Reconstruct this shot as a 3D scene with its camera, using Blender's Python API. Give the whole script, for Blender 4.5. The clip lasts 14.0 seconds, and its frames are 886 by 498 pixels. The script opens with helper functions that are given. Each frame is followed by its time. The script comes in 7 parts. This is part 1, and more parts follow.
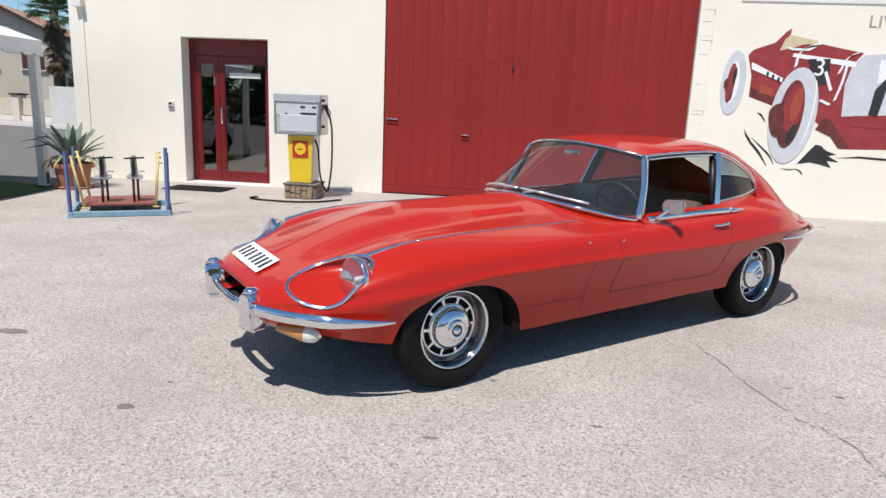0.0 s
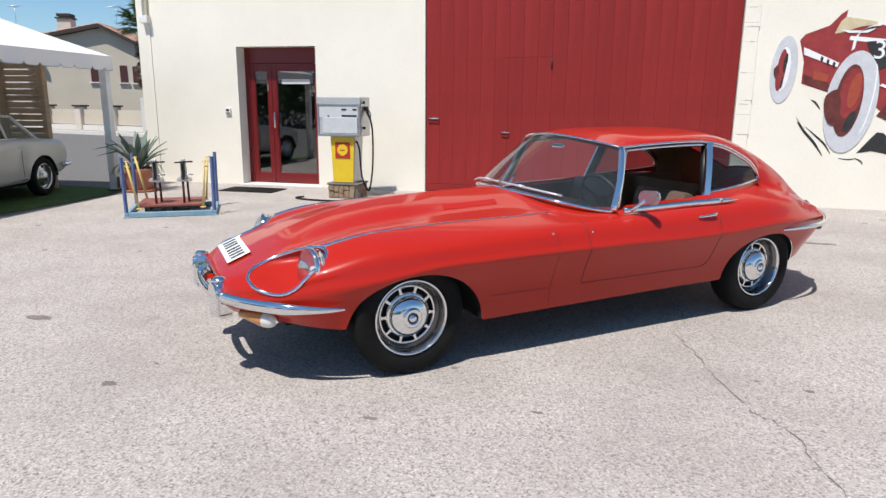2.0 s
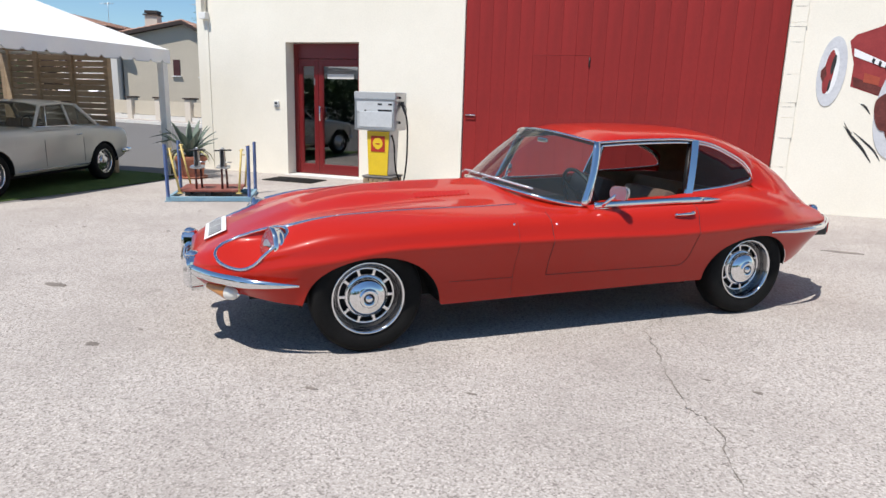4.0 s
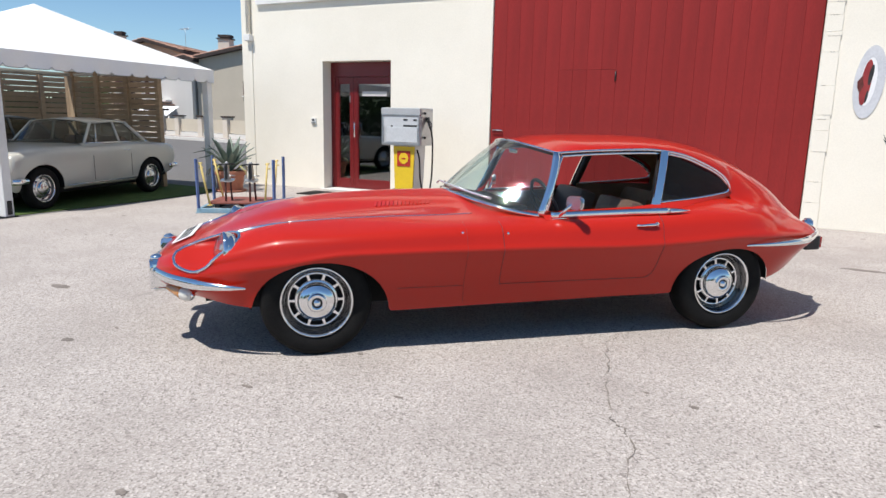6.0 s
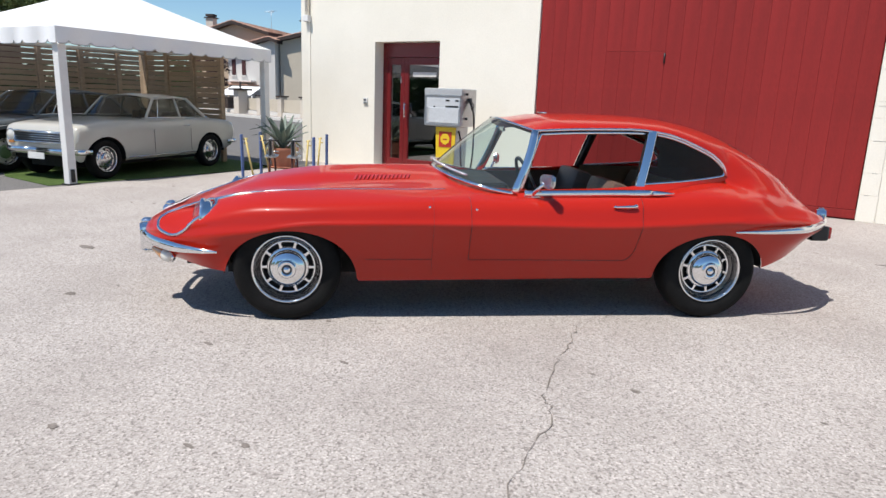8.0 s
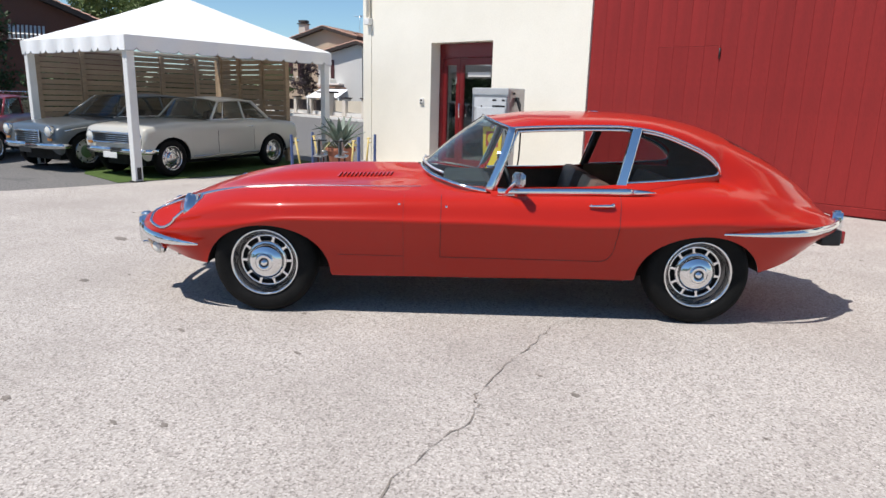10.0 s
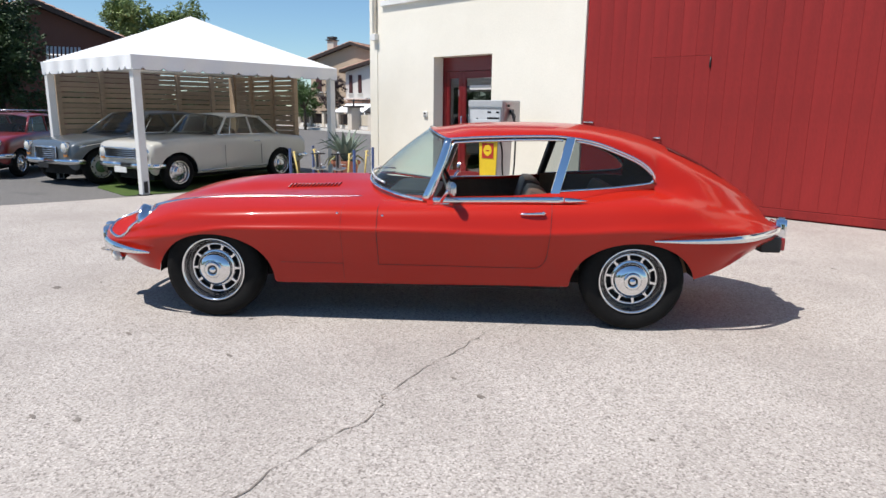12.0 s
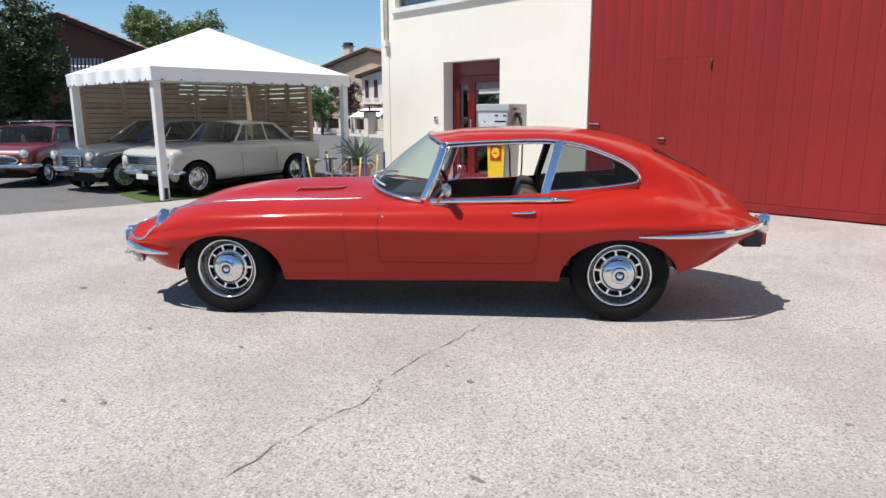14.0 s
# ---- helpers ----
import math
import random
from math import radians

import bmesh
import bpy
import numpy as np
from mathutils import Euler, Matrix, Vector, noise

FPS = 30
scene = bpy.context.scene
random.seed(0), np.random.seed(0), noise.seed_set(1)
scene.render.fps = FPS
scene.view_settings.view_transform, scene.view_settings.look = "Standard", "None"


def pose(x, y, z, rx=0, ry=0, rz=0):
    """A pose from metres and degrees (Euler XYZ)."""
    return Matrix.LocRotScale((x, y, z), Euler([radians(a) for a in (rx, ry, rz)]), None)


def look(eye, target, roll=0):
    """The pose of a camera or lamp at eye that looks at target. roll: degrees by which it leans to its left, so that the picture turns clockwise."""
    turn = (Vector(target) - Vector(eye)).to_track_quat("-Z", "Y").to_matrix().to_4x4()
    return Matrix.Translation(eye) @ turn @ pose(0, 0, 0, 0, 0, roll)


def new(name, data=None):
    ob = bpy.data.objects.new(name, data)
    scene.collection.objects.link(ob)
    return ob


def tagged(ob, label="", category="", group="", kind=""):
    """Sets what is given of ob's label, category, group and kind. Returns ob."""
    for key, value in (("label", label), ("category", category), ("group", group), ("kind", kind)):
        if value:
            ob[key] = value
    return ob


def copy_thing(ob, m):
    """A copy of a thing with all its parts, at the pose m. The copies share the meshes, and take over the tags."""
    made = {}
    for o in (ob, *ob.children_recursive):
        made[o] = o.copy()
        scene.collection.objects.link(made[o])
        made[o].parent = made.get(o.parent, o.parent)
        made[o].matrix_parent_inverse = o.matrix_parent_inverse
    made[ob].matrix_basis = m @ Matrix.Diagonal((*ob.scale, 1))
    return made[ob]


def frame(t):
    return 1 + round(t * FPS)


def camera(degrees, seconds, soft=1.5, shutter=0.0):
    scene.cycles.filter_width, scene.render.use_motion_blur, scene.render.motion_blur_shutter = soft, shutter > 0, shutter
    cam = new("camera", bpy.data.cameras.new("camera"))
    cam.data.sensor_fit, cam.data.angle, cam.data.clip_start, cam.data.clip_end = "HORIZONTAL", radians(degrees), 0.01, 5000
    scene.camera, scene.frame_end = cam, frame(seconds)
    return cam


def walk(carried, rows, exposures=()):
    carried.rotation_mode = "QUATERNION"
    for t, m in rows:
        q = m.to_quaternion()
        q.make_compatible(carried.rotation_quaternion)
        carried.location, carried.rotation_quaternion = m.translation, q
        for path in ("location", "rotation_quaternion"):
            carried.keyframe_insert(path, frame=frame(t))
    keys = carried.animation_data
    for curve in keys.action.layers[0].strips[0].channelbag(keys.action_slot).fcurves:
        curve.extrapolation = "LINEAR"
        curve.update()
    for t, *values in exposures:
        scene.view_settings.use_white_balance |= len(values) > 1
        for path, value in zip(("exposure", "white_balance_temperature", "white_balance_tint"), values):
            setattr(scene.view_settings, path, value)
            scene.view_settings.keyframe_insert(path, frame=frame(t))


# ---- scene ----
cam = camera(67.9, 14.0)
PATH = [
    (0, (0.439, -0.068, 1.426), (0.225, 1.874, 0.999), 2.4),
    (0.5, (0.584, -0.074, 1.428), (0.317, 1.86, 0.996), 0.9),
    (1, (0.79, -0.028, 1.419), (0.417, 1.886, 0.976), 1.6),
    (1.5, (0.931, -0.039, 1.431), (0.519, 1.865, 0.981), 0.0),
    (2, (1.112, -0.091, 1.428), (0.65, 1.806, 0.994), 0.5),
    (2.5, (1.277, -0.128, 1.437), (0.773, 1.754, 0.985), 1.0),
    (3, (1.451, -0.1, 1.425), (0.905, 1.774, 0.99), -0.1),
    (3.2, (1.522, -0.084, 1.419), (0.945, 1.779, 0.978), 0.9),
    (5.3, (2.136, 0.057, 1.365), (1.356, 1.858, 0.981), 1.4),
    (5.5, (2.234, 0.101, 1.363), (1.429, 1.893, 0.991), 2.2),
    (6, (2.393, 0.141, 1.371), (1.538, 1.906, 0.978), 1.2),
    (6.5, (2.564, 0.156, 1.356), (1.637, 1.882, 0.959), 2.7),
    (7, (2.705, 0.196, 1.364), (1.755, 1.904, 0.938), 2.0),
    (7.5, (2.865, 0.326, 1.344), (1.857, 2.001, 0.92), 2.8),
    (8, (2.998, 0.415, 1.337), (1.94, 2.053, 0.893), 2.1),
    (8.2, (3.038, 0.428, 1.332), (1.966, 2.06, 0.898), 2.4),
    (10.3, (3.681, 0.884, 1.338), (2.384, 2.341, 0.897), 1.1),
    (10.5, (3.743, 0.904, 1.337), (2.442, 2.362, 0.912), 0.8),
    (11, (3.882, 0.981, 1.348), (2.565, 2.426, 0.928), 0.1),
    (11.5, (3.999, 1.097, 1.34), (2.66, 2.523, 0.926), 0.4),
    (12, (4.111, 1.152, 1.345), (2.75, 2.559, 0.931), 0.7),
    (12.5, (4.232, 1.103, 1.357), (2.859, 2.5, 0.956), -0.4),
    (13, (4.348, 1.055, 1.37), (2.914, 2.389, 0.969), -1.1),
    (13.5, (4.386, 1.06, 1.368), (2.985, 2.427, 0.955), -0.7),
    (14, (4.4, 1.064, 1.369), (2.997, 2.431, 0.963), -0.3),
]
walk(cam, [(t, look(eye, target, roll)) for t, eye, target, roll in PATH], exposures=((0, 0.15), (14, 0.19)))

# ---- light ----
SUN = Vector((-0.14, -0.48, 1.0)).normalized()
world = bpy.data.worlds.new("world")
scene.world = world
world.use_nodes = True
wn = world.node_tree
sky = wn.nodes.new("ShaderNodeTexSky")
sky.sky_type = "NISHITA"
sky.sun_disc = False
sky.sun_elevation = math.asin(SUN.z)
sky.sun_rotation = math.atan2(SUN.x, SUN.y)
sky.altitude, sky.air_density, sky.dust_density, sky.ozone_density = 300, 1.0, 0.15, 2.0
wn.nodes["Background"].inputs["Strength"].default_value = 0.10
cool = wn.nodes.new("ShaderNodeMix")
cool.data_type, cool.blend_type = "RGBA", "MULTIPLY"
cool.inputs["Factor"].default_value = 1.0
cool.inputs["B"].default_value = (0.83, 1.0, 1.11, 1)
wn.links.new(sky.outputs[0], cool.inputs["A"])
wn.links.new(cool.outputs["Result"], wn.nodes["Background"].inputs["Color"])
sun = new("sun", bpy.data.lights.new("sun", "SUN"))
sun.data.energy, sun.data.angle, sun.data.color = 5.0, radians(0.55), (1.0, 0.955, 0.905)
sun.matrix_world = look(SUN * 40, (0, 0, 0))


# ---- materials ----
def material(name, base, rough=0.6, metal=0.0, var=0.12, scale=3.0, fine=60.0, bump=0.15, depth=0.004,
             second=None, coat=0.0, rand=0.0, spec=0.5, stretch=None):
    """A surface with grain at two scales: broad stains towards second, fine grain in tone and relief."""
    m = bpy.data.materials.new(name)
    m.use_nodes = True
    nt = m.node_tree
    b = nt.nodes["Principled BSDF"]
    b.inputs["Metallic"].default_value = metal
    b.inputs["Coat Weight"].default_value = coat
    b.inputs["Coat Roughness"].default_value = 0.04
    b.inputs["Specular IOR Level"].default_value = spec
    co = nt.nodes.new("ShaderNodeTexCoord")
    vec = co.outputs["Object"]
    if stretch:
        mp = nt.nodes.new("ShaderNodeMapping")
        mp.inputs["Scale"].default_value = stretch
        nt.links.new(vec, mp.inputs["Vector"])
        vec = mp.outputs["Vector"]
    broad = nt.nodes.new("ShaderNodeTexNoise")
    broad.inputs["Scale"].default_value = scale
    broad.inputs["Detail"].default_value = 5
    broad.inputs["Roughness"].default_value = 0.6
    grain = nt.nodes.new("ShaderNodeTexNoise")
    grain.inputs["Scale"].default_value = fine
    grain.inputs["Detail"].default_value = 3
    nt.links.new(vec, broad.inputs["Vector"])
    nt.links.new(vec, grain.inputs["Vector"])
    second = second or tuple(c * (1 - 2 * var) for c in base)
    ramp = nt.nodes.new("ShaderNodeMapRange")
    ramp.inputs["From Min"].default_value, ramp.inputs["From Max"].default_value = 0.35, 0.72
    nt.links.new(broad.outputs["Fac"], ramp.inputs["Value"])
    mix = nt.nodes.new("ShaderNodeMix")
    mix.data_type = "RGBA"
    mix.inputs["A"].default_value = (*base, 1)
    mix.inputs["B"].default_value = (*second, 1)
    nt.links.new(ramp.outputs["Result"], mix.inputs["Factor"])
    tone = nt.nodes.new("ShaderNodeMapRange")
    tone.inputs["From Min"].default_value, tone.inputs["From Max"].default_value = 0.3, 0.7
    tone.inputs["To Min"].default_value, tone.inputs["To Max"].default_value = 1 - var, 1 + var
    nt.links.new(grain.outputs["Fac"], tone.inputs["Value"])
    hsv = nt.nodes.new("ShaderNodeHueSaturation")
    nt.links.new(mix.outputs["Result"], hsv.inputs["Color"])
    value = tone.outputs["Result"]
    if rand:
        info = nt.nodes.new("ShaderNodeObjectInfo")
        rr = nt.nodes.new("ShaderNodeMapRange")
        rr.inputs["To Min"].default_value, rr.inputs["To Max"].default_value = 1 - rand, 1 + rand
        nt.links.new(info.outputs["Random"], rr.inputs["Value"])
        mul = nt.nodes.new("ShaderNodeMath")
        mul.operation = "MULTIPLY"
        nt.links.new(value, mul.inputs[0])
        nt.links.new(rr.outputs["Result"], mul.inputs[1])
        value = mul.outputs[0]
    nt.links.new(value, hsv.inputs["Value"])
    nt.links.new(hsv.outputs["Color"], b.inputs["Base Color"])
    rg = nt.nodes.new("ShaderNodeMapRange")
    rg.inputs["To Min"].default_value, rg.inputs["To Max"].default_value = max(0.02, rough * 0.8), min(1, rough * 1.2)
    nt.links.new(broad.outputs["Fac"], rg.inputs["Value"])
    nt.links.new(rg.outputs["Result"], b.inputs["Roughness"])
    if bump:
        bp = nt.nodes.new("ShaderNodeBump")
        bp.inputs["Strength"].default_value, bp.inputs["Distance"].default_value = bump, depth
        nt.links.new(grain.outputs["Fac"], bp.inputs["Height"])
        nt.links.new(bp.outputs["Normal"], b.inputs["Normal"])
    return m


def glass(name, tint, rough=0.0, ior=1.5, film=0.0):
    """A thin pane: clear or tinted, with the gloss that its angle gives and a matte film that puts dusty haze and
    reflections into the colour.
    """
    m = bpy.data.materials.new(name)
    m.use_nodes = True
    nt = m.node_tree
    nt.nodes.remove(nt.nodes["Principled BSDF"])
    tr = nt.nodes.new("ShaderNodeBsdfTransparent")
    tr.inputs["Color"].default_value = (*tint, 1)
    pale_film = nt.nodes.new("ShaderNodeBsdfDiffuse")
    pale_film.inputs["Color"].default_value = (0.5, 0.55, 0.53, 1)
    film_noise = nt.nodes.new("ShaderNodeTexNoise")
    film_noise.inputs["Scale"].default_value = 4.0
    amount = nt.nodes.new("ShaderNodeMapRange")
    amount.inputs["To Min"].default_value, amount.inputs["To Max"].default_value = film * 0.5, film * 1.5
    nt.links.new(nt.nodes.new("ShaderNodeTexCoord").outputs["Object"], film_noise.inputs["Vector"])
    nt.links.new(film_noise.outputs["Fac"], amount.inputs["Value"])
    m1 = nt.nodes.new("ShaderNodeMixShader")
    nt.links.new(amount.outputs["Result"], m1.inputs[0])
    nt.links.new(tr.outputs[0], m1.inputs[1])
    nt.links.new(pale_film.outputs[0], m1.inputs[2])
    gl = nt.nodes.new("ShaderNodeBsdfGlossy")
    gl.inputs["Roughness"].default_value = rough
    face = nt.nodes.new("ShaderNodeLayerWeight")
    face.inputs["Blend"].default_value = 0.5
    fifth = nt.nodes.new("ShaderNodeMath")
    fifth.operation = "POWER"
    fifth.inputs[1].default_value = 5.0
    nt.links.new(face.outputs["Facing"], fifth.inputs[0])
    fr = nt.nodes.new("ShaderNodeMapRange")
    fr.inputs["To Min"].default_value = ((ior - 1) / (ior + 1)) ** 2
    nt.links.new(fifth.outputs[0], fr.inputs["Value"])
    mx = nt.nodes.new("ShaderNodeMixShader")
    nt.links.new(fr.outputs[0], mx.inputs[0])
    nt.links.new(m1.outputs[0], mx.inputs[1])
    nt.links.new(gl.outputs[0], mx.inputs[2])
    nt.links.new(mx.outputs[0], nt.nodes["Material Output"].inputs["Surface"])
    return m


def speckled(name, base, light, dark, pebble, broad, rough, depth, stain):
    """Worn ground with a visible aggregate of stones, dark pits, broad patches and stains."""
    m = bpy.data.materials.new(name)
    m.use_nodes = True
    nt = m.node_tree
    b = nt.nodes["Principled BSDF"]
    b.inputs["Specular IOR Level"].default_value = 0.25
    co = nt.nodes.new("ShaderNodeTexCoord").outputs["Object"]

    def tex(kind, scale, **kw):
        n = nt.nodes.new(kind)
        n.inputs["Scale"].default_value = scale
        for k, v in kw.items():
            n.inputs[k].default_value = v
        nt.links.new(co, n.inputs["Vector"])
        return n

    def ramp(sock, lo, hi, a=0.0, z=1.0):
        r = nt.nodes.new("ShaderNodeMapRange")
        for k, v in zip(("From Min", "From Max", "To Min", "To Max"), (lo, hi, a, z)):
            r.inputs[k].default_value = v
        nt.links.new(sock, r.inputs["Value"])
        return r.outputs["Result"]

    def blend(fac, a, z):
        x = nt.nodes.new("ShaderNodeMix")
        x.data_type = "RGBA"
        nt.links.new(fac, x.inputs["Factor"])
        for key, c in (("A", a), ("B", z)):
            if isinstance(c, tuple):
                x.inputs[key].default_value = (*c, 1)
            else:
                nt.links.new(c, x.inputs[key])
        return x.outputs["Result"]

    cells = tex("ShaderNodeTexVoronoi", pebble)
    sep = nt.nodes.new("ShaderNodeSeparateColor")
    nt.links.new(cells.outputs["Color"], sep.inputs[0])
    n1 = tex("ShaderNodeTexNoise", pebble * 0.45, Detail=4.0, Roughness=0.7)
    n2 = tex("ShaderNodeTexNoise", broad, Detail=6.0, Roughness=0.62)
    n3 = tex("ShaderNodeTexNoise", broad * 2.7, Detail=3.0, Roughness=0.5)
    col = blend(ramp(sep.outputs[0], 0.25, 0.95), base, light)
    col = blend(ramp(sep.outputs[1], 0.78, 0.97, 0, 0.75), col, dark)
    col = blend(ramp(n1.outputs["Fac"], 0.60, 0.85, 0, 0.4), col, dark)
    col = blend(ramp(sep.outputs[2], 0.86, 0.97, 0, 0.6), col, tuple(min(0.8, 1.3 * c) for c in light))
    col = blend(ramp(n2.outputs["Fac"], 0.42, 0.72, 0, 0.6), col, stain)
    col = blend(ramp(n3.outputs["Fac"], 0.66, 0.80, 0, 0.45), col, dark)
    patchy = nt.nodes.new("ShaderNodeMath")
    patchy.operation = "MULTIPLY"
    nt.links.new(ramp(cells.outputs["Distance"], 0.42, 0.80, 0, 1.0), patchy.inputs[0])
    nt.links.new(ramp(n1.outputs["Fac"], 0.42, 0.64, 0, 0.8), patchy.inputs[1])
    col = blend(patchy.outputs[0], col, dark)
    nt.links.new(col, b.inputs["Base Color"])
    b.inputs["Roughness"].default_value = rough
    bp = nt.nodes.new("ShaderNodeBump")
    bp.inputs["Strength"].default_value, bp.inputs["Distance"].default_value = 0.7, depth
    nt.links.new(n1.outputs["Fac"], bp.inputs["Height"])
    b2 = nt.nodes.new("ShaderNodeBump")
    b2.inputs["Strength"].default_value, b2.inputs["Distance"].default_value = 0.5, depth * 0.6
    nt.links.new(cells.outputs["Distance"], b2.inputs["Height"])
    nt.links.new(bp.outputs["Normal"], b2.inputs["Normal"])
    nt.links.new(b2.outputs["Normal"], b.inputs["Normal"])
    return m


PAD = speckled("worn_concrete", (0.398, 0.361, 0.329), (0.50, 0.459, 0.422), (0.155, 0.134, 0.119), 110, 0.9, 0.85, 0.0045, (0.275, 0.242, 0.218))
ASPHALT = speckled("asphalt", (0.13, 0.125, 0.12), (0.22, 0.21, 0.20), (0.05, 0.05, 0.05), 90, 0.4, 0.9, 0.005, (0.17, 0.16, 0.15))
PLASTER = material("cream_plaster", (0.83, 0.785, 0.68), 0.9, var=0.03, scale=0.7, fine=55, bump=0.25, second=(0.77, 0.725, 0.62), spec=0.2)
STUCCO_GREY = material("grey_stucco", (0.68, 0.66, 0.62), 0.9, var=0.04, scale=0.5, fine=30, bump=0.2, spec=0.2)
RED_WOOD = material("red_painted_boards", (0.275, 0.024, 0.022), 0.55, var=0.10, scale=0.9, fine=34, bump=0.25, second=(0.195, 0.019, 0.018), rand=0.06, spec=0.2, stretch=(3, 3, 0.5))
RED_METAL = material("red_door_paint", (0.155, 0.009, 0.010), 0.35, var=0.05, scale=2, fine=80, bump=0.05)
PAINT = material("red_car_paint", (0.405, 0.0155, 0.0066), 0.30, var=0.015, scale=1.2, fine=200, bump=0.0, coat=0.6, second=(0.39, 0.015, 0.0064), spec=0.08)
PAINT.node_tree.nodes["Principled BSDF"].inputs["Coat Roughness"].default_value = 0.02
CHROME = material("chrome", (0.78, 0.79, 0.80), 0.07, 1.0, var=0.02, scale=8, fine=120, bump=0.0)
DULL_CHROME = material("worn_chrome", (0.62, 0.63, 0.64), 0.2, 1.0, var=0.08, scale=10, fine=90, bump=0.05)
STEEL = material("brushed_steel", (0.50, 0.51, 0.52), 0.32, 0.9, var=0.08, scale=5, fine=70, bump=0.1)
RUBBER = material("tyre_rubber", (0.007, 0.0068, 0.0065), 0.8, var=0.15, scale=9, fine=90, bump=0.2, spec=0.2)
BLACK = material("black_trim", (0.012, 0.012, 0.013), 0.5, var=0.1, scale=8, fine=100, bump=0.1)
WELL = material("underbody_black", (0.010, 0.010, 0.010), 0.9, var=0.2, scale=8, fine=60, bump=0.3)
LEATHER = material("dark_leather", (0.15, 0.095, 0.07), 0.5, var=0.15, scale=6, fine=120, bump=0.3)
TAN = material("tan_leather", (0.24, 0.125, 0.06), 0.55, var=0.12, scale=6, fine=120, bump=0.3)
CARPET = material("dark_carpet", (0.02, 0.017, 0.015), 0.95, var=0.2, scale=8, fine=150, bump=0.4)
# pale half-metal tone stands in for sky and sun reflected on the wipers
WIPER_BRIGHT = material("bright_wiper_metal", (0.75, 0.76, 0.77), 0.22, 0.6, var=0.03, scale=10, fine=80, bump=0.05)
DISC_STEEL = material("dark_bright_steel", (0.17, 0.17, 0.175), 0.14, 1.0, var=0.08, scale=10, fine=90, bump=0.05)
WHEEL_DARK = material("dark_wheel_paint", (0.10, 0.10, 0.10), 0.4, 0.3, var=0.08, scale=10, fine=80, bump=0.05)
GLASS = glass("clear_glass", (0.74, 0.84, 0.83), ior=1.5, film=0.035)
CAR_GLASS = glass("old_car_glass", (0.55, 0.57, 0.54), ior=1.45, film=0.01)
TINTED = glass("smoked_glass", (0.52, 0.56, 0.56), ior=1.3, film=0.01)
DOOR_GLASS = glass("dark_door_glass", (0.42, 0.44, 0.44), ior=2.8)
# the stronger film whitens the lens in place of bright reflections
LENS = glass("lamp_glass", (0.85, 0.9, 0.95), ior=1.7, film=0.06)
AMBER = material("amber_lens", (0.52, 0.21, 0.05), 0.15, var=0.06, scale=20, fine=60, bump=0.3, coat=0.6)
WHITE_LENS = material("white_lens", (0.7, 0.68, 0.62), 0.15, var=0.06, scale=20, fine=60, bump=0.3, coat=0.6)
RED_LENS = material("red_lens", (0.30, 0.01, 0.01), 0.15, var=0.06, scale=20, fine=60, bump=0.3, coat=0.6)
PLATE_WHITE = material("white_plate", (0.78, 0.78, 0.76), 0.4, var=0.03, scale=8, fine=60, bump=0.03)
PVC = material("white_tent_fabric", (0.92, 0.92, 0.915), 0.55, var=0.015, scale=1.0, fine=30, bump=0.15, second=(0.88, 0.88, 0.88))
WHITE_PAINT = material("white_paint", (0.75, 0.74, 0.71), 0.5, var=0.04, scale=3, fine=60, bump=0.1, second=(0.66, 0.65, 0.62))
pvc = PVC.node_tree
lit = pvc.nodes.new("ShaderNodeBsdfTranslucent")
lit.inputs["Color"].default_value = (0.80, 0.77, 0.70, 1)
both = pvc.nodes.new("ShaderNodeMixShader")
both.inputs[0].default_value = 0.17
pvc.links.new(pvc.nodes["Principled BSDF"].outputs[0], both.inputs[1])
pvc.links.new(lit.outputs[0], both.inputs[2])
pvc.links.new(both.outputs[0], pvc.nodes["Material Output"].inputs["Surface"])
SLAT = material("weathered_slats", (0.38, 0.28, 0.185), 0.75, var=0.15, scale=2.5, fine=45, bump=0.3, second=(0.29, 0.21, 0.14), rand=0.15, stretch=(1, 1, 6))
TURF = material("green_turf", (0.085, 0.128, 0.038), 0.95, var=0.35, scale=6, fine=180, bump=0.8, depth=0.01, second=(0.06, 0.098, 0.028), spec=0.1)


# ---- mesh helpers ----
def mesh_of(name, verts, faces, smooth=False):
    me = bpy.data.meshes.new(name)
    me.from_pydata([tuple(map(float, v)) for v in verts], [], [tuple(map(int, f)) for f in faces])
    me.update()
    if smooth:
        me.shade_smooth()
    return me


def part(name, data, mat, parent=None, label="", smooth=None, sharp=None, **tags):
    """Links a bmesh or mesh as one object, under a thing or a part, or on its own."""
    if isinstance(data, bmesh.types.BMesh):
        me = bpy.data.meshes.new(name)
        data.to_mesh(me)
        data.free()
    else:
        me = data
    if smooth:
        me.shade_smooth()
    if sharp:
        me.shade_smooth()
        me.set_sharp_from_angle(angle=radians(sharp))
    if mat and not me.materials:
        for mm in (mat if isinstance(mat, (list, tuple)) else [mat]):
            me.materials.append(mm)
    ob = new(name, me)
    if parent:
        ob.parent = parent
    if label or tags:
        tagged(ob, label, **tags)
    return ob


def thing(name, m, label, category, group="", kind=""):
    ob = new(name)
    ob.empty_display_size = 0.1
    ob.matrix_world = m
    return tagged(ob, label, category, group, kind)


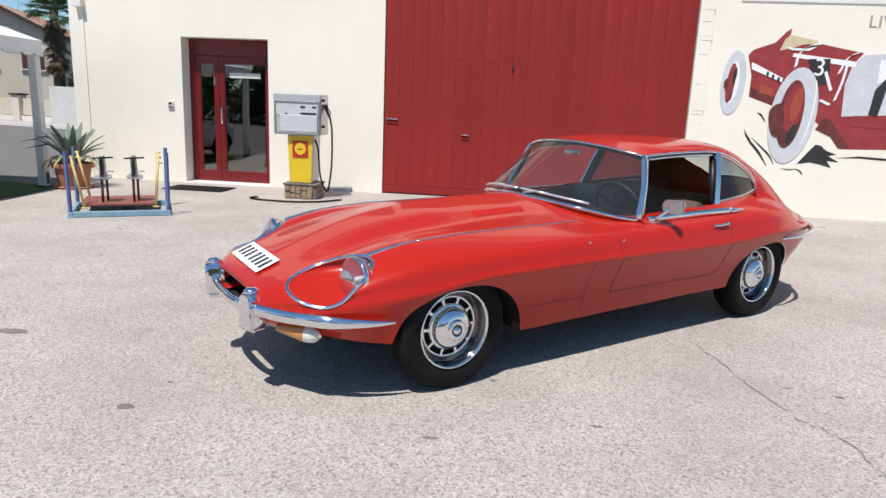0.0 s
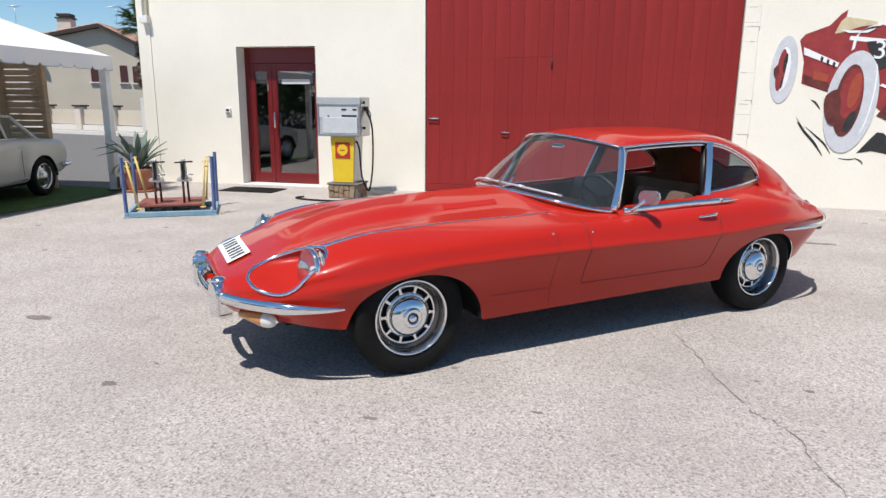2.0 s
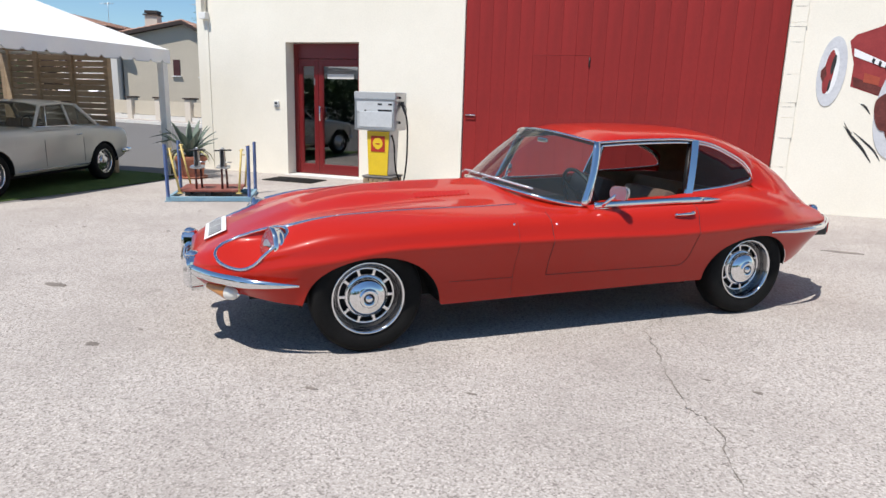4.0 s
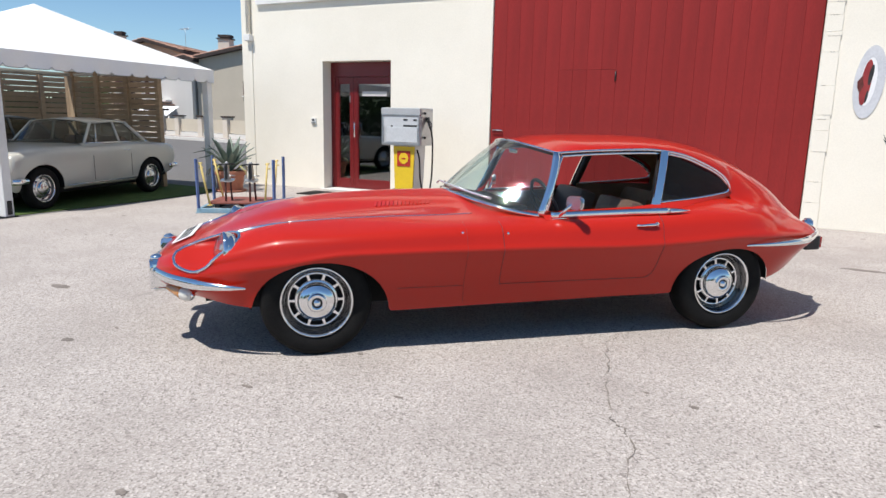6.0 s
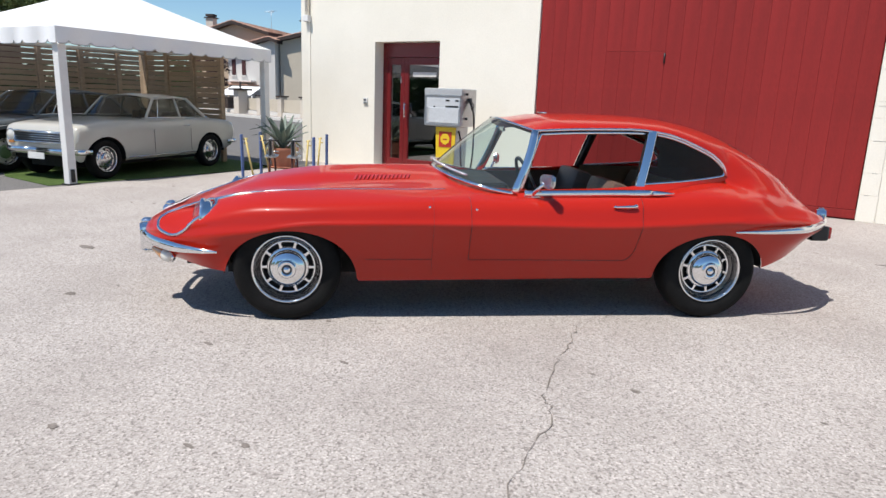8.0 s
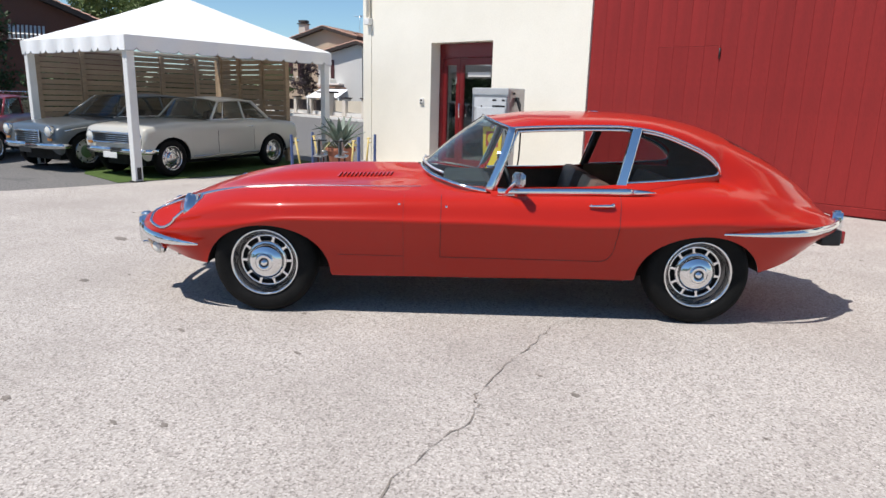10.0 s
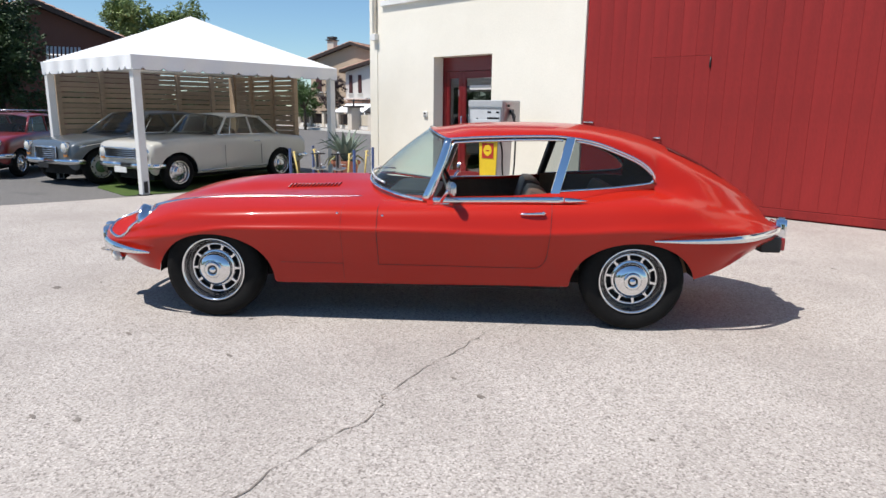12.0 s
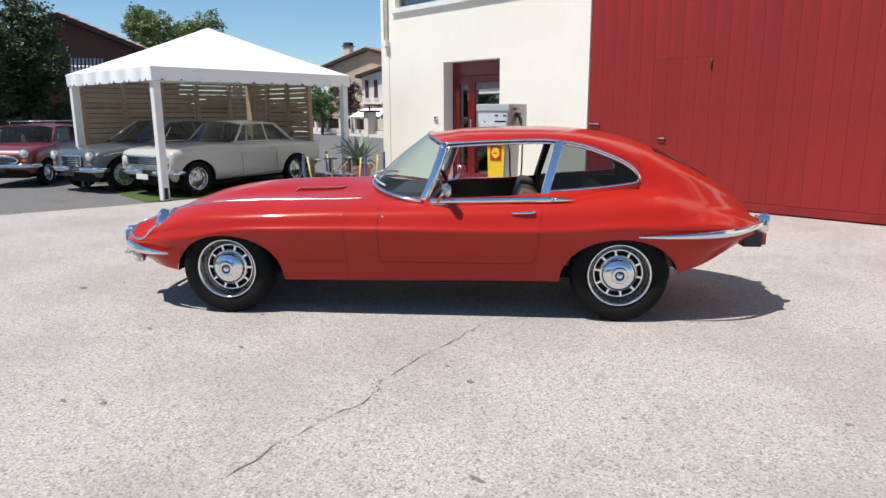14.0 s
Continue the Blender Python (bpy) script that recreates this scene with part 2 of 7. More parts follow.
def add_box(bm, lo, hi, m=None):
    vs = [bm.verts.new((x, y, z)) for x in (lo[0], hi[0]) for y in (lo[1], hi[1]) for z in (lo[2], hi[2])]
    fs = [bm.faces.new([vs[i] for i in f]) for f in ((0, 1, 3, 2), (4, 6, 7, 5), (0, 4, 5, 1), (2, 3, 7, 6), (0, 2, 6, 4), (1, 5, 7, 3))]
    if m is not None:
        bmesh.ops.transform(bm, matrix=m, verts=vs)
    return vs, fs


def box(lo, hi, bevel=0.0, seg=2, m=None):
    bm = bmesh.new()
    add_box(bm, lo, hi)
    if bevel:
        bmesh.ops.bevel(bm, geom=bm.edges[:], offset=bevel, segments=seg, affect="EDGES", profile=0.6)
    if m is not None:
        bmesh.ops.transform(bm, matrix=m, verts=bm.verts[:])
    return bm


def boxes(list_of, bevel=0.0):
    bm = bmesh.new()
    for lo, hi in list_of:
        add_box(bm, lo, hi)
    if bevel:
        bmesh.ops.bevel(bm, geom=bm.edges[:], offset=bevel, segments=1, affect="EDGES")
    return bm


def prism(outline, z0, z1, bevel=0.0, m=None):
    """A flat outline (x, y) raised from z0 to z1."""
    bm = bmesh.new()
    a = [bm.verts.new((x, y, z0)) for x, y in outline]
    b = [bm.verts.new((x, y, z1)) for x, y in outline]
    n = len(a)
    bm.faces.new(a[::-1])
    bm.faces.new(b)
    for i in range(n):
        bm.faces.new((a[i], a[(i + 1) % n], b[(i + 1) % n], b[i]))
    bmesh.ops.recalc_face_normals(bm, faces=bm.faces[:])
    if bevel:
        bmesh.ops.bevel(bm, geom=bm.edges[:], offset=bevel, segments=2, affect="EDGES")
    if m is not None:
        bmesh.ops.transform(bm, matrix=m, verts=bm.verts[:])
    return bm


def spline(points, m):
    """m points along a smooth curve through the given ones."""
    p = np.array(points, float)
    q = np.vstack([2 * p[0] - p[1], p, 2 * p[-1] - p[-2]])
    s = np.linspace(0, len(p) - 1, m)
    i = np.minimum(s.astype(int), len(p) - 2)
    f = (s - i)[:, None]
    a, b, c, d = q[i], q[i + 1], q[i + 2], q[i + 3]
    return 0.5 * (2 * b + (c - a) * f + (2 * a - 5 * b + 4 * c - d) * f * f + (3 * b - a - 3 * c + d) * f ** 3)


def tube(points, radius, sides=8, closed=False, flat=None, cap=True):
    """A rod swept along points; radius may be a list; flat: (up vector, width factor) for an oval section."""
    p = [Vector(q) for q in points]
    n = len(p)
    rad = radius if isinstance(radius, (list, tuple, np.ndarray)) else [radius] * n
    verts, faces = [], []
    side = None
    for i in range(n):
        if closed:
            d = p[(i + 1) % n] - p[i - 1]
        else:
            d = p[min(i + 1, n - 1)] - p[max(i - 1, 0)]
        d.normalize()
        if flat:
            up = Vector(flat[0])
        elif side is None:
            up = Vector((0, 0, 1)) if abs(d.z) < 0.9 else Vector((1, 0, 0))
        else:
            up = d.cross(side) * -1
        side = d.cross(up).normalized()
        up = side.cross(d).normalized()
        wide = flat[1] if flat else 1.0
        for k in range(sides):
            a = 2 * math.pi * k / sides
            verts.append(p[i] + side * (math.cos(a) * rad[i]) + up * (math.sin(a) * rad[i] * wide))
    last = n if closed else n - 1
    for i in range(last):
        for k in range(sides):
            a, b = i * sides + k, i * sides + (k + 1) % sides
            c, d = ((i + 1) % n) * sides + (k + 1) % sides, ((i + 1) % n) * sides + k
            faces.append((a, d, c, b))
    if cap and not closed:
        faces.append(tuple(range(sides)))
        faces.append(tuple(range((n - 1) * sides, n * sides))[::-1])
    return mesh_of("tube", verts, faces, True)


def lathe(profile, sides=48, axis="y", m=None):
    """A profile of (radius, along) turned about an axis."""
    verts, faces = [], []
    for r, h in profile:
        for k in range(sides):
            a = 2 * math.pi * k / sides
            x, z = r * math.cos(a), r * math.sin(a)
            verts.append({"y": (x, h, z), "z": (x, z, h), "x": (h, x, z)}[axis])
    if m is not None:
        verts = [m @ Vector(v) for v in verts]
    n = len(profile)
    for i in range(n - 1):
        for k in range(sides):
            a, b = i * sides + k, i * sides + (k + 1) % sides
            faces.append((a, b, b + sides, a + sides))
    bm = bmesh.new()
    me = mesh_of("lathe", verts, faces, True)
    bm.from_mesh(me)
    bpy.data.meshes.remove(me)
    bmesh.ops.remove_doubles(bm, verts=bm.verts[:], dist=1e-5)
    bmesh.ops.recalc_face_normals(bm, faces=bm.faces[:])
    return bm


def sheet(P, keep=None, normals=True, blur=0):
    """A mesh from a grid of points (rows, columns, 3); keep: which of its faces. Shaded by the whole grid's smooth normals."""
    P = np.asarray(P, float)
    r, c = P.shape[:2]
    du, dv = np.gradient(P, axis=0), np.gradient(P, axis=1)
    N = np.cross(dv, du)
    N /= np.linalg.norm(N, axis=2, keepdims=True) + 1e-12
    for _ in range(blur):
        M = np.pad(N, ((1, 1), (1, 1), (0, 0)), mode="edge")
        N = (M[:-2, 1:-1] + M[2:, 1:-1] + 2 * M[1:-1, 1:-1] + 0.5 * M[1:-1, :-2] + 0.5 * M[1:-1, 2:]) / 5
        N /= np.linalg.norm(N, axis=2, keepdims=True) + 1e-12
    I = np.arange(r * c).reshape(r, c)
    F = np.stack([I[:-1, :-1], I[:-1, 1:], I[1:, 1:], I[1:, :-1]], axis=2).reshape(-1, 4)
    if keep is not None:
        F = F[keep.reshape(-1)]
    used, inv = np.unique(F, return_inverse=True)
    F = inv.reshape(-1, 4)
    me = mesh_of("sheet", P.reshape(-1, 3)[used], F, True)
    if normals:
        me.normals_split_custom_set_from_vertices(N.reshape(-1, 3)[used].tolist())
    return me


def moved(bm, m):
    bmesh.ops.transform(bm, matrix=m, verts=bm.verts[:])
    return bm


def fused(*parts_of):
    """Several bmeshes in one."""
    out = bmesh.new()
    for b in parts_of:
        me = bpy.data.meshes.new("tmp")
        if isinstance(b, bpy.types.Mesh):
            me = b
        else:
            b.to_mesh(me)
            b.free()
        out.from_mesh(me)
        bpy.data.meshes.remove(me)
    return out


def lettering(body, size, m, mat, name, parent, extrude=0.001, label=""):
    cu = bpy.data.curves.new(name, "FONT")
    cu.body, cu.size, cu.extrude, cu.align_x, cu.align_y = body, size, extrude, "CENTER", "CENTER"
    tmp = new("tmp", cu)
    bpy.context.view_layer.update()
    me = bpy.data.meshes.new_from_object(tmp.evaluated_get(bpy.context.evaluated_depsgraph_get()))
    bpy.data.objects.remove(tmp)
    bpy.data.curves.remove(cu)
    me.transform(m)
    return part(name, me, mat, parent, label)


# ---- ground ----
WALL_Y = 10.305
bm = bmesh.new()
bmesh.ops.create_grid(bm, x_segments=2, y_segments=2, size=900)
moved(bm, Matrix.Translation((0, 0, -0.03)))
part("ground", bm, ASPHALT, label="grey asphalt ground with fine aggregate", category="ground", kind="structure")
edge = spline([(-6.45, -30), (-6.5, 0), (-6.4, 3), (-6.2, 4.6), (-6.12, 6.5), (-6.18, 8.2), (-6.5, 9.6), (-6.93, 10.25)], 50)
rng = random.Random(3)
outline = [(x + rng.uniform(-0.012, 0.012), y) for x, y in edge] + [(-6.93, WALL_Y + 0.1), (40, WALL_Y + 0.1), (40, -30)]
part("pavement", prism(outline, -0.03, 0.0), PAD, label="pale worn concrete forecourt with exposed aggregate and cracks", category="pavement", kind="structure")
turf_line = [(-6.50, 5.02), (-6.43, 6.2), (-6.37, 7.6), (-6.44, 8.75), (-6.60, 9.30), (-11.0, 9.55), (-11.2, 6.6), (-9.0, 5.55), (-7.9, 5.08)]
part("turf", prism(turf_line, -0.029, -0.020), TURF, label="green artificial turf laid under the marquee", category="turf", kind="structure")

CRACK_DARK = material("crack_dirt", (0.225, 0.195, 0.165), 0.95, var=0.2, scale=20, fine=100, bump=0.2)


def crack(name, way, width, seed):
    """A jagged crack in the slab along a line of places."""
    r = random.Random(seed)
    pts = [Vector((*p, 0)) for p in spline(way, 90)]
    verts, faces = [], []
    off = 0.0
    for i, p in enumerate(pts):
        d = (pts[min(i + 1, 89)] - pts[max(i - 1, 0)]).normalized()
        n = Vector((-d.y, d.x, 0))
        off = off * 0.75 + r.uniform(-0.02, 0.02)
        w = width * max(0.05, r.uniform(-0.5, 1.4))
        verts += [p + n * (off - w) + Vector((0, 0, 0.004)), p + n * (off + w) + Vector((0, 0, 0.004))]
    for i in range(89):
        faces.append((2 * i, 2 * i + 2, 2 * i + 3, 2 * i + 1))
    part(name, mesh_of(name, verts, faces), CRACK_DARK, label="thin jagged crack in the concrete slab", category="crack", kind="structure")


crack("crack", [(1.62, 4.9), (1.70, 4.47), (1.63, 4.1), (1.70, 3.68), (1.87, 3.09), (1.95, 2.94), (2.04, 2.55), (2.19, 1.96), (2.35, 1.2), (2.3, 0.2), (2.6, -1.5)], 0.0042, 1)
crack("crack", [(3.1, 5.6), (3.9, 5.9), (4.8, 5.7), (6.0, 6.2), (7.5, 6.1)], 0.003, 2)
STAIN = material("oil_stain", (0.215, 0.185, 0.16), 0.85, var=0.2, scale=12, fine=80, bump=0.3)


def stain(x, y, w, h, seed):
    r = random.Random(seed)
    n = 22
    ring = [(x + w * math.cos(2 * math.pi * i / n) * r.uniform(0.6, 1.1), y + h * math.sin(2 * math.pi * i / n) * r.uniform(0.6, 1.1)) for i in range(n)]
    part("stain", prism(ring, 0.0, 0.003), STAIN, label="dark stain on the concrete", category="stain", kind="structure", group="stains")


for i, (x, y, w, h) in enumerate([(-1.30, 2.57, 0.045, 0.03), (3.35, 7.5, 0.20, 0.06), (4.4, 7.0, 0.09, 0.04), (-2.5, 3.35, 0.11, 0.045),
                                  (0.4, 1.6, 0.03, 0.02), (2.2, 3.4, 0.025, 0.018), (3.3, 2.7, 0.03, 0.018), (5.2, 8.1, 0.20, 0.045)]):
    stain(x, y, w, h, i)
scatter = random.Random(77)
for i in range(70):
    x, y = scatter.uniform(-5.5, 6.5), scatter.uniform(0.9, 9.6)
    a = scatter.uniform(0.006, 0.018)
    stain(x, y, a * scatter.uniform(1.0, 3.2), a, 100 + i)


# ---- workshop building ----
TOP = 6.6
DOOR = (-5.045, -3.605, 2.32)
GATE = (-1.735, 2.885, 4.3)
X0, X1 = -6.93, 14.0
wall = part("wall_front", boxes([
    ((X0, WALL_Y, -0.03), (DOOR[0], WALL_Y + 0.35, 3.46)), ((DOOR[0], WALL_Y, DOOR[2]), (DOOR[1], WALL_Y + 0.35, 3.46)),
    ((DOOR[1], WALL_Y, -0.03), (GATE[0], WALL_Y + 0.35, 3.46)), ((X0, WALL_Y, 3.46), (-6.46, WALL_Y + 0.35, 5.0)),
    ((-1.95, WALL_Y, 3.46), (GATE[0], WALL_Y + 0.35, 5.0)), ((GATE[0], WALL_Y, GATE[2]), (GATE[1], WALL_Y + 0.35, 5.0)),
    ((GATE[1], WALL_Y, -0.03), (X1, WALL_Y + 0.35, 3.15)), ((GATE[1], WALL_Y, 3.15), (3.5, WALL_Y + 0.35, 5.0)), ((8.0, WALL_Y, 3.15), (X1, WALL_Y + 0.35, 5.0)),
    ((X0, WALL_Y, 5.0), (X1, WALL_Y + 0.35, TOP))]), PLASTER, label="cream plastered workshop wall", category="wall", kind="structure")
part("wall_side", boxes([((X0, WALL_Y + 0.35, -0.03), (X0 + 0.35, 24, TOP)), ((X1 - 0.35, WALL_Y + 0.35, -0.03), (X1, 24, TOP)), ((X0, 24, -0.03), (X1, 24.35, TOP))]), PLASTER, label="cream plastered side wall of the workshop", category="wall", kind="structure")
part("roof", box((X0 - 0.3, WALL_Y - 0.3, TOP), (X1 + 0.3, 24.6, TOP + 0.25)), STUCCO_GREY, label="flat grey workshop roof", category="roof", kind="structure")
part("floor_inside", box((X0 + 0.35, WALL_Y + 0.35, -0.02), (X1 - 0.35, 24, 0.02)), STUCCO_GREY, label="grey workshop floor", category="floor", kind="structure")


def upper_window(name, x0, x1, z0, z1, out=0.06):
    w = thing(name, pose(0, 0, 0), "wide upper window with a pale projecting sill", "window", kind="structure")
    part("window_sill", box((x0 - 0.06, WALL_Y - out, z0 - 0.10), (x1 + 0.06, WALL_Y + 0.1, z0 - 0.003), 0.008), WHITE_PAINT, w)
    fr = 0.05
    part("window_frame", boxes([((x0, WALL_Y + 0.12, z0), (x0 + fr, WALL_Y + 0.18, z1)), ((x1 - fr, WALL_Y + 0.12, z0), (x1, WALL_Y + 0.18, z1)),
                                ((x0 + fr, WALL_Y + 0.12, z0), (x1 - fr, WALL_Y + 0.18, z0 + fr)), ((x0 + fr, WALL_Y + 0.12, z1 - fr), (x1 - fr, WALL_Y + 0.18, z1))]), STEEL, w)
    n = 4
    for i in range(n):
        a, b = x0 + fr + (x1 - x0 - 2 * fr) * i / n, x0 + fr + (x1 - x0 - 2 * fr) * (i + 1) / n
        part("pane", box((a + 0.01, WALL_Y + 0.14, z0 + fr), (b - 0.01, WALL_Y + 0.146, z1 - fr)), DOOR_GLASS, w)
        if i:
            part("mullion", box((a - 0.02, WALL_Y + 0.125, z0 + fr), (a + 0.02, WALL_Y + 0.175, z1 - fr)), STEEL, w)


upper_window("window_1", -6.46, -1.95, 3.46, 5.0)
upper_window("window_2", 3.5, 8.0, 3.15, 5.0, 0.015)

pipe = thing("downpipe", pose(-6.72, WALL_Y, 0), "cream painted rainwater downpipe with a collar on the wall", "downpipe", kind="structure")
part("pipe", tube([(0, -0.05, 2.84), (0, -0.05, 6.4)], 0.042, 12), PLASTER, pipe)
part("collar", box((-0.075, -0.11, 2.72), (0.075, -0.002, 2.84), 0.012), WHITE_PAINT, pipe)
part("cover_strip", box((-0.02, -0.016, 0.0), (0.045, -0.002, 2.72), 0.004), PLASTER, pipe)

quoin = thing("trim", pose(GATE[1], WALL_Y, 0), "cream edge strip beside the gate with dark joints", "trim", kind="structure")
cuts = [0.0, 0.34, 0.62, 1.02, 1.30, 1.445, 1.50, 1.88, 2.30, 2.50, 2.555, 2.76, 2.92, 3.3, 3.8, 4.3]
for i, (a, b) in enumerate(zip(cuts, cuts[1:])):
    part("block", box((0.002, -0.022, a + 0.001), (0.21 - 0.006 * (i % 3), -0.002, b - 0.001), 0.002, 1), PLASTER, quoin)
JOINT = material("joint_dirt", (0.36, 0.335, 0.30), 0.9, var=0.2, scale=15, fine=80, bump=0.1)
for i, z in enumerate(cuts[1:-1]):
    part("joint", box((0.05 + 0.05 * (i % 2), -0.024, z - 0.0018), (0.10 + 0.11 * ((i * 7) % 3) / 2, -0.018, z + 0.0018)), JOINT, quoin)

# entrance door
door = thing("door_1", pose(DOOR[0], WALL_Y + 0.25, 0), "red glazed entrance door with a narrow side light, closed", "door", kind="structure")
W = DOOR[1] - DOOR[0]
part("outer_frame", boxes([((0.002, 0, 0.015), (0.09, 0.07, 2.315)), ((W - 0.05, 0, 0.015), (W - 0.002, 0.07, 2.315)), ((0.09, 0, 2.06), (W - 0.05, 0.07, 2.315))], 0.004), RED_METAL, door)
part("threshold", box((-0.04, -0.30, -0.01), (W + 0.04, 0.1, 0.013), 0.004), WHITE_PAINT, door, "pale stone threshold")


def leaf(x0, x1, stile):
    lf = part("leaf", boxes([((x0, 0.008, 0.02), (x0 + stile, 0.062, 2.055)), ((x1 - stile, 0.008, 0.02), (x1, 0.062, 2.055)),
                             ((x0 + stile, 0.008, 0.02), (x1 - stile, 0.062, 0.20)), ((x0 + stile, 0.008, 1.93), (x1 - stile, 0.062, 2.055))], 0.005), RED_METAL, door)
    part("pane", box((x0 + stile, 0.030, 0.20), (x1 - stile, 0.036, 1.93)), DOOR_GLASS, lf)
    part("glazing_bead", boxes([((x0 + stile, 0.018, 0.20), (x0 + stile + 0.014, 0.03, 1.93)), ((x1 - stile - 0.014, 0.018, 0.20), (x1 - stile, 0.03, 1.93))]), RED_METAL, lf)
    return lf


leaf(0.095, 0.495, 0.075)
main_leaf = leaf(0.50, W - 0.055, 0.085)
part("pull_handle", fused(tube([(0.565, -0.075, 0.98), (0.565, -0.075, 1.24)], 0.013, 10), tube([(0.565, -0.075, 1.0), (0.565, 0.008, 1.0)], 0.010, 8), tube([(0.565, -0.075, 1.22), (0.565, 0.008, 1.22)], 0.010, 8)), CHROME, main_leaf, "chrome pull handle", smooth=True)
part("sticker", box((0.68, 0.024, 1.72), (1.20, 0.028, 1.80)), STUCCO_GREY, main_leaf, "pale lettering strip on the glass")
part("lock", box((0.415, -0.004, 1.60), (0.435, 0.008, 1.72), 0.003), STEEL, door)
tagged(part("door_mat", box((-4.95, WALL_Y - 0.95, 0.0), (-4.0, WALL_Y - 0.42, 0.014), 0.004), RUBBER), "black rubber door mat on the concrete", "mat")

bell = thing("door_intercom", pose(-5.25, WALL_Y, 1.25), "small white intercom box on the cream wall", "intercom")
part("casing", box((-0.05, -0.03, -0.05), (0.05, -0.002, 0.06), 0.006), WHITE_PAINT, bell)
part("screen", box((-0.03, -0.034, 0.005), (0.025, -0.029, 0.04)), BLACK, bell)
part("button", box((-0.04, -0.034, -0.04), (0.045, -0.029, -0.015), 0.002), STEEL, bell)

# red boarded gate
gate = thing("door_2", pose(GATE[0], WALL_Y, 0), "tall red board gate with a wicket door, closed", "door", kind="structure")
part("backing", box((0.004, 0.075, 0.0), (GATE[1] - GATE[0] - 0.004, 0.12, GATE[2])), RED_WOOD, gate)
N_BOARD = 21
bw = (GATE[1] - GATE[0] - 0.03) / N_BOARD
tall = mesh_of("tmp", [], [])
b0 = box((0.0005, 0.03, 0.135), (bw - 0.0005, 0.072, GATE[2] - 0.01), 0.0018, 1)
b0.to_mesh(tall)
b0.free()
tall.materials.append(RED_WOOD)
low, high = mesh_of("tmp", [], []), mesh_of("tmp", [], [])
for me, z0, z1 in ((low, 0.135, 2.116), (high, 2.1185, GATE[2] - 0.01)):
    b0 = box((0.0005, 0.03, z0), (bw - 0.0005, 0.072, z1), 0.0018, 1)
    b0.to_mesh(me)
    b0.free()
    me.materials.append(RED_WOOD)
for i in range(N_BOARD):
    for me in ((low, high) if 5 <= i < 9 else (tall,)):
        o = part("board", me, None, gate)
        o.location.x = 0.015 + i * bw
part("bottom_rail", box((0.005, 0.022, 0.02), (GATE[1] - GATE[0] - 0.005, 0.072, 0.13), 0.006), RED_WOOD, gate)
for x, z, w in ((0.14, 1.17, 0.17), (1.30, 0.97, 0.12)):
    lt = part("latch_plate", box((x - w / 2, 0.012, z - 0.055), (x + w / 2, 0.029, z), 0.004), RED_WOOD, gate)
    part("latch_bolt", tube([(x - w / 2, 0.002, z + 0.012), (x + w / 2, 0.002, z + 0.012)], 0.012, 8), CHROME, lt, "bright steel latch bolt")
wx = 0.015 + 9 * bw
for z in (2.02,):
    part("hinge", tube([(wx, 0.018, z - 0.07), (wx, 0.018, z + 0.07)], 0.012, 8), BLACK, gate, "dark hinge of the wicket door")


# ---- red coupe ----
CAR = pose(-0.283, 3.628, 0, 0, 0, 40.224)
car = thing("sports_coupe", CAR, "glossy red vintage sports coupe with chrome trim parked on the concrete", "car")
